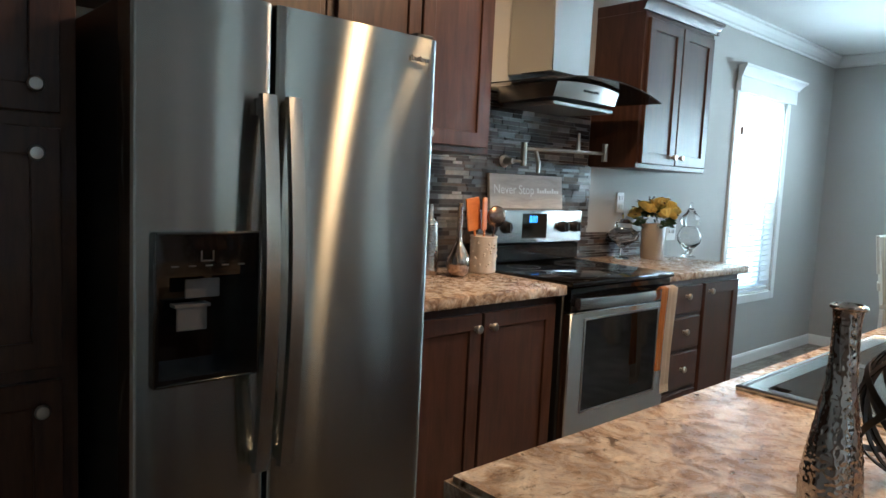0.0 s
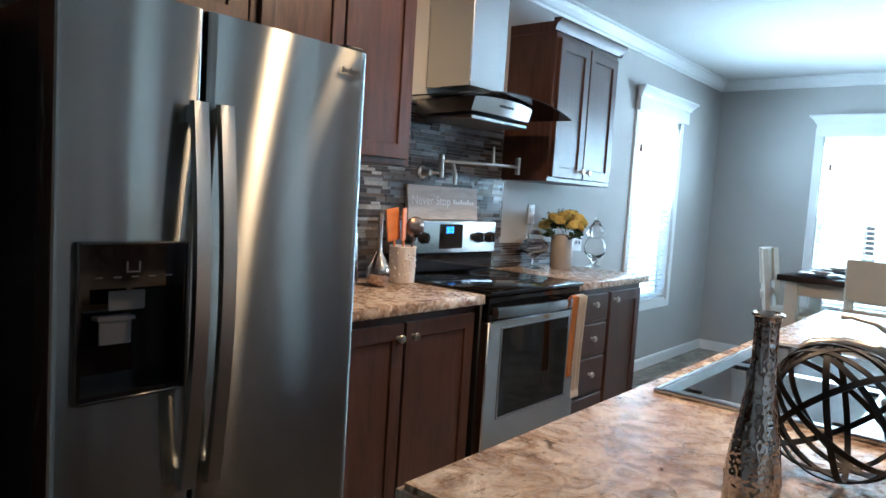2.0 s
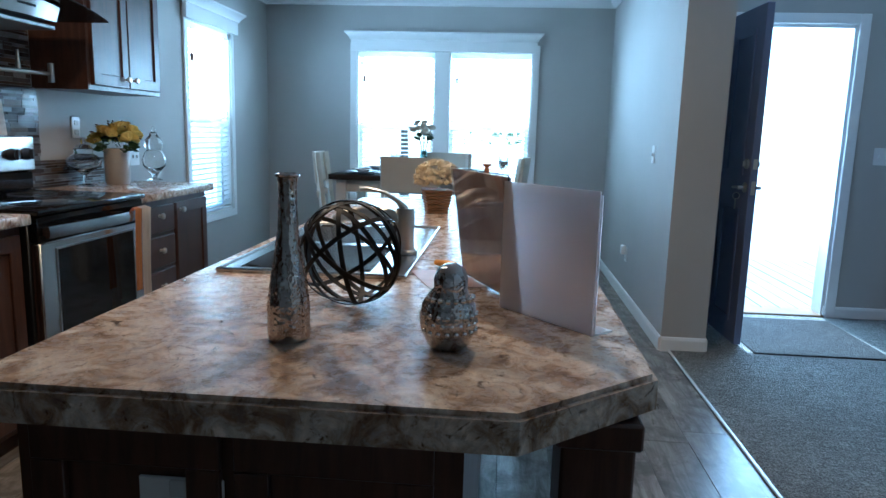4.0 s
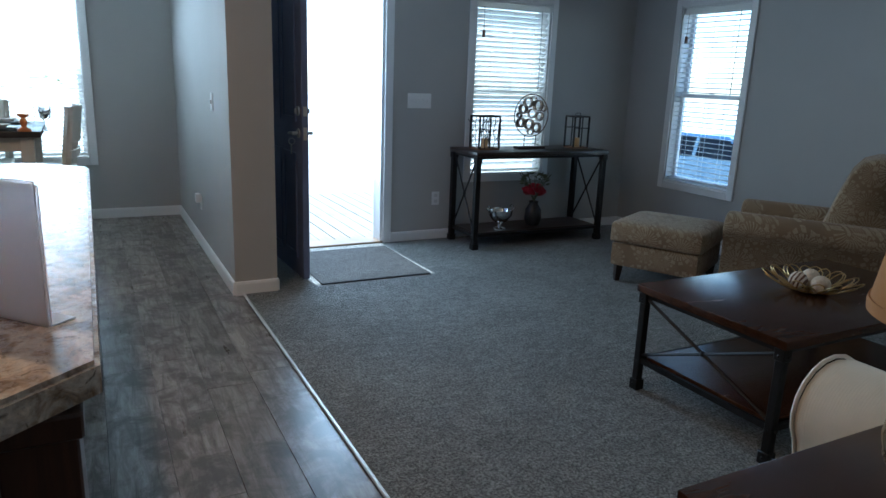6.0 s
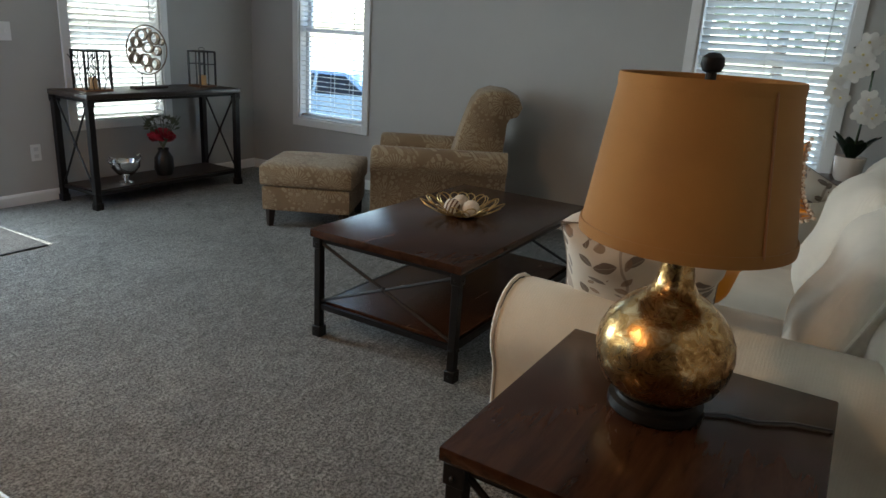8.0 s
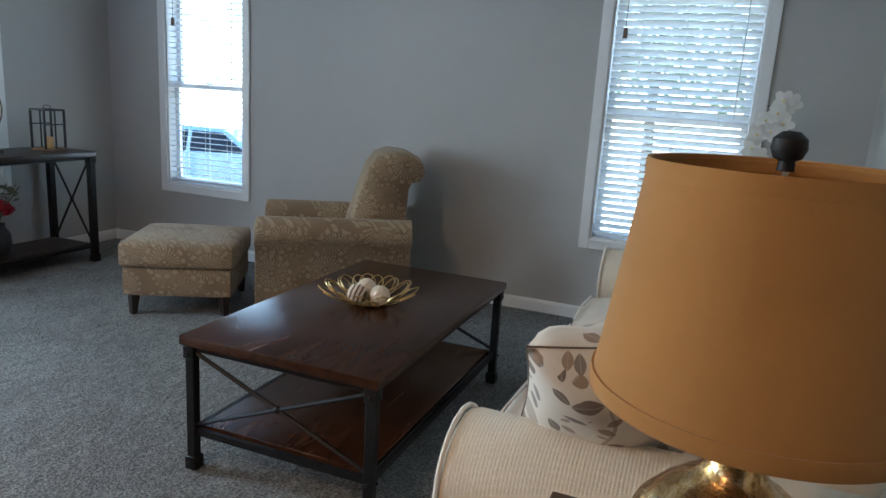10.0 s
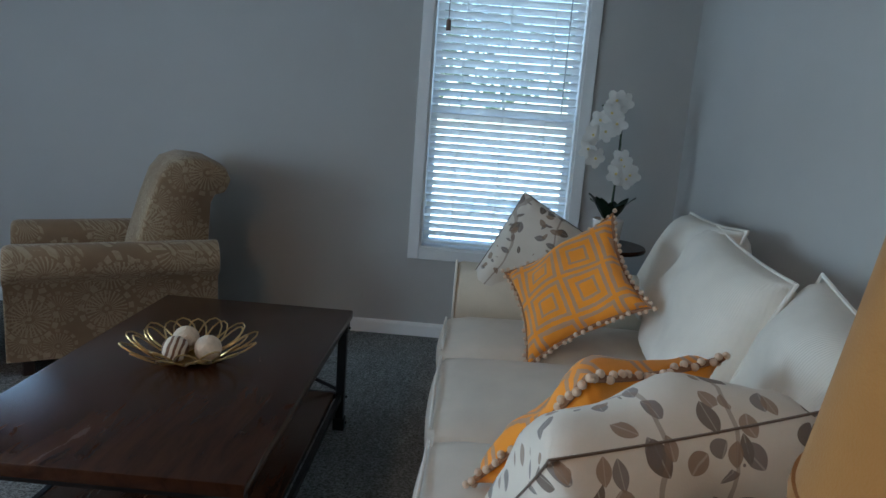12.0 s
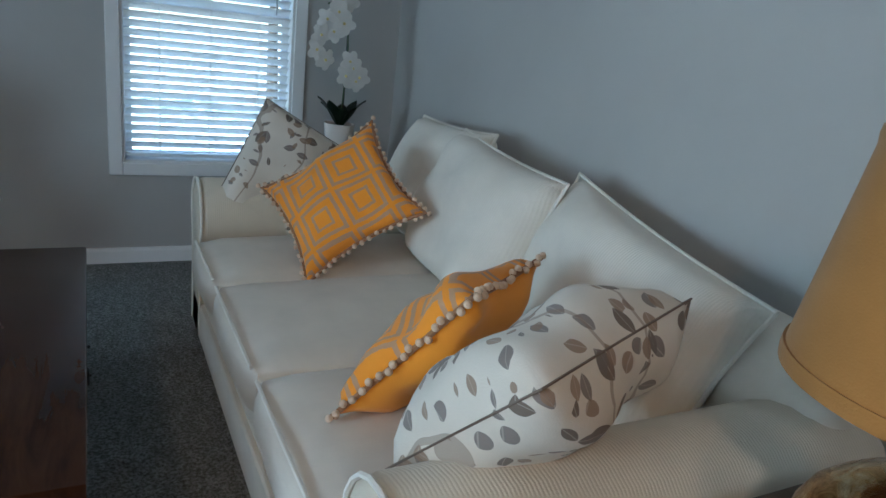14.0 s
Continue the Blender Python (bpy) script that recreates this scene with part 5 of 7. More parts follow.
for a, b, c, d in bowls:
    bm = bmesh.new()
    top = [bm.verts.new(p) for p in ((a, c, 0.004), (b, c, 0.004), (b, d, 0.004), (a, d, 0.004))]
    low = [bm.verts.new(p) for p in ((a + 0.03, c + 0.03, -0.18), (b - 0.03, c + 0.03, -0.18), (b - 0.03, d - 0.03, -0.18), (a + 0.03, d - 0.03, -0.18))]
    for k in range(4):
        bm.faces.new((top[k], top[(k + 1) % 4], low[(k + 1) % 4], low[k]))
    bm.faces.new(low)
    bmesh.ops.recalc_face_normals(bm, faces=bm.faces[:])
    bmesh.ops.bevel(bm, geom=[e for e in bm.edges if len(e.link_faces) == 2], offset=0.035, segments=4, affect="EDGES")
    part("bowl", bm, sink_steel, sk)
    part("drain", lathe(bmesh.new(), [(0, -0.176), (0.03, -0.176), (0.042, -0.178)], 16, (a + b) / 2, (c + d) / 2), chrome, sk)
fa = thing("faucet", "brushed nickel single-lever pull-out faucet beside the sink", "faucet", (2.80, 0.745, 0.922))
part("base", lathe(bmesh.new(), [(0, 0), (0.034, 0), (0.034, 0.008), (0.027, 0.014), (0.025, 0.05), (0.027, 0.10), (0.024, 0.125), (0, 0.13)], 20), nickel, fa)
part("spout", tube(bmesh.new(), [(0, 0.0, 0.085), (-0.005, 0.05, 0.105), (-0.012, 0.11, 0.112), (-0.018, 0.17, 0.10), (-0.02, 0.19, 0.085)], [0.02, 0.021, 0.02, 0.018, 0.017], 14), nickel, fa)
part("lever", tube(bmesh.new(), [(0, 0, 0.12), (-0.01, 0.02, 0.145), (-0.02, 0.055, 0.168), (-0.03, 0.10, 0.178), (-0.033, 0.12, 0.176)], [0.02, 0.012, 0.008, 0.009, 0.012], 10, False, 0.6), nickel, fa)


# ---- living room ----
def slab_legs_table(name, label, cat, cx, cy, w, d, h, leg, shelf_z, top_t=0.035, cross="x", rz=0.0, mtl=None):
    """A wood-topped iron table with crossed bars on its ends and a low wooden shelf; w along x, d along y."""
    ob = thing(name, label, cat, (cx, cy, 0.008), rz)
    mtl = mtl or table_wood
    part("tabletop", B(-w / 2, w / 2, -d / 2, d / 2, h - top_t, h, 0.005, 2), mtl, ob, "dark cherry wood top")
    lx, ly = w / 2 - 0.03, d / 2 - 0.03
    for sx in (-1, 1):
        for sy in (-1, 1):
            bm = B(sx * lx - leg, sx * lx + leg, sy * ly - leg, sy * ly + leg, 0.0, h - top_t - 0.001, 0.003)
            box(bm, sx * lx - leg - 0.006, sx * lx + leg + 0.006, sy * ly - leg - 0.006, sy * ly + leg + 0.006, 0.0, 0.05, 0.003)
            box(bm, sx * lx - leg - 0.005, sx * lx + leg + 0.005, sy * ly - leg - 0.005, sy * ly + leg + 0.005, h - top_t - 0.05, h - top_t - 0.002, 0.003)
            for zz in (h - top_t - 0.03, 0.028, shelf_z - 0.01):
                for ax in (0, 1):
                    c = [sx * lx, sy * ly, zz]
                    c[ax] += (sx, sy)[ax] * (leg + 0.007)
                    ball(bm, c, 0.006, 8, 5)
            part("leg", bm, black_iron, ob)
    part("shelf", B(-w / 2 + 0.05, w / 2 - 0.05, -d / 2 + 0.05, d / 2 - 0.05, shelf_z - 0.012, shelf_z + 0.012, 0.003), mtl, ob)
    for za, zb in ((shelf_z - 0.02, shelf_z + 0.004), (h - top_t - 0.022, h - top_t - 0.001)):
        for s in (-1, 1):
            part("rail", B(s * lx - 0.008, s * lx + 0.008, -ly + leg, ly - leg, za, zb), black_iron, ob)
            part("rail", B(-lx + leg, lx - leg, s * ly - 0.008, s * ly + 0.008, za, zb), black_iron, ob)
    za, zb = shelf_z + 0.02, h - top_t - 0.03
    ends = ((0, lx, ly),) if cross == "y" else ((1, ly, lx),)
    for axis, at, half in ends:
        for s in (-1, 1):
            for q in (-1, 1):
                a, b = (s * at, -q * (half - leg), za), (s * at, q * (half - leg), zb)
                if axis:
                    a, b = (a[1], a[0], a[2]), (b[1], b[0], b[2])
                part("cross_bar", tube(bmesh.new(), [a, b], 0.0075, 6), black_iron, ob)
            c = (s * at, 0, (za + zb) / 2)
            if axis:
                c = (c[1], c[0], c[2])
            part("cross_stud", ball(bmesh.new(), c, 0.014, 10, 6), black_iron, ob)
    return ob


slab_legs_table("coffee_table", "dark cherry coffee table with black iron legs and crossed bars", "coffee table", 2.64, -2.53, 0.75, 1.30, 0.495, 0.017, 0.15, 0.035, "x")
slab_legs_table("console_table", "dark wood console table with black iron crossed ends below the window", "console table", 5.725, -3.12, 0.46, 1.32, 0.792, 0.022, 0.12, 0.035, "x", 0.0, espresso_wood)
slab_legs_table("end_table", "dark cherry end table with iron legs beside the sofa", "end table", 1.33, -1.03, 0.604, 0.664, 0.612, 0.018, 0.14, 0.03, "x")


# sofa: seat towards +x
def cushion(bm, cx, cy, cz, w, d, h, puff=0.03, n=10, corner=0.06):
    """A soft block: w, d, h along x, y, z, rounded on every edge and swollen on its faces."""
    vs = {}

    def shaped(u, v, k):
        p = Vector((u, v, k))
        q = Vector((w / 2, d / 2, h / 2))
        r = min(corner, h / 2, w / 2, d / 2)
        inner = Vector([max(-q[i] + r, min(q[i] - r, p[i] * q[i])) for i in range(3)])
        full = Vector([p[i] * q[i] for i in range(3)])
        dlt = full - inner
        if dlt.length > 1e-9:
            full = inner + dlt.normalized() * min(r, max(abs(c) for c in dlt))
        bulge = Vector((0, 0, 0))
        for i in range(3):
            o = [j for j in range(3) if j != i]
            if abs(p[i]) > 0.999:
                bulge[i] = puff * p[i] * (1 - p[o[0]] ** 2) * (1 - p[o[1]] ** 2)
        return full + bulge + Vector((cx, cy, cz))

    def vert(u, v, k):
        key = (round(u, 4), round(v, 4), round(k, 4))
        if key not in vs:
            vs[key] = bm.verts.new(shaped(*key))
        return vs[key]
    g = [-1 + 2 * i / n for i in range(n + 1)]
    for i in range(n):
        for j in range(n):
            a, b, c, e = g[i], g[i + 1], g[j], g[j + 1]
            for s in (-1, 1):
                for q in (((a, c, s), (b, c, s), (b, e, s), (a, e, s)), ((a, s, c), (b, s, c), (b, s, e), (a, s, e)), ((s, a, c), (s, b, c), (s, b, e), (s, a, e))):
                    bm.faces.new([vert(*t) for t in q])
    bmesh.ops.recalc_face_normals(bm, faces=bm.faces[:])
    return bm


def roll_arm(bm, x0, x1, y0, y1, z0, z1, out, inset=0.035):
    """A rolled upholstered arm along x from x0 to x1; out: side (+1 or -1 in y) to which it rolls over."""
    cy, r = (y0 + y1) / 2, (y1 - y0) / 2
    ring = []
    for k in range(15):
        a = math.radians(-35 + 250 * k / 14)
        ring.append((cy + r * math.cos(a) * 1.02, z1 - r + r * math.sin(a)))
    prof = [(cy + (r - inset), z0), (cy + (r - inset), z1 - 1.9 * r), *ring, (cy - (r - inset), z1 - 1.9 * r), (cy - (r - inset), z0)]
    n = len(prof)
    xs = [x0, x0 + 0.3, x1 - 0.3, x1 - 0.03, x1 - 0.008, x1]
    sc = [1, 1, 1, 1, 0.97, 0.90]
    rows = []
    for x, s in zip(xs, sc):
        rows.append([bm.verts.new((x, cy + (y - cy) * s, z0 + (z - z0) * (1 - (1 - s) * 0.4))) for y, z in prof])
    for a, b in zip(rows, rows[1:]):
        for k in range(n):
            bm.faces.new((a[k], a[(k + 1) % n], b[(k + 1) % n], b[k]))
    bm.faces.new(rows[0][::-1])
    bm.faces.new(rows[-1])
    bmesh.ops.recalc_face_normals(bm, faces=bm.faces[:])
    return prof


SOX, SOY = XS + 0.02, -2.52
sofa = thing("sofa", "cream upholstered three-seat sofa with rolled arms against the wall", "sofa", (SOX, SOY, 0.008))
SY0, SY1 = -3.62 - SOY, -1.405 - SOY
SF = 1.885 - SOX
part("base", B(0.04, SF - 0.03, SY0 + 0.06, SY1 - 0.06, 0.03, 0.30, 0.02, 3), sofa_smooth, sofa)
part("skirt", B(0.03, SF - 0.01, SY0 + 0.03, SY1 - 0.03, 0.012, 0.16, 0.006), sofa_smooth, sofa)
part("back", cushion(bmesh.new(), 0.13, (SY0 + SY1) / 2, 0.50, 0.24, SY1 - SY0 - 0.1, 0.56, 0.02, 10, 0.10), sofa_smooth, sofa)
for y0, y1, out in ((SY0 - 0.03, SY0 + 0.25, -1), (SY1 - 0.25, SY1 + 0.03, 1)):
    bm = bmesh.new()
    prof = roll_arm(bm, 0.06, SF - 0.01, y0, y1, 0.02, 0.655, out)
    arm = part("arm", bm, sofa_cloth, sofa, "rolled arm in ribbed cream cloth", 60)
    cyy = (y0 + y1) / 2
    part("piping", tube(bmesh.new(), [(SF - 0.012, cyy + (y - cyy) * 0.985, z) for y, z in prof], 0.006, 6), ivory, arm)
ys = [SY0 + 0.24, -2.908 - SOY, -2.279 - SOY, SY1 - 0.24]
for a, b in zip(ys, ys[1:]):
    bm = cushion(bmesh.new(), (0.24 + SF) / 2, (a + b) / 2, 0.375, SF - 0.24 + 0.03, b - a - 0.006, 0.17, 0.022, 10, 0.05)
    seat = part("seat_cushion", bm, sofa_smooth, sofa)
    part("piping", tube(bmesh.new(), [(SF + 0.012, a + 0.035, 0.447), (SF + 0.017, (a + b) / 2, 0.455), (SF + 0.012, b - 0.035, 0.447)], 0.005, 6), ivory, seat)


def pillow_mesh(w, h, t, n=18, pinch=0.10, seed=0, crease=0.012):
    """A square stuffed pillow in its own x-y plane with pointed corners."""
    rnd = random.Random(seed)
    ph = [rnd.uniform(0, 6.28) for _ in range(6)]
    bm = bmesh.new()
    sides = []
    rim = {}
    for s in (1, -1):
        g = []
        for j in range(n + 1):
            row = []
            for i in range(n + 1):
                u, v = i / n * 2 - 1, j / n * 2 - 1
                x = u * w / 2 * (1 - pinch * (1 - v * v) * abs(u) ** 3)
                y = v * h / 2 * (1 - pinch * (1 - u * u) * abs(v) ** 3)
                k = max(0.0, (1 - u ** 4) * (1 - v ** 4)) ** 0.55
                z = s * t / 2 * k
                z += k * crease * (math.sin(5 * u + ph[0] + 2 * v) + math.sin(6 * v - 3 * u + ph[1]) * 0.7 + math.sin(9 * u * v + ph[2]) * 0.5)
                edge = i in (0, n) or j in (0, n)
                if edge and s < 0:
                    row.append(rim[(i, j)])
                else:
                    vtx = bm.verts.new((x, y, z))
                    row.append(vtx)
                    if edge:
                        rim[(i, j)] = vtx
            g.append(row)
        for j in range(n):
            for i in range(n):
                q = (g[j][i], g[j][i + 1], g[j + 1][i + 1], g[j + 1][i])
                bm.faces.new(q if s > 0 else q[::-1])
        sides.append(g)
    loop = [(i, 0) for i in range(n)] + [(n, j) for j in range(n)] + [(n - i, n) for i in range(n)] + [(0, n - j) for j in range(n)]
    path = [rim[k].co.copy() for k in loop]
    return bm, path


seam_thread = fabric("taupe_seam", (0.16, 0.12, 0.09))


def pillow(name, label, m, w, h, t, mtl, edge="piping", edge_mat=None, seed=0, crease=0.012, pinch=0.10, reverse=None):
    bm, path = pillow_mesh(w, h, t, 18, pinch, seed, crease)
    if reverse:
        for f in bm.faces[:len(bm.faces) // 2]:
            f.material_index = 1
    ob = new(name)
    ob.matrix_world = m
    tagged(ob, label, "pillow", "sofa pillows")
    cover = part("cover", bm, mtl, ob, "", 80)
    if reverse:
        cover.data.materials.append(reverse)
    if edge == "piping":
        part("piping", tube(bmesh.new(), path, 0.006, 6, True), edge_mat or ivory, ob)
    elif edge == "seam":
        part("seam", tube(bmesh.new(), path, 0.0022, 5, True), seam_thread, ob)
    elif edge == "flange":
        bm = bmesh.new()
        a = [bm.verts.new(p * 1.0) for p in path]
        b = [bm.verts.new(Vector((p.x * 1.07, p.y * 1.07, p.z + 0.006 * math.sin(i)))) for i, p in enumerate(path)]
        for i in range(len(a)):
            j = (i + 1) % len(a)
            bm.faces.new((a[i], a[j], b[j], b[i]))
        bmesh.ops.solidify(bm, geom=bm.faces[:], thickness=0.006)
        part("flange", bm, edge_mat or mtl, ob, "", 80)
    elif edge == "pompom":
        bm = bmesh.new()
        tube(bm, [p * 1.01 for p in path], 0.007, 6, True)
        part("braid", bm, brown_fringe, ob, "brown braid trim")
        bm = bmesh.new()
        rnd = random.Random(seed)
        for i in range(len(path)):
            p = path[i] * 1.05
            ball(bm, (p.x + rnd.uniform(-0.004, 0.004), p.y + rnd.uniform(-0.004, 0.004), p.z + rnd.uniform(-0.008, 0.008)), 0.0092, 8, 6)
        tagged(part("pompom_trim", bm, pom_cloth, ob, "cream pompoms along the edge"), kind="stuff")
    return ob


def stand(c, normal, up, spin=0.0):
    """A pose at c whose z looks along normal and whose y leans to up."""
    z_ = Vector(normal).normalized()
    x_ = Vector(up).cross(z_).normalized()
    y_ = z_.cross(x_)
    m = Matrix((x_, y_, z_)).transposed().to_4x4()
    return Matrix.Translation(c) @ m @ pose(0, 0, 0, 0, 0, spin)


# armchair and ottoman, turned towards the room's corner
CH = thing("armchair", "beige armchair with woven dandelion pattern and rolled arms", "armchair", (3.585, -3.81, 0.008), 31)
part("base", B(-0.42, 0.38, -0.28, 0.28, 0.10, 0.30, 0.02, 3), chair_cloth, CH)
for s in (-1, 1):
    bm = bmesh.new()
    y0, y1 = (s * 0.31 - 0.09, s * 0.31 + 0.09)
    roll_arm(bm, -0.45, 0.43, y0, y1, 0.09, 0.605, s, 0.05)
    part("arm", bm, chair_cloth, CH, "", 60)
part("seat_cushion", cushion(bmesh.new(), 0.05, 0, 0.375, 0.70, 0.50, 0.16, 0.03, 10, 0.05), chair_cloth, CH)
side = [(-0.06, 0.43), (-0.09, 0.56), (-0.15, 0.76), (-0.20, 0.90), (-0.25, 0.965), (-0.33, 0.995), (-0.43, 0.985), (-0.51, 0.945), (-0.535, 0.89), (-0.515, 0.845), (-0.465, 0.83), (-0.44, 0.78), (-0.43, 0.60), (-0.43, 0.32), (-0.10, 0.32)]
bm = bmesh.new()
mid_x, mid_z = -0.30, 0.66
rows = []
for v, k in ((-0.245, 0.90), (-0.238, 0.955), (-0.215, 0.985), (-0.12, 1.0), (0.0, 1.012), (0.12, 1.0), (0.215, 0.985), (0.238, 0.955), (0.245, 0.90)):
    rows.append([bm.verts.new((mid_x + (px - mid_x) * k, v, mid_z + (pz - mid_z) * k)) for px, pz in side])
for p, q in zip(rows, rows[1:]):
    for k in range(len(side)):
        bm.faces.new((p[k], p[(k + 1) % len(side)], q[(k + 1) % len(side)], q[k]))
bm.faces.new(rows[0][::-1])
bm.faces.new(rows[-1])
bmesh.ops.recalc_face_normals(bm, faces=bm.faces[:])
part("backrest", bm, chair_cloth, CH, "", 70)
for sx in (-0.36, 0.35):
    for sy in (-0.27, 0.27):
        part("leg", B(sx - 0.025, sx + 0.025, sy - 0.025, sy + 0.025, 0.0, 0.105, 0.004), espresso_wood, CH)
OT = thing("ottoman", "beige dandelion-pattern ottoman on dark tapered legs", "ottoman", (4.31, -3.37, 0.008), 28)
part("base", cushion(bmesh.new(), 0, 0, 0.20, 0.60, 0.60, 0.17, 0.003, 8, 0.02), chair_cloth, OT)
part("cushion", cushion(bmesh.new(), 0, 0, 0.355, 0.63, 0.63, 0.15, 0.010, 10, 0.03), chair_cloth, OT)
for sx in (-0.25, 0.25):
    for sy in (-0.25, 0.25):
        bm = bmesh.new()
        tube(bm, [(sx, sy, 0.125), (sx * 1.02, sy * 1.02, 0.0)], [0.036, 0.022], 4)
        part("leg", bm, espresso_wood, OT)

# table lamp
LX, LY, LZ = 1.352, -1.085, 0.621
lamp = thing("table_lamp", "gold mercury glass table lamp with tan fabric drum shade", "table lamp", (LX, LY, LZ))
part("foot", lathe(bmesh.new(), [(0, 0), (0.092, 0), (0.096, 0.006), (0.094, 0.022), (0.082, 0.026), (0.080, 0.034), (0, 0.034)], 36), black_iron, lamp)
gourd = [(0.06, 0.034), (0.090, 0.046), (0.113, 0.066), (0.128, 0.096), (0.134, 0.13), (0.130, 0.162), (0.117, 0.192), (0.094, 0.218), (0.072, 0.237), (0.048, 0.252), (0.037, 0.272), (0.032, 0.30), (0.030, 0.35), (0.032, 0.378), (0.024, 0.384), (0, 0.384)]
part("base", lathe(bmesh.new(), gourd, 56), gold_glass, lamp, "gold mercury glass gourd base", 70)
bm = bmesh.new()
lathe(bm, [(0.194, 0.372), (0.184, 0.44), (0.174, 0.512), (0.164, 0.584), (0.155, 0.652)], 64)
bmesh.ops.solidify(bm, geom=bm.faces[:], thickness=0.003)
sh = part("shade", bm, shade_cloth, lamp, "tan burlap shade", 60)
for r, zz in ((0.1945, 0.376), (0.1558, 0.648)):
    rim = [(r - 0.003, zz - 0.011), (r + 0.0015, zz - 0.012), (r + 0.0025, zz), (r + 0.001, zz + 0.010), (r - 0.003, zz + 0.009), (r - 0.003, zz - 0.011)]
    part("shade_trim", lathe(bmesh.new(), rim, 64), shade_cloth, sh)
a = math.radians(142)
part("seam", tube(bmesh.new(), [((0.1955 - 0.039 * k) * math.cos(a), (0.1955 - 0.039 * k) * math.sin(a), 0.38 + 0.265 * k) for k in (0, 0.5, 1)], 0.0028, 6), brown_fringe, sh)
for k in range(3):
    aa = 2.1 * k + 0.4
    part("spider_arm", tube(bmesh.new(), [(0, 0, 0.645), (0.153 * math.cos(aa), 0.153 * math.sin(aa), 0.645)], 0.002, 5), nickel, lamp)
part("harp", tube(bmesh.new(), [(0, 0, 0.38), (0, 0, 0.658)], 0.004, 6), nickel, lamp)
part("finial", lathe(bmesh.new(), [(0, 0.652), (0.010, 0.652), (0.009, 0.664), (0.016, 0.667), (0.0205, 0.678), (0.019, 0.690), (0.010, 0.698), (0, 0.699)], 20), black_iron, lamp, "black ball finial")
cord = [(-0.085, -0.02, 0.004), (-0.13, -0.05, 0.004), (-0.19, -0.06, 0.004), (-0.25, -0.10, 0.004), (-0.318, -0.12, 0.003), (-0.325, -0.125, -0.06)]
part("cord", tube(bmesh.new(), cord, 0.0035, 6), black_plastic, lamp, "dark power cord")

# sofa cushions and pillows
def spread(centre, x_axis, y_axis):
    """A pose at centre with x along x_axis and y near y_axis."""
    x_ = Vector(x_axis).normalized()
    z_ = x_.cross(Vector(y_axis)).normalized()
    m = Matrix((x_, z_.cross(x_), z_)).transposed().to_4x4()
    return Matrix.Translation(centre) @ m


for k, (cx, cy, cz, w, spin) in enumerate(((0.96, -3.28, 0.71, 0.70, 3), (1.04, -2.745, 0.70, 0.76, -3), (1.0, -2.06, 0.645, 0.84, -8))):
    pillow("back_cushion", "large white back cushion with piped edge on the sofa", stand((cx, cy, cz), (1, -0.05, 0.36), (0, 0, 1), spin), w, 0.53, 0.27, cushion_white, "piping", None, k + 1, 0.014, 0.06)
pillow("throw_pillow", "cream throw pillow printed with brown leaves against the sofa arm", spread((1.49, -3.49, 0.655), (-0.86, 0.0, -0.48), (-0.45, -0.25, 0.8)), 0.52, 0.48, 0.16, leafy_cloth, "seam", None, 4, 0.014, 0.02)
pillow("throw_pillow", "orange throw pillow with grey lattice pattern and pompom trim", spread((1.443, -3.036, 0.70), (0.395, -0.116, -0.303), (0.172, -0.407, 0.196)), 0.48, 0.45, 0.13, fret_cloth, "pompom", None, 5, 0.012, 0.16)
pillow("throw_pillow", "orange throw pillow with pompom trim leaning on the leaf pillow", spread((1.52, -2.02, 0.655), (-0.33, -0.26, -0.03), (-0.18, 0.19, 0.33)), 0.44, 0.44, 0.15, fret_cloth, "pompom", None, 6, 0.016, 0.14, orange_plain)
pillow("throw_pillow", "cream throw pillow printed with brown leaves on the sofa arm", spread((1.545, -1.61, 0.745), (-0.363, -0.13, 0.035), (-0.17, 0.21, 0.275)), 0.44, 0.44, 0.22, leafy_cloth, "seam", None, 7, 0.012, 0.06)


# ---- kitchen counter things ----
def jar(name, label, cat, x, y, z, profile, mtl, seg=28, group=""):
    ob = thing(name, label, cat, (x, y, z), group=group)
    part("body", lathe(bmesh.new(), profile, seg), mtl, ob, smooth=60)
    return ob


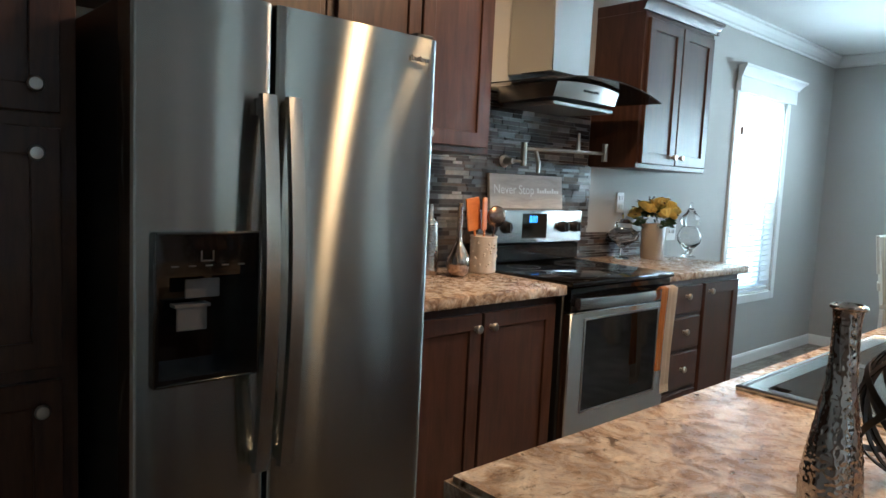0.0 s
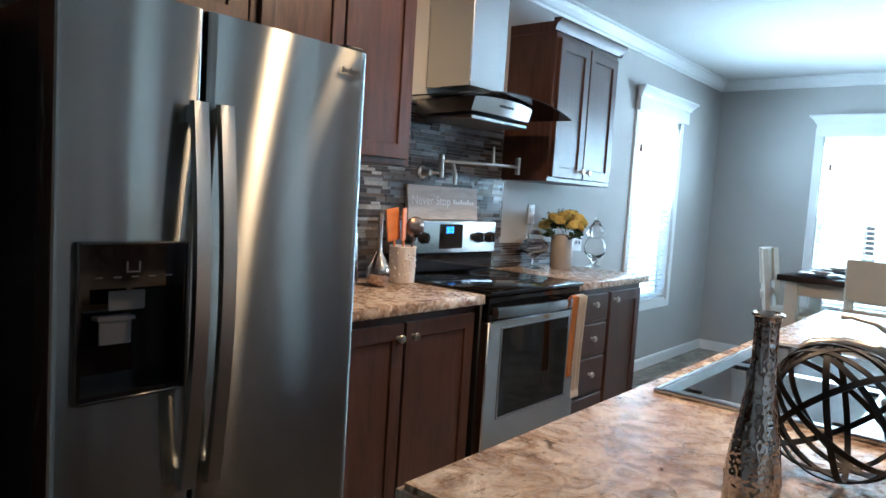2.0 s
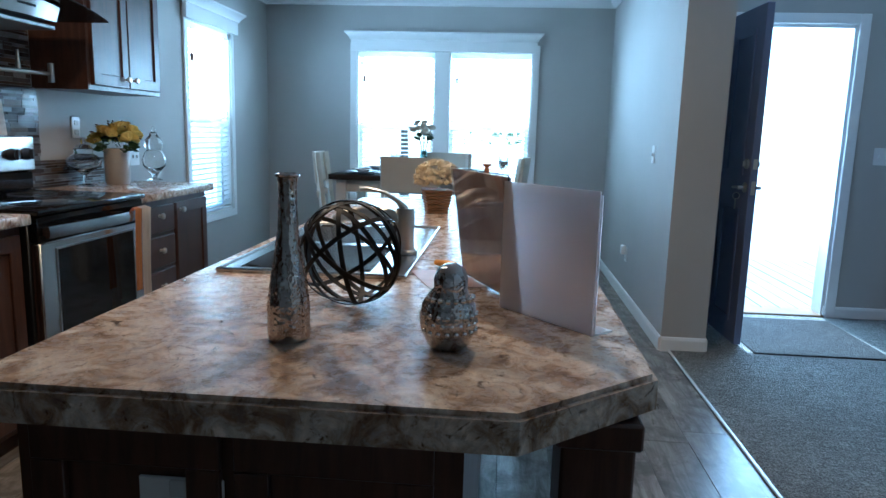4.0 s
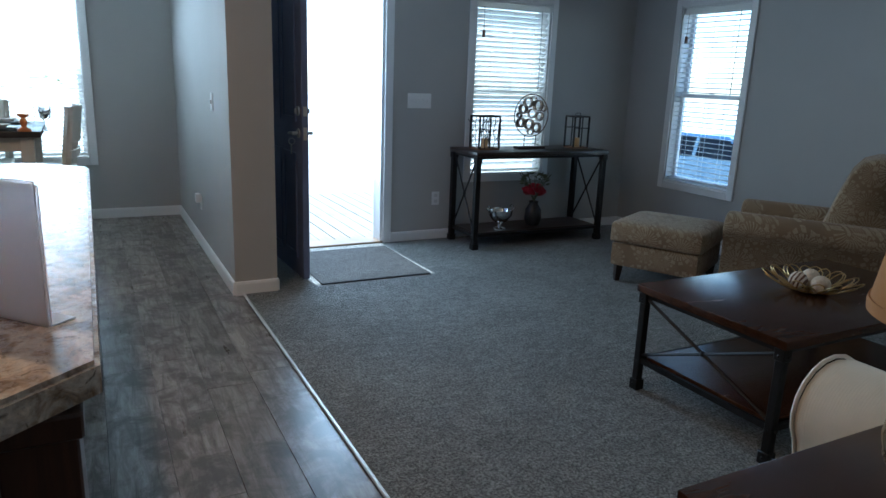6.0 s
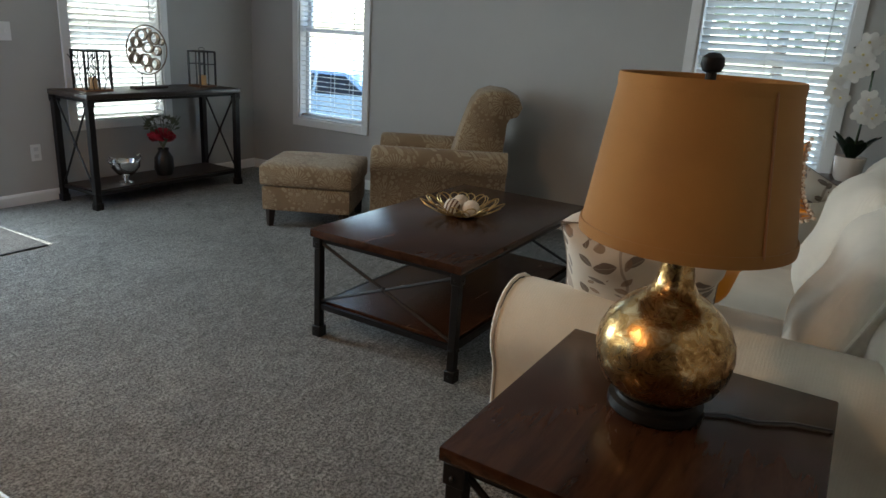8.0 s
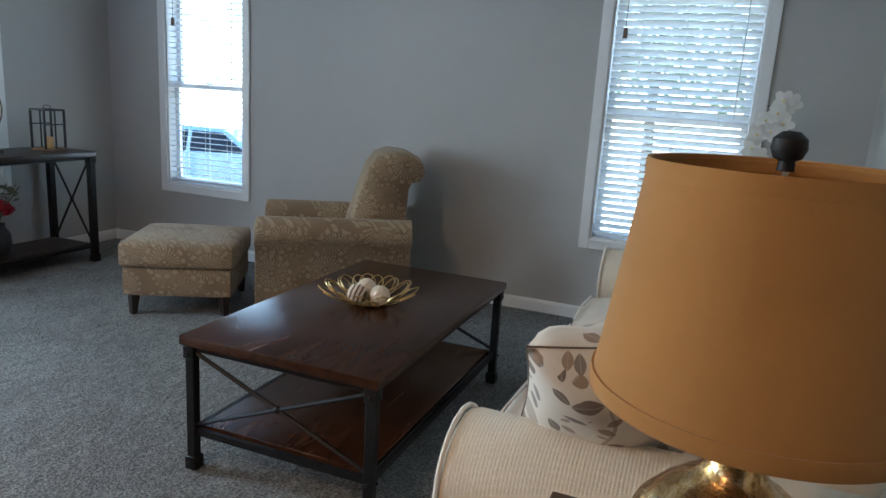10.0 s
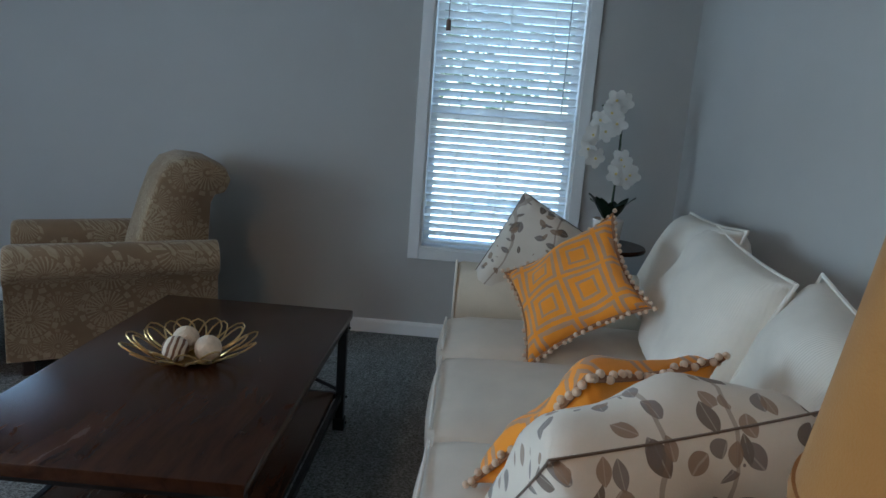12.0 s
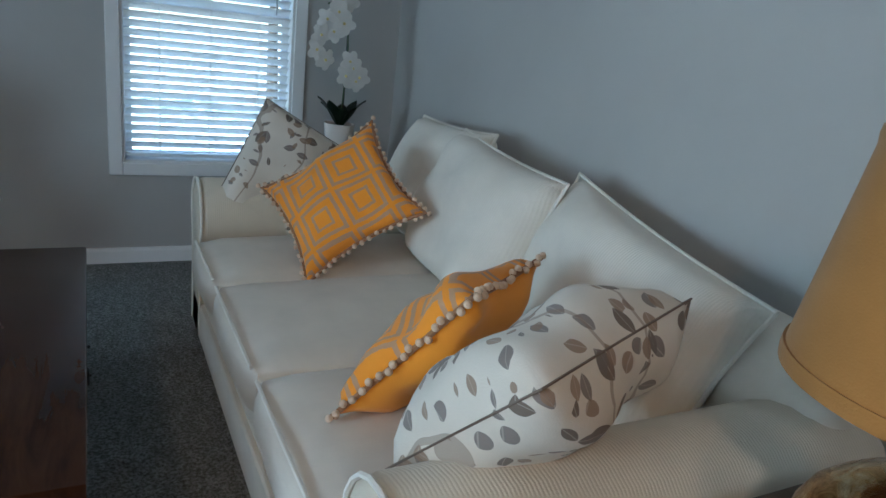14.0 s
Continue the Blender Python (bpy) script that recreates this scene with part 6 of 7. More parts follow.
cr = jar("utensil_crock", "white embossed ceramic utensil crock on the counter", "crock", 3.26, 2.63, 0.916, [(0, 0), (0.054, 0), (0.058, 0.006), (0.058, 0.15), (0.061, 0.156), (0.058, 0.16), (0.053, 0.157), (0.052, 0.02), (0, 0.018)], ceramic_white)
bm = bmesh.new()
rnd = random.Random(3)
for k in range(26):
    a, zz = rnd.uniform(2.6, 5.6), 0.03 + 0.0042 * k
    ball(bm, (0.0585 * math.cos(a), 0.0585 * math.sin(a), zz), 0.005, 6, 4)
tagged(part("embossing", bm, ceramic_white, cr), kind="stuff")
for k, (dx, dy, lean, spin, mtl, txt) in enumerate(((-0.03, 0.0, -9, 0, orange_wood, "orange wooden spatula in the crock"), (-0.012, -0.015, -3, 25, orange_wood, "orange wooden spoon in the crock"), (0.018, -0.01, 8, -15, mat("bronze_ladle", (0.32, 0.22, 0.17), 0.25, 1.0), "metal slotted spoon in the crock"))):
    bm = tube(bmesh.new(), [(0, 0, 0.02), (0, 0, 0.2)], 0.005, 8)
    if k < 2:
        cushion(bm, 0, 0, 0.255, 0.078 if k == 0 else 0.05, 0.010, 0.14, 0.0, 6, 0.03)
    else:
        ball(bm, (0, 0, 0.245), 0.047, 16, 12, 1, 0.35, 1)
    solo("cooking_utensil", bm, mtl, txt, "utensil", group="utensils in the crock", m=pose(3.26 + dx, 2.63 + dy, 0.916, 0, lean, spin))
mercury = mat("bronze_mercury_glass", (0.50, 0.40, 0.34), 0.12, 1.0)
bump(mercury, noise_tex(mercury, coords(mercury), 50, 3), 0.2, 0.003)
bt = jar("glass_bottle", "bronze mercury glass bottle with a tall straight neck", "bottle", 3.07, 2.585, 0.916, [(0, 0), (0.03, 0), (0.044, 0.02), (0.05, 0.05), (0.045, 0.08), (0.028, 0.115), (0.014, 0.14), (0.011, 0.16)], mercury)
part("neck", lathe(bmesh.new(), [(0.011, 0.16), (0.0105, 0.295), (0.013, 0.3), (0, 0.3)], 16), steel_light, bt)
jar("ribbed_bottle", "silver ribbed bottle standing near the fridge", "bottle", 2.99, 2.68, 0.916, [(0, 0), (0.04, 0)] + [(0.042 - 0.010 * (k / 18) + (0.003 if k % 2 else 0), 0.012 * (k + 1)) for k in range(18)] + [(0.015, 0.235), (0.013, 0.29), (0, 0.29)], silver_glaze)

fv = jar("flower_vase", "grey ceramic vase of yellow roses on the counter", "vase", 4.66, 2.65, 0.916, [(0, 0), (0.062, 0), (0.066, 0.01), (0.068, 0.195), (0.064, 0.2), (0.06, 0.19), (0, 0.185)], blotchy("greige_ceramic", (0.36, 0.32, 0.28), 0.35, 5, 0.1, 40, 0.1))


def bloom(bm, c, r, rnd, petals=9):
    """A rose-like head of cupped overlapping petals."""
    c = Vector(c)
    axis = Vector((rnd.gauss(0, 0.4), rnd.gauss(0, 0.4), 1)).normalized()
    s = axis.orthogonal().normalized()
    t = axis.cross(s)
    for ring, (rr, up, n) in enumerate(((0.3, 0.35, 4), (0.6, 0.25, 6), (0.95, 0.0, petals))):
        for k in range(n):
            a = 2 * math.pi * (k + ring * 0.5) / n + rnd.uniform(-0.2, 0.2)
            d = s * math.cos(a) + t * math.sin(a)
            e = axis.cross(d)
            p0 = c + axis * (-0.4 * r)
            p1 = c + d * rr * r * 0.8 + axis * up * r
            tip = c + d * rr * r * 1.05 + axis * (up + 0.35) * r
            w = e * r * 0.42 * (0.5 + rr)
            v = [bm.verts.new(q) for q in (p0, p1 - w, tip - w * 0.6, tip + w * 0.6, p1 + w)]
            bm.faces.new(v)


rnd = random.Random(11)
rose_petal = blotchy("yellow_petals", (0.80, 0.62, 0.16), 0.6, 20, 0.25, 80, 0.1)
for k in range(26):
    a, el = rnd.uniform(0, 6.28), rnd.uniform(0.0, 1.4)
    bm = bmesh.new()
    bloom(bm, (0.115 * math.cos(a) * math.cos(el), 0.115 * math.sin(a) * math.cos(el), 0.235 + 0.085 * math.sin(el)), 0.041, rnd)
    part("rose", bm, rose_petal, fv, "pale yellow rose")


def leaf_cluster(n, r, z, rnd, size=0.03):
    bm = bmesh.new()
    for k in range(n):
        a, el = rnd.uniform(0, 6.28), rnd.uniform(-0.3, 1.2)
        p = Vector((r * math.cos(a) * math.cos(el), r * math.sin(a) * math.cos(el), z + r * 0.7 * math.sin(el)))
        d = Vector((math.cos(a), math.sin(a), rnd.uniform(-0.6, 0.6))).normalized()
        e = d.orthogonal().normalized()
        q = [p - d * size, p - e * size * 0.45, p + d * size, p + e * size * 0.45]
        bm.faces.new([bm.verts.new(v) for v in q])
    return bm


green_leaf = blotchy("dark_green_leaf", (0.035, 0.07, 0.025), 0.5, 15, 0.3, 60, 0.1)
part("leaves", leaf_cluster(90, 0.10, 0.205, rnd, 0.028), green_leaf, fv)
tagged(part("seed_heads", leaf_cluster(40, 0.125, 0.27, rnd, 0.012), blotchy("dark_seed_heads", (0.10, 0.06, 0.03), 0.7), fv), kind="stuff")

cd = jar("candy_dish", "clear glass footed candy dish with a lid", "candy dish", 4.46, 2.72, 0.916, [(0, 0), (0.045, 0), (0.045, 0.006), (0.012, 0.014), (0.010, 0.055), (0.03, 0.075), (0.082, 0.11), (0.09, 0.14), (0.087, 0.14), (0.078, 0.112), (0.03, 0.082), (0, 0.08)], glass, 32)
part("lid", lathe(bmesh.new(), [(0.09, 0.142), (0.07, 0.16), (0.045, 0.175), (0.048, 0.20), (0.03, 0.22), (0.008, 0.225), (0.014, 0.24), (0.010, 0.255), (0, 0.258)], 32), glass, cd)
aj = jar("apothecary_jar", "tall clear glass apothecary jar with stacked lid", "jar", 4.98, 2.60, 0.916, [(0, 0), (0.045, 0), (0.045, 0.006), (0.013, 0.02), (0.03, 0.05), (0.066, 0.09), (0.07, 0.13), (0.055, 0.165), (0.04, 0.185), (0.037, 0.185), (0.052, 0.163), (0.066, 0.13), (0.062, 0.092), (0, 0.05)], glass, 32)
part("lid", lathe(bmesh.new(), [(0.044, 0.187), (0.056, 0.21), (0.05, 0.245), (0.025, 0.27), (0.022, 0.285), (0.008, 0.295), (0.012, 0.31), (0.006, 0.325), (0, 0.328)], 32), glass, aj)

tw = thing("dish_towel", "orange and white fringed dish towel on the oven handle", "towel", (3.93, 2.12, 0.40))
for k, (x0, x1, yy, zlow, mtl) in enumerate(((-0.055, -0.005, 0.008, 0.10, fabric("orange_towel", (0.62, 0.26, 0.07))), (-0.02, 0.055, -0.004, 0.03, fabric("white_towel", (0.70, 0.60, 0.48))))):
    bm = bmesh.new()
    rows = []
    for j in range(13):
        t = j / 12
        zz = zlow + (0.475 - zlow) * t
        rows.append([bm.verts.new((x0 + (x1 - x0) * i / 8, yy + 0.006 * math.sin(i * 1.7 + t * 2) * (1.1 - t * 0.6) - 0.012 * t, zz)) for i in range(9)])
    rows.append([bm.verts.new((x0 + (x1 - x0) * i / 8, 0.012, 0.484)) for i in range(9)])
    rows.append([bm.verts.new((x0 + (x1 - x0) * i / 8, 0.042, 0.45)) for i in range(9)])
    for a, b in zip(rows, rows[1:]):
        for i in range(8):
            bm.faces.new((a[i], a[i + 1], b[i + 1], b[i]))
    bmesh.ops.solidify(bm, geom=bm.faces[:], thickness=0.003)
    part("cloth", bm, mtl, tw, "orange cloth" if k == 0 else "white cloth", 80)
bm = bmesh.new()
for i in range(14):
    xx = -0.018 + i * 0.0053
    tube(bm, [(xx, -0.004, 0.032), (xx + 0.003 * math.sin(i * 2.1), -0.006, -0.005)], 0.0016, 5)
part("fringe", bm, ivory, tw)

# ---- on the island ----
sv = thing("tall_vase", "hammered silver ceramic vase with a long neck on the island", "vase", (2.0, 0.82, 0.9155))
prof = [(0, 0), (0.030, 0), (0.034, 0.006), (0.0345, 0.02), (0.0335, 0.06), (0.029, 0.10), (0.022, 0.14), (0.0165, 0.18), (0.0145, 0.215), (0.0145, 0.25), (0.0165, 0.265), (0.0175, 0.268), (0.014, 0.27), (0.012, 0.262), (0, 0.255)]
dense = []
for (r0, z0_), (r1, z1_) in zip(prof, prof[1:]):
    n = 6 if z1_ - z0_ > 0.02 else 1
    dense += [(r0 + (r1 - r0) * k / n, z0_ + (z1_ - z0_) * k / n) for k in range(n)]
dense.append(prof[-1])
part("body", lathe(bmesh.new(), dense, 40, wobble=lambda a, z: 1 + (0.05 * math.sin(11 * a + 260 * z) * math.sin(190 * z) if 0.05 < z < 0.26 else 0)), silver_glaze, sv, smooth=80)
part("rim", tube(bmesh.new(), [(0.0172 * math.cos(a), 0.0172 * math.sin(a), 0.2665) for a in np.linspace(0, 6.2832, 32, endpoint=False)], 0.0028, 8, True), silver_glaze, sv)

ws = thing("wire_sphere", "black metal strap sphere ornament on the island", "ornament", (2.235, 0.77, 0.9155))
rnd = random.Random(2)
R = 0.103
for k in range(9):
    nrm = Vector((rnd.gauss(0, 1), rnd.gauss(0, 1), rnd.gauss(0, 0.8))).normalized()
    s = nrm.orthogonal().normalized()
    t = nrm.cross(s)
    bm = bmesh.new()
    rows = []
    for i in range(40):
        a = 2 * math.pi * i / 40
        d = s * math.cos(a) + t * math.sin(a)
        rows.append([bm.verts.new(Vector((0, 0, R + 0.002)) + d * (R + o) + nrm * w) for o, w in ((-0.001 - 0.0004 * k, -0.0045), (-0.001 - 0.0004 * k, 0.0045), (0.001 - 0.0004 * k, 0.0045), (0.001 - 0.0004 * k, -0.0045))])
    for i in range(40):
        a, b = rows[i], rows[(i + 1) % 40]
        for q in range(4):
            bm.faces.new((a[q], a[(q + 1) % 4], b[(q + 1) % 4], b[q]))
    bmesh.ops.recalc_face_normals(bm, faces=bm.faces[:])
    part("strap", bm, black_iron, ws)

pear = thing("silver_ornament", "silver glazed bird-shaped ornament with a dimpled front", "ornament", (2.0, 0.56, 0.9155), 200)
bm = lathe(bmesh.new(), [(0, 0), (0.026, 0), (0.034, 0.008), (0.043, 0.03), (0.046, 0.05), (0.042, 0.072), (0.032, 0.088), (0.026, 0.10), (0.027, 0.115), (0.022, 0.13), (0.010, 0.138), (0, 0.139)], 28)
for v in bm.verts:
    if v.co.z < 0.09 and v.co.x < 0:
        v.co.x *= 1.25
    if v.co.z > 0.095:
        v.co.x += 0.008
part("body", bm, silver_glaze, pear, smooth=80)
bm = bmesh.new()
for j in range(5):
    for i in range(9):
        a = math.radians(-75 + 19 * i + (9 if j % 2 else 0))
        zz = 0.032 + j * 0.013
        r = 0.0432 if j < 3 else 0.0378
        ball(bm, (r * math.cos(a), r * math.sin(a), zz), 0.0048, 7, 5)
tagged(part("dimple_band", bm, chrome, pear), kind="stuff")

ac = thing("sign_holder", "frosted clear acrylic sign holder standing on the island", "sign holder", (2.19, 0.40, 0.9155), 42)
part("sheet", B(-0.12, 0.12, -0.003, 0.0, 0.0, 0.25, 0.001), acrylic, ac)
part("front_pocket", B(-0.12, 0.12, -0.009, -0.006, 0.0, 0.243, 0.001), acrylic, ac)
part("foot", B(-0.12, 0.12, -0.055, -0.0095, 0.0, 0.003), acrylic, ac)
br = thing("brochure_holder", "acrylic brochure holder with a pink-brown photograph on the island", "brochure holder", (2.45, 0.505, 0.9155), 24)
photo = mat("faded_photo", (0.5, 0.36, 0.32), 0.35)
color(photo, ramp(photo, noise_tex(photo, coords(photo), 9, 4), [(0.35, (0.40, 0.27, 0.24)), (0.55, (0.55, 0.42, 0.38)), (0.7, (0.36, 0.33, 0.32))]))
bm = B(-0.17, 0.15, -0.002, 0.002, 0.003, 0.26, 0.001)
bmesh.ops.transform(bm, matrix=pose(0, 0, 0, -8), verts=bm.verts[:])
part("photo_card", bm, photo, br)
bm = B(-0.175, 0.155, 0.004, 0.007, 0.0, 0.265, 0.001)
bmesh.ops.transform(bm, matrix=pose(0, 0, 0, -8), verts=bm.verts[:])
part("cover", bm, glass, br)
solo("paper_sheet", B(-0.10, 0.10, -0.07, 0.07, 0, 0.0015), photo, "faded printed sheet lying on the island", "paper", m=pose(2.52, 0.60, 0.9158, 0, 0, 20))
solo("glue_stick", tube(bmesh.new(), [(-0.03, 0, 0.009), (0.0, 0, 0.009), (0.03, 0, 0.009)], [0.009, 0.009, 0.007], 10), mat("orange_plastic", (0.85, 0.36, 0.03), 0.35), "small orange plastic marker on the island", "marker", m=pose(2.66, 0.62, 0.9155, 0, 0, 60))
fp = thing("flower_pot", "square wicker pot with a cream hydrangea on the island", "flower pot", (3.86, 0.76, 0.9155), 15)
wick = wood("wicker", (0.22, 0.11, 0.04), (0.48, 0.28, 0.13), (2, 2, 30), 0.7, 6, 0.5)
bm = bmesh.new()
for j in range(8):
    s = 0.045 + 0.0022 * j
    box(bm, -s, s, -s, s, j * 0.0125, j * 0.0125 + 0.0115, 0.004)
part("pot", bm, wick, fp)
bm = bmesh.new()
rnd = random.Random(8)
for k in range(150):
    a, el = rnd.uniform(0, 6.28), math.asin(rnd.uniform(-0.35, 1))
    bloom(bm, (0.088 * math.cos(a) * math.cos(el), 0.088 * math.sin(a) * math.cos(el), 0.145 + 0.07 * math.sin(el)), 0.016, rnd, 4)
part("flower_head", bm, blotchy("cream_petals", (0.86, 0.78, 0.60), 0.6, 25, 0.12), fp, "cream hydrangea")

# ---- dining set ----
dt = thing("dining_table", "counter-height white dining table with a dark wood top", "dining table", (6.46, 1.147, 0.0))
part("tabletop", B(-0.47, 0.47, -0.635, 0.635, 0.885, 0.925, 0.005, 2), espresso_wood, dt)
part("apron", B(-0.40, 0.40, -0.56, 0.56, 0.79, 0.884, 0.003), white_wood, dt)
for sx in (-0.38, 0.38):
    for sy in (-0.55, 0.55):
        part("leg", B(sx - 0.04, sx + 0.04, sy - 0.04, sy + 0.04, 0, 0.884, 0.005), white_wood, dt)


def dining_chair():
    ob = thing("dining_chair", "antique white wooden counter-height dining chair", "chair", (0, 0, 0), group="chairs round the dining table")
    for sx in (-0.19, 0.19):
        part("leg", B(sx - 0.02, sx + 0.02, 0.16, 0.20, 0, 0.60, 0.003), white_wood, ob)
        bm = tube(bmesh.new(), [(sx, -0.18, 0), (sx, -0.18, 0.6), (sx, -0.24, 1.07)], 0.028, 4)
        part("back_post", bm, white_wood, ob)
    part("seat", cushion(bmesh.new(), 0, 0, 0.62, 0.44, 0.42, 0.05, 0.01, 6, 0.02), white_wood, ob)
    for z0_, z1_ in ((0.83, 1.075), (0.72, 0.77)):
        rows = []
        bm = bmesh.new()
        for k in range(9):
            u = k / 8 * 2 - 1
            rows.append([bm.verts.new((u * 0.205, -0.205 - (zz - 0.6) * 0.11 - 0.03 * (1 - u * u) + dy, zz)) for zz, dy in ((z0_, 0.009), (z1_, 0.009), (z1_, -0.009), (z0_, -0.009))])
        for a, b in zip(rows, rows[1:]):
            for q in range(4):
                bm.faces.new((a[q], a[(q + 1) % 4], b[(q + 1) % 4], b[q]))
        bm.faces.new(rows[0][::-1])
        bm.faces.new(rows[-1])
        bmesh.ops.recalc_face_normals(bm, faces=bm.faces[:])
        part("back_panel", bm, white_wood, ob)
    for zz in (0.22, 0.32):
        part("stretcher", B(-0.17, 0.17, 0.17, 0.19, zz - 0.012, zz + 0.012, 0.002), white_wood, ob)
        for sx in (-0.19, 0.19):
            part("stretcher", B(sx - 0.01, sx + 0.01, -0.16, 0.16, zz + 0.03, zz + 0.055, 0.002), white_wood, ob)
    return ob


chair = dining_chair()
chair.matrix_world = pose(6.05, 1.14, 0, 0, 0, 270)
for x, y, rz in ((6.84, 0.98, 90), (6.46, 1.72, 184), (6.46, 0.56, -6)):
    copy_thing(chair, pose(x, y, 0, 0, 0, rz))
plate_grey = mat("grey_stoneware", (0.30, 0.30, 0.31), 0.3)
for x, y in ((6.15, 1.55), (6.15, 0.75), (6.70, 1.55), (6.70, 0.75)):
    ps = thing("place_setting", "dark charger with pale plate on the dining table", "plate", (x, y, 0.926), group="place settings")
    part("charger", lathe(bmesh.new(), [(0, 0), (0.12, 0), (0.155, 0.010), (0.15, 0.012), (0.115, 0.005), (0, 0.004)], 28), black_plastic, ps)
    part("plate", lathe(bmesh.new(), [(0, 0.006), (0.08, 0.006), (0.13, 0.02), (0.127, 0.022), (0.08, 0.010), (0, 0.009)], 28), plate_grey, ps)
    part("bowl", lathe(bmesh.new(), [(0, 0.012), (0.03, 0.012), (0.07, 0.035), (0.067, 0.036), (0.03, 0.016), (0, 0.015)], 28), ceramic_white, ps)
for x, y in ((6.02, 1.28), (6.05, 0.48)):
    jar("water_goblet", "clear glass goblet on the dining table", "glass", x, y, 0.926, [(0, 0), (0.032, 0), (0.006, 0.006), (0.005, 0.06), (0.03, 0.085), (0.036, 0.13), (0.034, 0.16), (0.032, 0.16), (0.033, 0.13), (0, 0.075)], glass, 20, "goblets")
jar("candle_holder", "dark wooden candle holder on the dining table", "candle holder", 6.0, 0.60, 0.926, [(0, 0), (0.04, 0), (0.04, 0.01), (0.015, 0.03), (0.022, 0.06), (0.014, 0.085), (0.034, 0.10), (0.034, 0.11), (0, 0.11)], orange_wood, 20)
tv = jar("flower_vase", "slim glass vase of white flowers on the dining table", "vase", 6.45, 1.12, 0.926, [(0, 0), (0.04, 0), (0.045, 0.01), (0.032, 0.1), (0.025, 0.17), (0.03, 0.18), (0.022, 0.17), (0.028, 0.1), (0, 0.02)], mat("aqua_glass", (0.55, 0.8, 0.82), 0.05, Transmission_Weight=0.8, IOR=1.4), 24)
bm = bmesh.new()
rnd = random.Random(15)
for k in range(9):
    a = rnd.uniform(0, 6.28)
    r, zz = rnd.uniform(0.0, 0.10), rnd.uniform(0.30, 0.42)
    bloom(bm, (r * math.cos(a), r * math.sin(a), zz), 0.036, rnd, 7)
part("flower_bunch", bm, ivory, tv)
bm = leaf_cluster(26, 0.06, 0.28, rnd, 0.035)
for k in range(6):
    a = k * 1.05
    tube(bm, [(0, 0, 0.05), (0.02 * math.cos(a), 0.02 * math.sin(a), 0.2), (0.06 * math.cos(a), 0.06 * math.sin(a), 0.34)], 0.0025, 5)
part("stems", bm, green_leaf, tv)

# ---- ceiling fittings ----
vt = thing("ceiling_vent", "white louvred ceiling air vent", "vent", (6.38, 0.66, CEIL - 0.001))
bm = ring_frame(bmesh.new(), -0.17, 0.17, -0.10, 0.10, 0.02, -0.008, 0.0)
bmesh.ops.transform(bm, matrix=Matrix(((1, 0, 0, 0), (0, 0, 1, 0), (0, 1, 0, 0), (0, 0, 0, 1))), verts=bm.verts[:])
bmesh.ops.recalc_face_normals(bm, faces=bm.faces[:])
part("frame", bm, trim_white, vt)
part("backing", B(-0.15, 0.15, -0.08, 0.08, -0.0015, 0.0), mat("vent_dark", (0.06, 0.06, 0.06), 0.8), vt)
for k in range(7):
    bm = B(-0.15, 0.15, -0.009, 0.009, -0.0008, 0.0008)
    bmesh.ops.transform(bm, matrix=pose(0, -0.066 + 0.022 * k, -0.006, 38), verts=bm.verts[:])
    part("slat", bm, trim_white, vt)
can_glow = mat("warm_bulb", (0.9, 0.8, 0.7), 0.5, Emission_Color=(1.0, 0.62, 0.32, 1), Emission_Strength=14.0)


def downlight(x, y, lit):
    ob = thing("recessed_light", "white trimmed recessed ceiling light" + (" switched on" if lit else " switched off"), "ceiling light", (x, y, CEIL), group="recessed lights")
    part("trim_ring", lathe(bmesh.new(), [(0.062, 0.0), (0.085, 0.0), (0.088, -0.004), (0.082, -0.008), (0.066, -0.006), (0.062, 0.0)], 28), trim_white, ob)
    part("lens", lathe(bmesh.new(), [(0, -0.003), (0.062, -0.003), (0.062, -0.001), (0, -0.001)], 24), can_glow if lit else plastic_white, ob)
    if lit:
        d = bpy.data.lights.new("recessed_lamp", "AREA")
        d.shape, d.size, d.energy, d.color = "DISK", 0.12, LAMP_W, (1.0, 0.53, 0.25)
        o = new("recessed_lamp", d)
        o.matrix_world = pose(x, y, CEIL - 0.012)


downlight(6.30, 1.20, False)
for x, y in ((3.2, 0.5), (3.1, 1.7)):
    downlight(x, y, True)

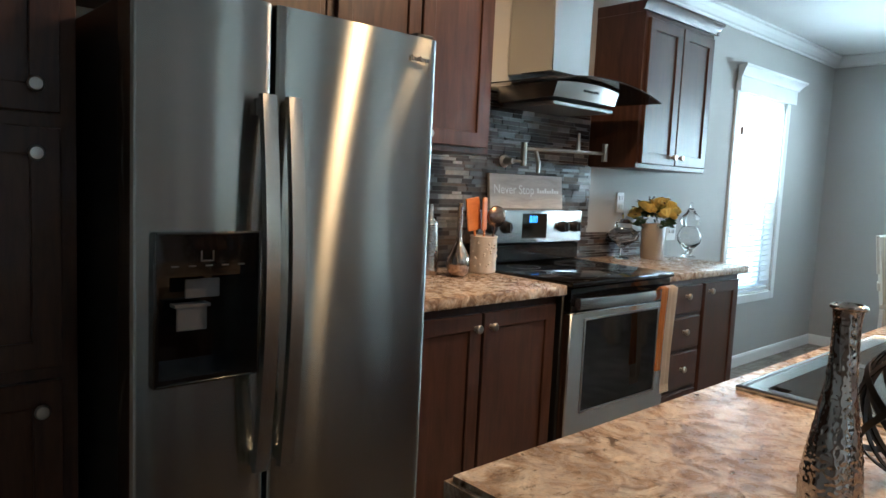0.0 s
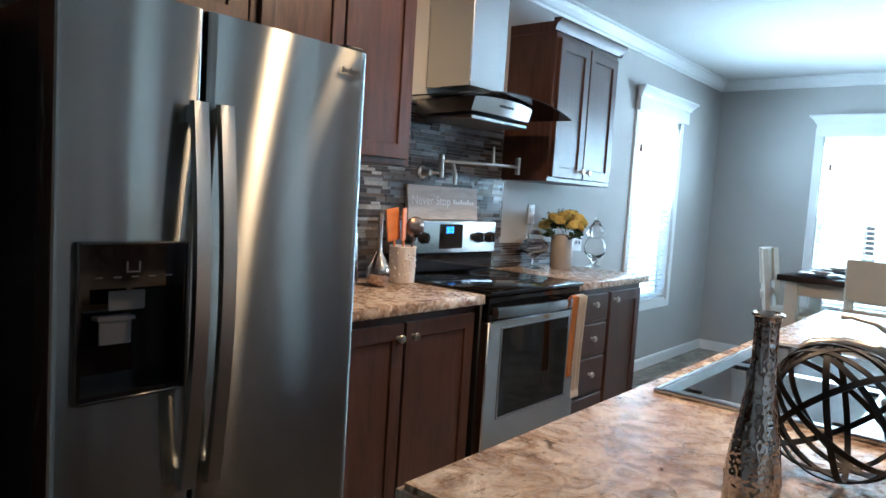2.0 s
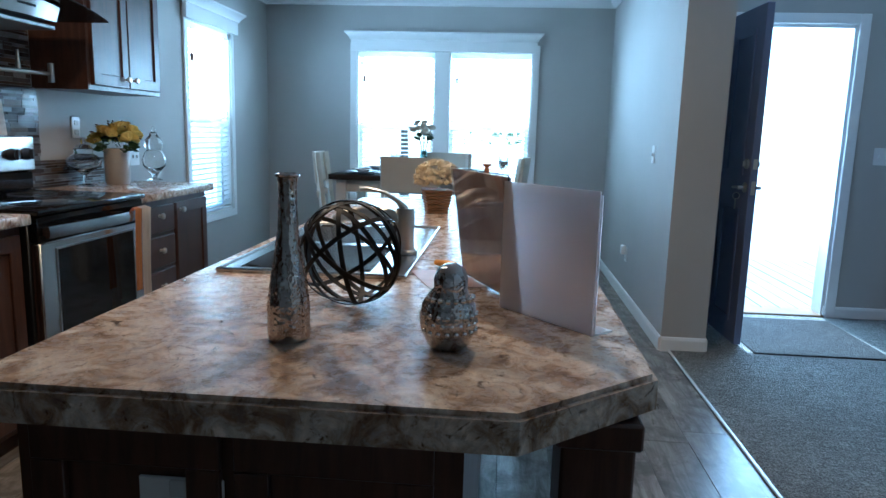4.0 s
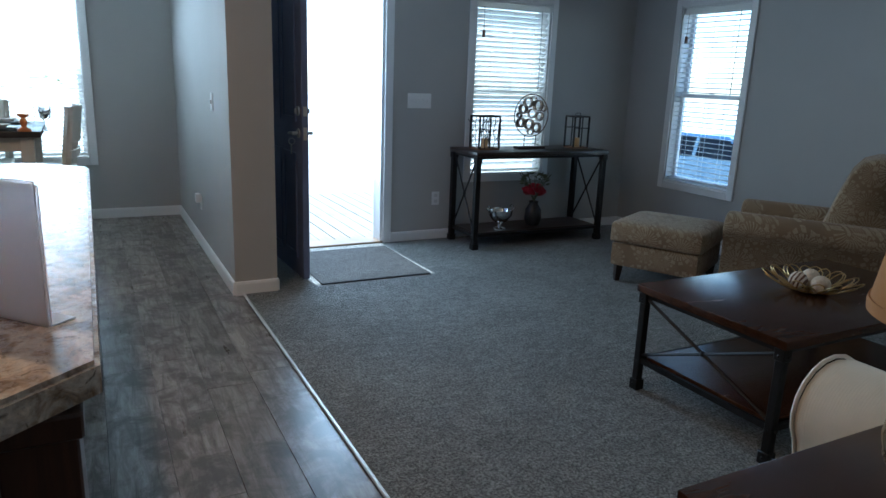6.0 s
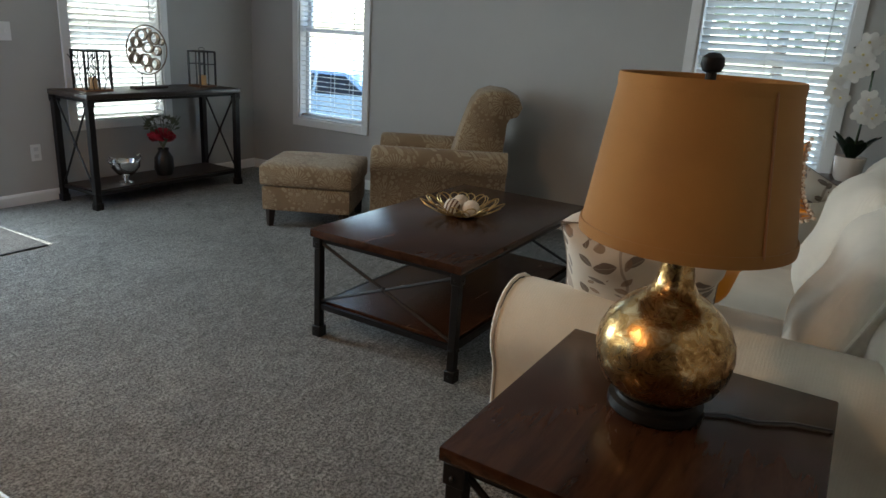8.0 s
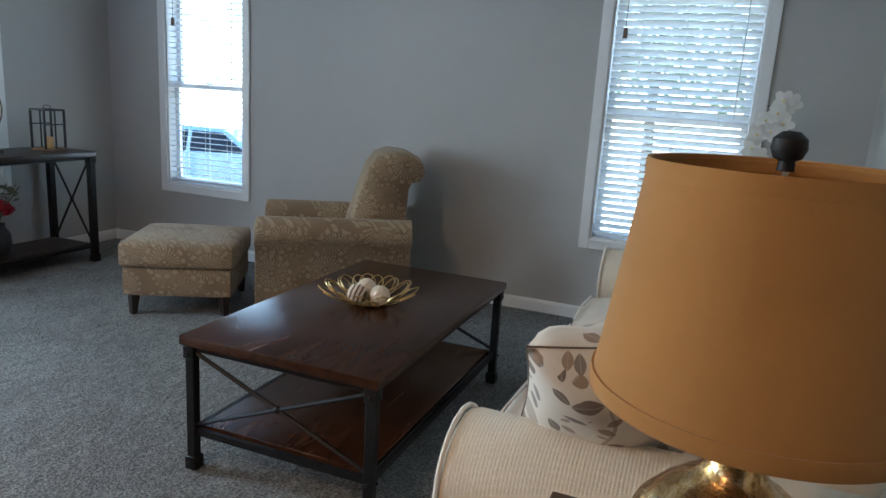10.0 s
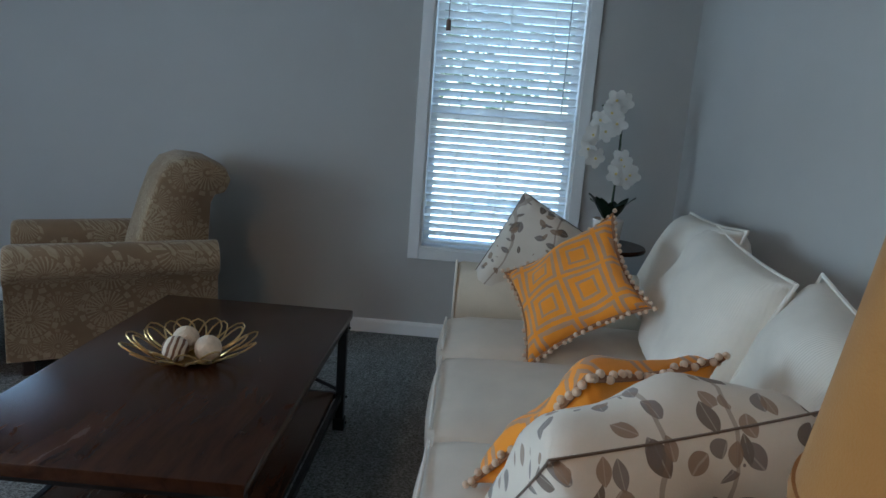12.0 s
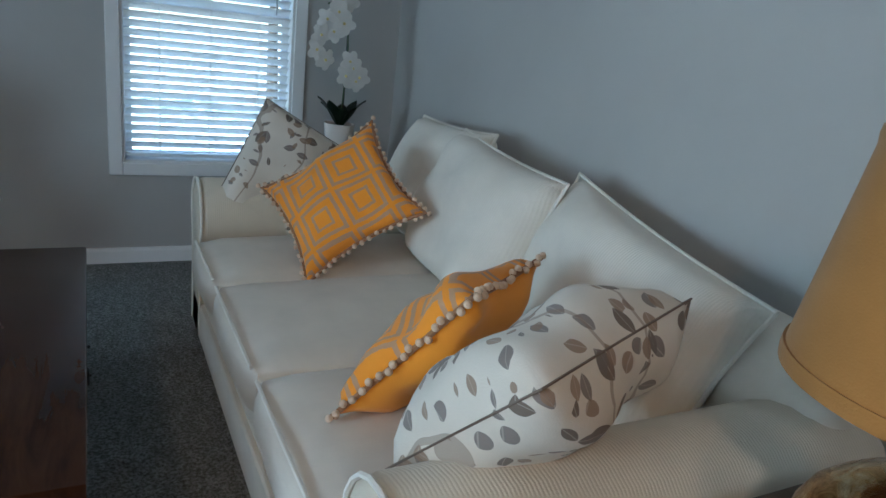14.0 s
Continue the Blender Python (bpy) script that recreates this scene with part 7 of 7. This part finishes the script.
# ---- console table things ----
CZ = 0.801
for y, w, d, h, txt in ((-2.655, 0.20, 0.16, 0.275, "branch"), (-3.59, 0.165, 0.14, 0.28, "pane")):
    ob = thing("candle_lantern", "dark iron " + ("branch-pattern" if txt == "branch" else "window-pane") + " candle lantern on the console table", "lantern", (5.72, y, CZ), 90)
    iron = black_iron
    base = wood("rust_wood", (0.10, 0.045, 0.02), (0.26, 0.13, 0.06), (3, 3, 3), 0.6)
    part("base", B(-w / 2, w / 2, -d / 2, d / 2, 0, 0.014, 0.002), base, ob)
    part("top", B(-w / 2, w / 2, -d / 2, d / 2, h - 0.012, h, 0.002), iron, ob)
    for sx in (-1, 1):
        for sy in (-1, 1):
            part("post", B(sx * w / 2 - 0.006 - 0.006 * sx, sx * w / 2 + 0.006 - 0.006 * sx, sy * d / 2 - 0.006 - 0.006 * sy, sy * d / 2 + 0.006 - 0.006 * sy, 0.014, h - 0.012), iron, ob)
    for sy in (-1, 1):
        bm = bmesh.new()
        if txt == "pane":
            box(bm, -0.004, 0.004, sy * d / 2 - 0.004, sy * d / 2 + 0.004, 0.014, h - 0.012)
            box(bm, -w / 2, w / 2, sy * d / 2 - 0.004, sy * d / 2 + 0.004, h * 0.62, h * 0.62 + 0.008)
        else:
            rnd = random.Random(20 + sy)
            for k in range(5):
                xx = -w / 2 + 0.02 + k * (w - 0.04) / 4
                pts = [(xx + rnd.uniform(-0.012, 0.012), sy * d / 2, 0.014 + (h - 0.026) * t / 4) for t in range(5)]
                tube(bm, pts, 0.0035, 5)
                for q in (1, 2, 3):
                    p = pts[q]
                    tube(bm, [p, (p[0] + rnd.choice((-0.03, 0.03)), p[1], p[2] + 0.04)], 0.003, 5)
        part("grille", bm, iron, ob)
    part("candle", lathe(bmesh.new(), [(0, 0.014), (0.03, 0.014), (0.03, 0.085), (0.026, 0.09), (0, 0.088)], 18), blotchy("amber_candle", (0.62, 0.36, 0.14), 0.5), ob, "amber pillar candle")
    if txt == "pane":
        part("ring_handle", tube(bmesh.new(), [(0.03 * math.cos(a), 0, h + 0.012 + 0.012 * math.sin(a)) for a in np.linspace(0, 6.28, 14, endpoint=False)], 0.0025, 5, True), iron, ob)
sc = thing("ring_sculpture", "round metal sculpture of small rings on a wooden stand", "sculpture", (5.72, -3.10, CZ), 90)
part("stand", B(-0.12, 0.12, -0.035, 0.035, 0, 0.018, 0.003), espresso_wood, sc)
for sx in (-0.05, 0.05):
    part("rod", tube(bmesh.new(), [(sx, 0, 0.018), (sx, 0, 0.10)], 0.004, 6), black_iron, sc)
bronze = mat("dark_bronze", (0.16, 0.12, 0.09), 0.35, 1.0)
part("hoop", tube(bmesh.new(), [(0.148 * math.cos(a), 0, 0.235 + 0.148 * math.sin(a)) for a in np.linspace(0, 6.283, 48, endpoint=False)], 0.0045, 6, True), bronze, sc)
for dx, dz, r in ((-0.06, 0.07, 0.04), (0.03, 0.09, 0.036), (0.0, 0.015, 0.034), (-0.075, -0.005, 0.032), (0.075, 0.045, 0.036), (0.02, -0.06, 0.04), (0.085, -0.05, 0.036), (-0.05, -0.085, 0.038), (0.0, -0.115, 0.024), (-0.01, 0.115, 0.022), (0.1, 0.0, 0.02), (-0.10, 0.05, 0.022)):
    bm = bmesh.new()
    lathe(bm, [(r * 0.8, -0.016), (r, -0.016), (r, 0.016), (r * 0.8, 0.016), (r * 0.8, -0.016)], 18)
    bmesh.ops.transform(bm, matrix=pose(dx, random.uniform(-0.01, 0.01), 0.235 + dz, 90, 0, random.uniform(-12, 12)), verts=bm.verts[:])
    part("ring", bm, bronze, sc)
sc.scale = (1.14, 1.14, 1.18)
rb = jar("silver_bowl", "polished silver footed bowl on the console's lower shelf", "bowl", 5.63, -2.79, 0.141, [(0, 0), (0.05, 0), (0.05, 0.008), (0.018, 0.02), (0.016, 0.045), (0.06, 0.07), (0.10, 0.12), (0.105, 0.165), (0.10, 0.165), (0.092, 0.12), (0.05, 0.08), (0, 0.07)], chrome, 30)
for s in (-1, 1):
    bm = tube(bmesh.new(), [(0, s * 0.10, 0.15), (0, s * 0.135, 0.175), (0, s * 0.12, 0.20), (0, s * 0.095, 0.19)], 0.008, 8)
    part("handle", bm, chrome, rb)
rv = jar("flower_vase", "dark vase of red flowers on the console's lower shelf", "vase", 5.70, -3.17, 0.141, [(0, 0), (0.045, 0), (0.06, 0.04), (0.055, 0.11), (0.03, 0.15), (0.034, 0.165), (0.026, 0.155), (0, 0.15)], black_plastic, 24)
bm = bmesh.new()
rnd = random.Random(31)
for k in range(14):
    a, el = rnd.uniform(0, 6.28), rnd.uniform(0, 1.3)
    bloom(bm, (0.07 * math.cos(a) * math.cos(el), 0.07 * math.sin(a) * math.cos(el), 0.21 + 0.05 * math.sin(el)), 0.035, rnd)
part("flower_bunch", bm, blotchy("red_petals", (0.42, 0.02, 0.04), 0.6, 20, 0.3), rv, "deep red flowers")
bm = leaf_cluster(60, 0.09, 0.30, rnd, 0.022)
for k in range(12):
    a = k * 0.52
    tube(bm, [(0, 0, 0.16), (0.05 * math.cos(a), 0.05 * math.sin(a), 0.27), (0.11 * math.cos(a), 0.11 * math.sin(a), 0.36)], 0.0022, 5)
part("sprigs", bm, blotchy("grey_green_leaf", (0.12, 0.14, 0.09), 0.7), rv)

rv.scale = (1.25, 1.25, 1.25)

# ---- coffee table bowl ----
pb = thing("petal_bowl", "gold wire petal bowl on the coffee table", "bowl", (2.65, -2.535, 0.5035))
gold = mat("antique_gold", (0.55, 0.38, 0.16), 0.32, 1.0)
part("centre", lathe(bmesh.new(), [(0, 0.002), (0.05, 0.002), (0.075, 0.012), (0.07, 0.014), (0.05, 0.006), (0, 0.006)], 28), gold, pb)
for ring, (n, r1, zt, w) in enumerate(((12, 0.200, 0.062, 0.043), (12, 0.165, 0.068, 0.038))):
    for k in range(n):
        a = 2 * math.pi * (k + 0.5 * ring) / n
        ca, sa = math.cos(a), math.sin(a)
        pts = []
        for i in range(14):
            t = 2 * math.pi * i / 14
            rr = (0.05 + r1) / 2 + (r1 - 0.05) / 2 * math.cos(t)
            o = w * math.sin(t) * (0.75 + 0.25 * math.cos(t))
            zz = 0.008 + zt * max(0.0, (rr - 0.05) / (r1 - 0.05)) ** 1.6
            pts.append((rr * ca - o * sa, rr * sa + o * ca, zz))
        part("petal", tube(bmesh.new(), pts, 0.0028, 5, True), gold, pb)
cream_ball = blotchy("cream_moss_ball", (0.72, 0.60, 0.46), 0.8, 30, 0.15, 90, 0.9, 0, 0.01)
striped = mat("striped_ball", (0.7, 0.6, 0.5), 0.6)
wv = nodes(striped)[0].new("ShaderNodeTexWave")
wv.inputs["Scale"].default_value, wv.inputs["Distortion"].default_value = 18.0, 2.5
nodes(striped)[1].new(coords(striped, (1, 1, 1), "Object", (0.6, 0.4, 0)), wv.inputs["Vector"])
color(striped, ramp(striped, wv.outputs["Fac"], [(0.35, (0.16, 0.08, 0.04)), (0.5, (0.74, 0.66, 0.54))]))
for dx, dy, r, mt, txt in ((0.035, -0.045, 0.040, cream_ball, "cream textured decorative ball in the gold bowl"), (-0.06, 0.02, 0.040, cream_ball, "cream textured decorative ball in the gold bowl"), (0.03, 0.045, 0.039, striped, "brown and cream striped decorative ball in the gold bowl")):
    bm = bmesh.new()
    bmesh.ops.create_icosphere(bm, subdivisions=4, radius=r)
    for v in bm.verts:
        v.co *= 1 + 0.03 * noise.noise(v.co * 160)
    solo("decorative_ball", bm, mt, txt, "decorative ball", 80, "balls in the bowl", m=pose(2.65 + dx, -2.535 + dy, 0.5035 + 0.008 + r))

# ---- orchid behind the sofa ----
et = thing("corner_table", "small dark table in the corner behind the sofa arm", "side table", (1.14, -4.03, 0.008))
part("tabletop", lathe(bmesh.new(), [(0, 0.67), (0.20, 0.67), (0.205, 0.68), (0.20, 0.692), (0, 0.692)], 32), table_wood, et)
part("pedestal", lathe(bmesh.new(), [(0.13, 0), (0.13, 0.02), (0.03, 0.05), (0.025, 0.64), (0.06, 0.669), (0, 0.669)], 20), table_wood, et)
orc = thing("orchid", "white potted orchid on the corner table", "orchid", (1.14, -4.01, 0.701))
part("pot", lathe(bmesh.new(), [(0, 0), (0.05, 0), (0.065, 0.02), (0.075, 0.12), (0.078, 0.13), (0.07, 0.13), (0.066, 0.115), (0, 0.11)], 28), ceramic_white, orc, "white ceramic pot")
dark_leaf = mat("orchid_leaf", (0.012, 0.028, 0.012), 0.3)
rnd = random.Random(40)
for k in range(9):
    a = k * 0.72
    bm = bmesh.new()
    ca, sa = math.cos(a), math.sin(a)
    rows = []
    ln = rnd.uniform(0.11, 0.17)
    for i in range(7):
        t = i / 6
        r, zz = 0.02 + ln * 0.6 * t, 0.12 + ln * (1.1 * t - 0.35 * t * t)
        w = 0.032 * math.sin(math.pi * (0.12 + 0.88 * t)) + 0.002
        rows.append([bm.verts.new((r * ca - q * w * sa, r * sa + q * w * ca, zz + abs(q) * 0.008)) for q in (-1, 0, 1)])
    for p, q in zip(rows, rows[1:]):
        for i in range(2):
            bm.faces.new((p[i], p[i + 1], q[i + 1], q[i]))
    bmesh.ops.solidify(bm, geom=bm.faces[:], thickness=0.002)
    part("leaf", bm, dark_leaf, orc)
stem = [(0, 0, 0.1), (-0.01, 0.0, 0.3), (-0.015, 0.0, 0.5), (0.0, 0.005, 0.62), (0.05, 0.01, 0.70), (0.10, 0.015, 0.68)]
part("stake", tube(bmesh.new(), [(-0.012, -0.005, 0.1), (-0.012, -0.005, 0.6)], 0.005, 6), black_plastic, orc)
part("stem", tube(bmesh.new(), stem, 0.004, 6), green_leaf, orc)
petal_white = blotchy("orchid_petal", (0.86, 0.84, 0.80), 0.55, 20, 0.04, 90, 0.05)
for c in ((0.0, 0.02, 0.70), (0.05, 0.03, 0.65), (0.10, 0.02, 0.61), (0.13, 0.03, 0.54), (0.07, 0.035, 0.56), (0.145, 0.02, 0.47), (0.02, 0.03, 0.60), (0.11, 0.05, 0.43), (0.035, 0.03, 0.71), (-0.07, 0.04, 0.36), (-0.04, 0.03, 0.40), (-0.055, 0.03, 0.34), (0.0, 0.035, 0.36), (-0.02, 0.03, 0.43)):
    bm = bmesh.new()
    c = Vector(c)
    face = Vector((rnd.uniform(-0.4, 0.4), 1, rnd.uniform(-0.3, 0.3))).normalized()
    s = face.orthogonal().normalized()
    t = face.cross(s)
    for k in range(5):
        a = 2 * math.pi * k / 5 + rnd.uniform(-0.1, 0.1)
        d, e = s * math.cos(a) + t * math.sin(a), -s * math.sin(a) + t * math.cos(a)
        v = [c, c + d * 0.028 - e * 0.024 + face * 0.006, c + d * 0.050 - e * 0.014, c + d * 0.056, c + d * 0.050 + e * 0.014, c + d * 0.028 + e * 0.024 + face * 0.006]
        bm.faces.new([bm.verts.new(q) for q in v])
    bmesh.ops.solidify(bm, geom=bm.faces[:], thickness=0.0012)
    fl = part("flower", bm, petal_white, orc, "white orchid flower")
    part("lip", ball(bmesh.new(), c + face * 0.006, 0.007, 8, 6), blotchy("orchid_lip", (0.75, 0.62, 0.25), 0.5), fl)


# ---- vinyl planks ----
PW, PL = 0.20, 1.22
rnd = random.Random(9)
cache = {}
y = CARPET_Y + 0.02
while y < YK:
    y1 = min(y + PW, YK)
    x = XW - rnd.uniform(0, PL)
    while x < XD:
        xa, xb = max(x, XW), min(x + PL, XD)
        for ya, yb in ((y, y1),):
            if xb > PX0 and ya < PY1:
                xb2 = min(xb, PX0) if ya < PY1 - 0.001 and yb <= PY1 + 0.15 else xb
                xb = xb2
            if xa < XS and ya < YB:
                xa = max(xa, XS)
            if xb - xa < 0.03:
                continue
            key = (round(xb - xa, 3), round(yb - ya, 3))
            if key not in cache:
                w, d = xb - xa - 0.0015, yb - ya - 0.0015
                cache[key] = finish(B(-w / 2, w / 2, -d / 2, d / 2, -0.010, 0.0, 0.001), "plank", plank_mat, 0)
            p = new("plank", cache[key])
            p.parent = floor_base
            p.location = ((xa + xb) / 2, (ya + yb) / 2, rnd.uniform(-0.0004, 0.0))
        x += PL
    y = y1
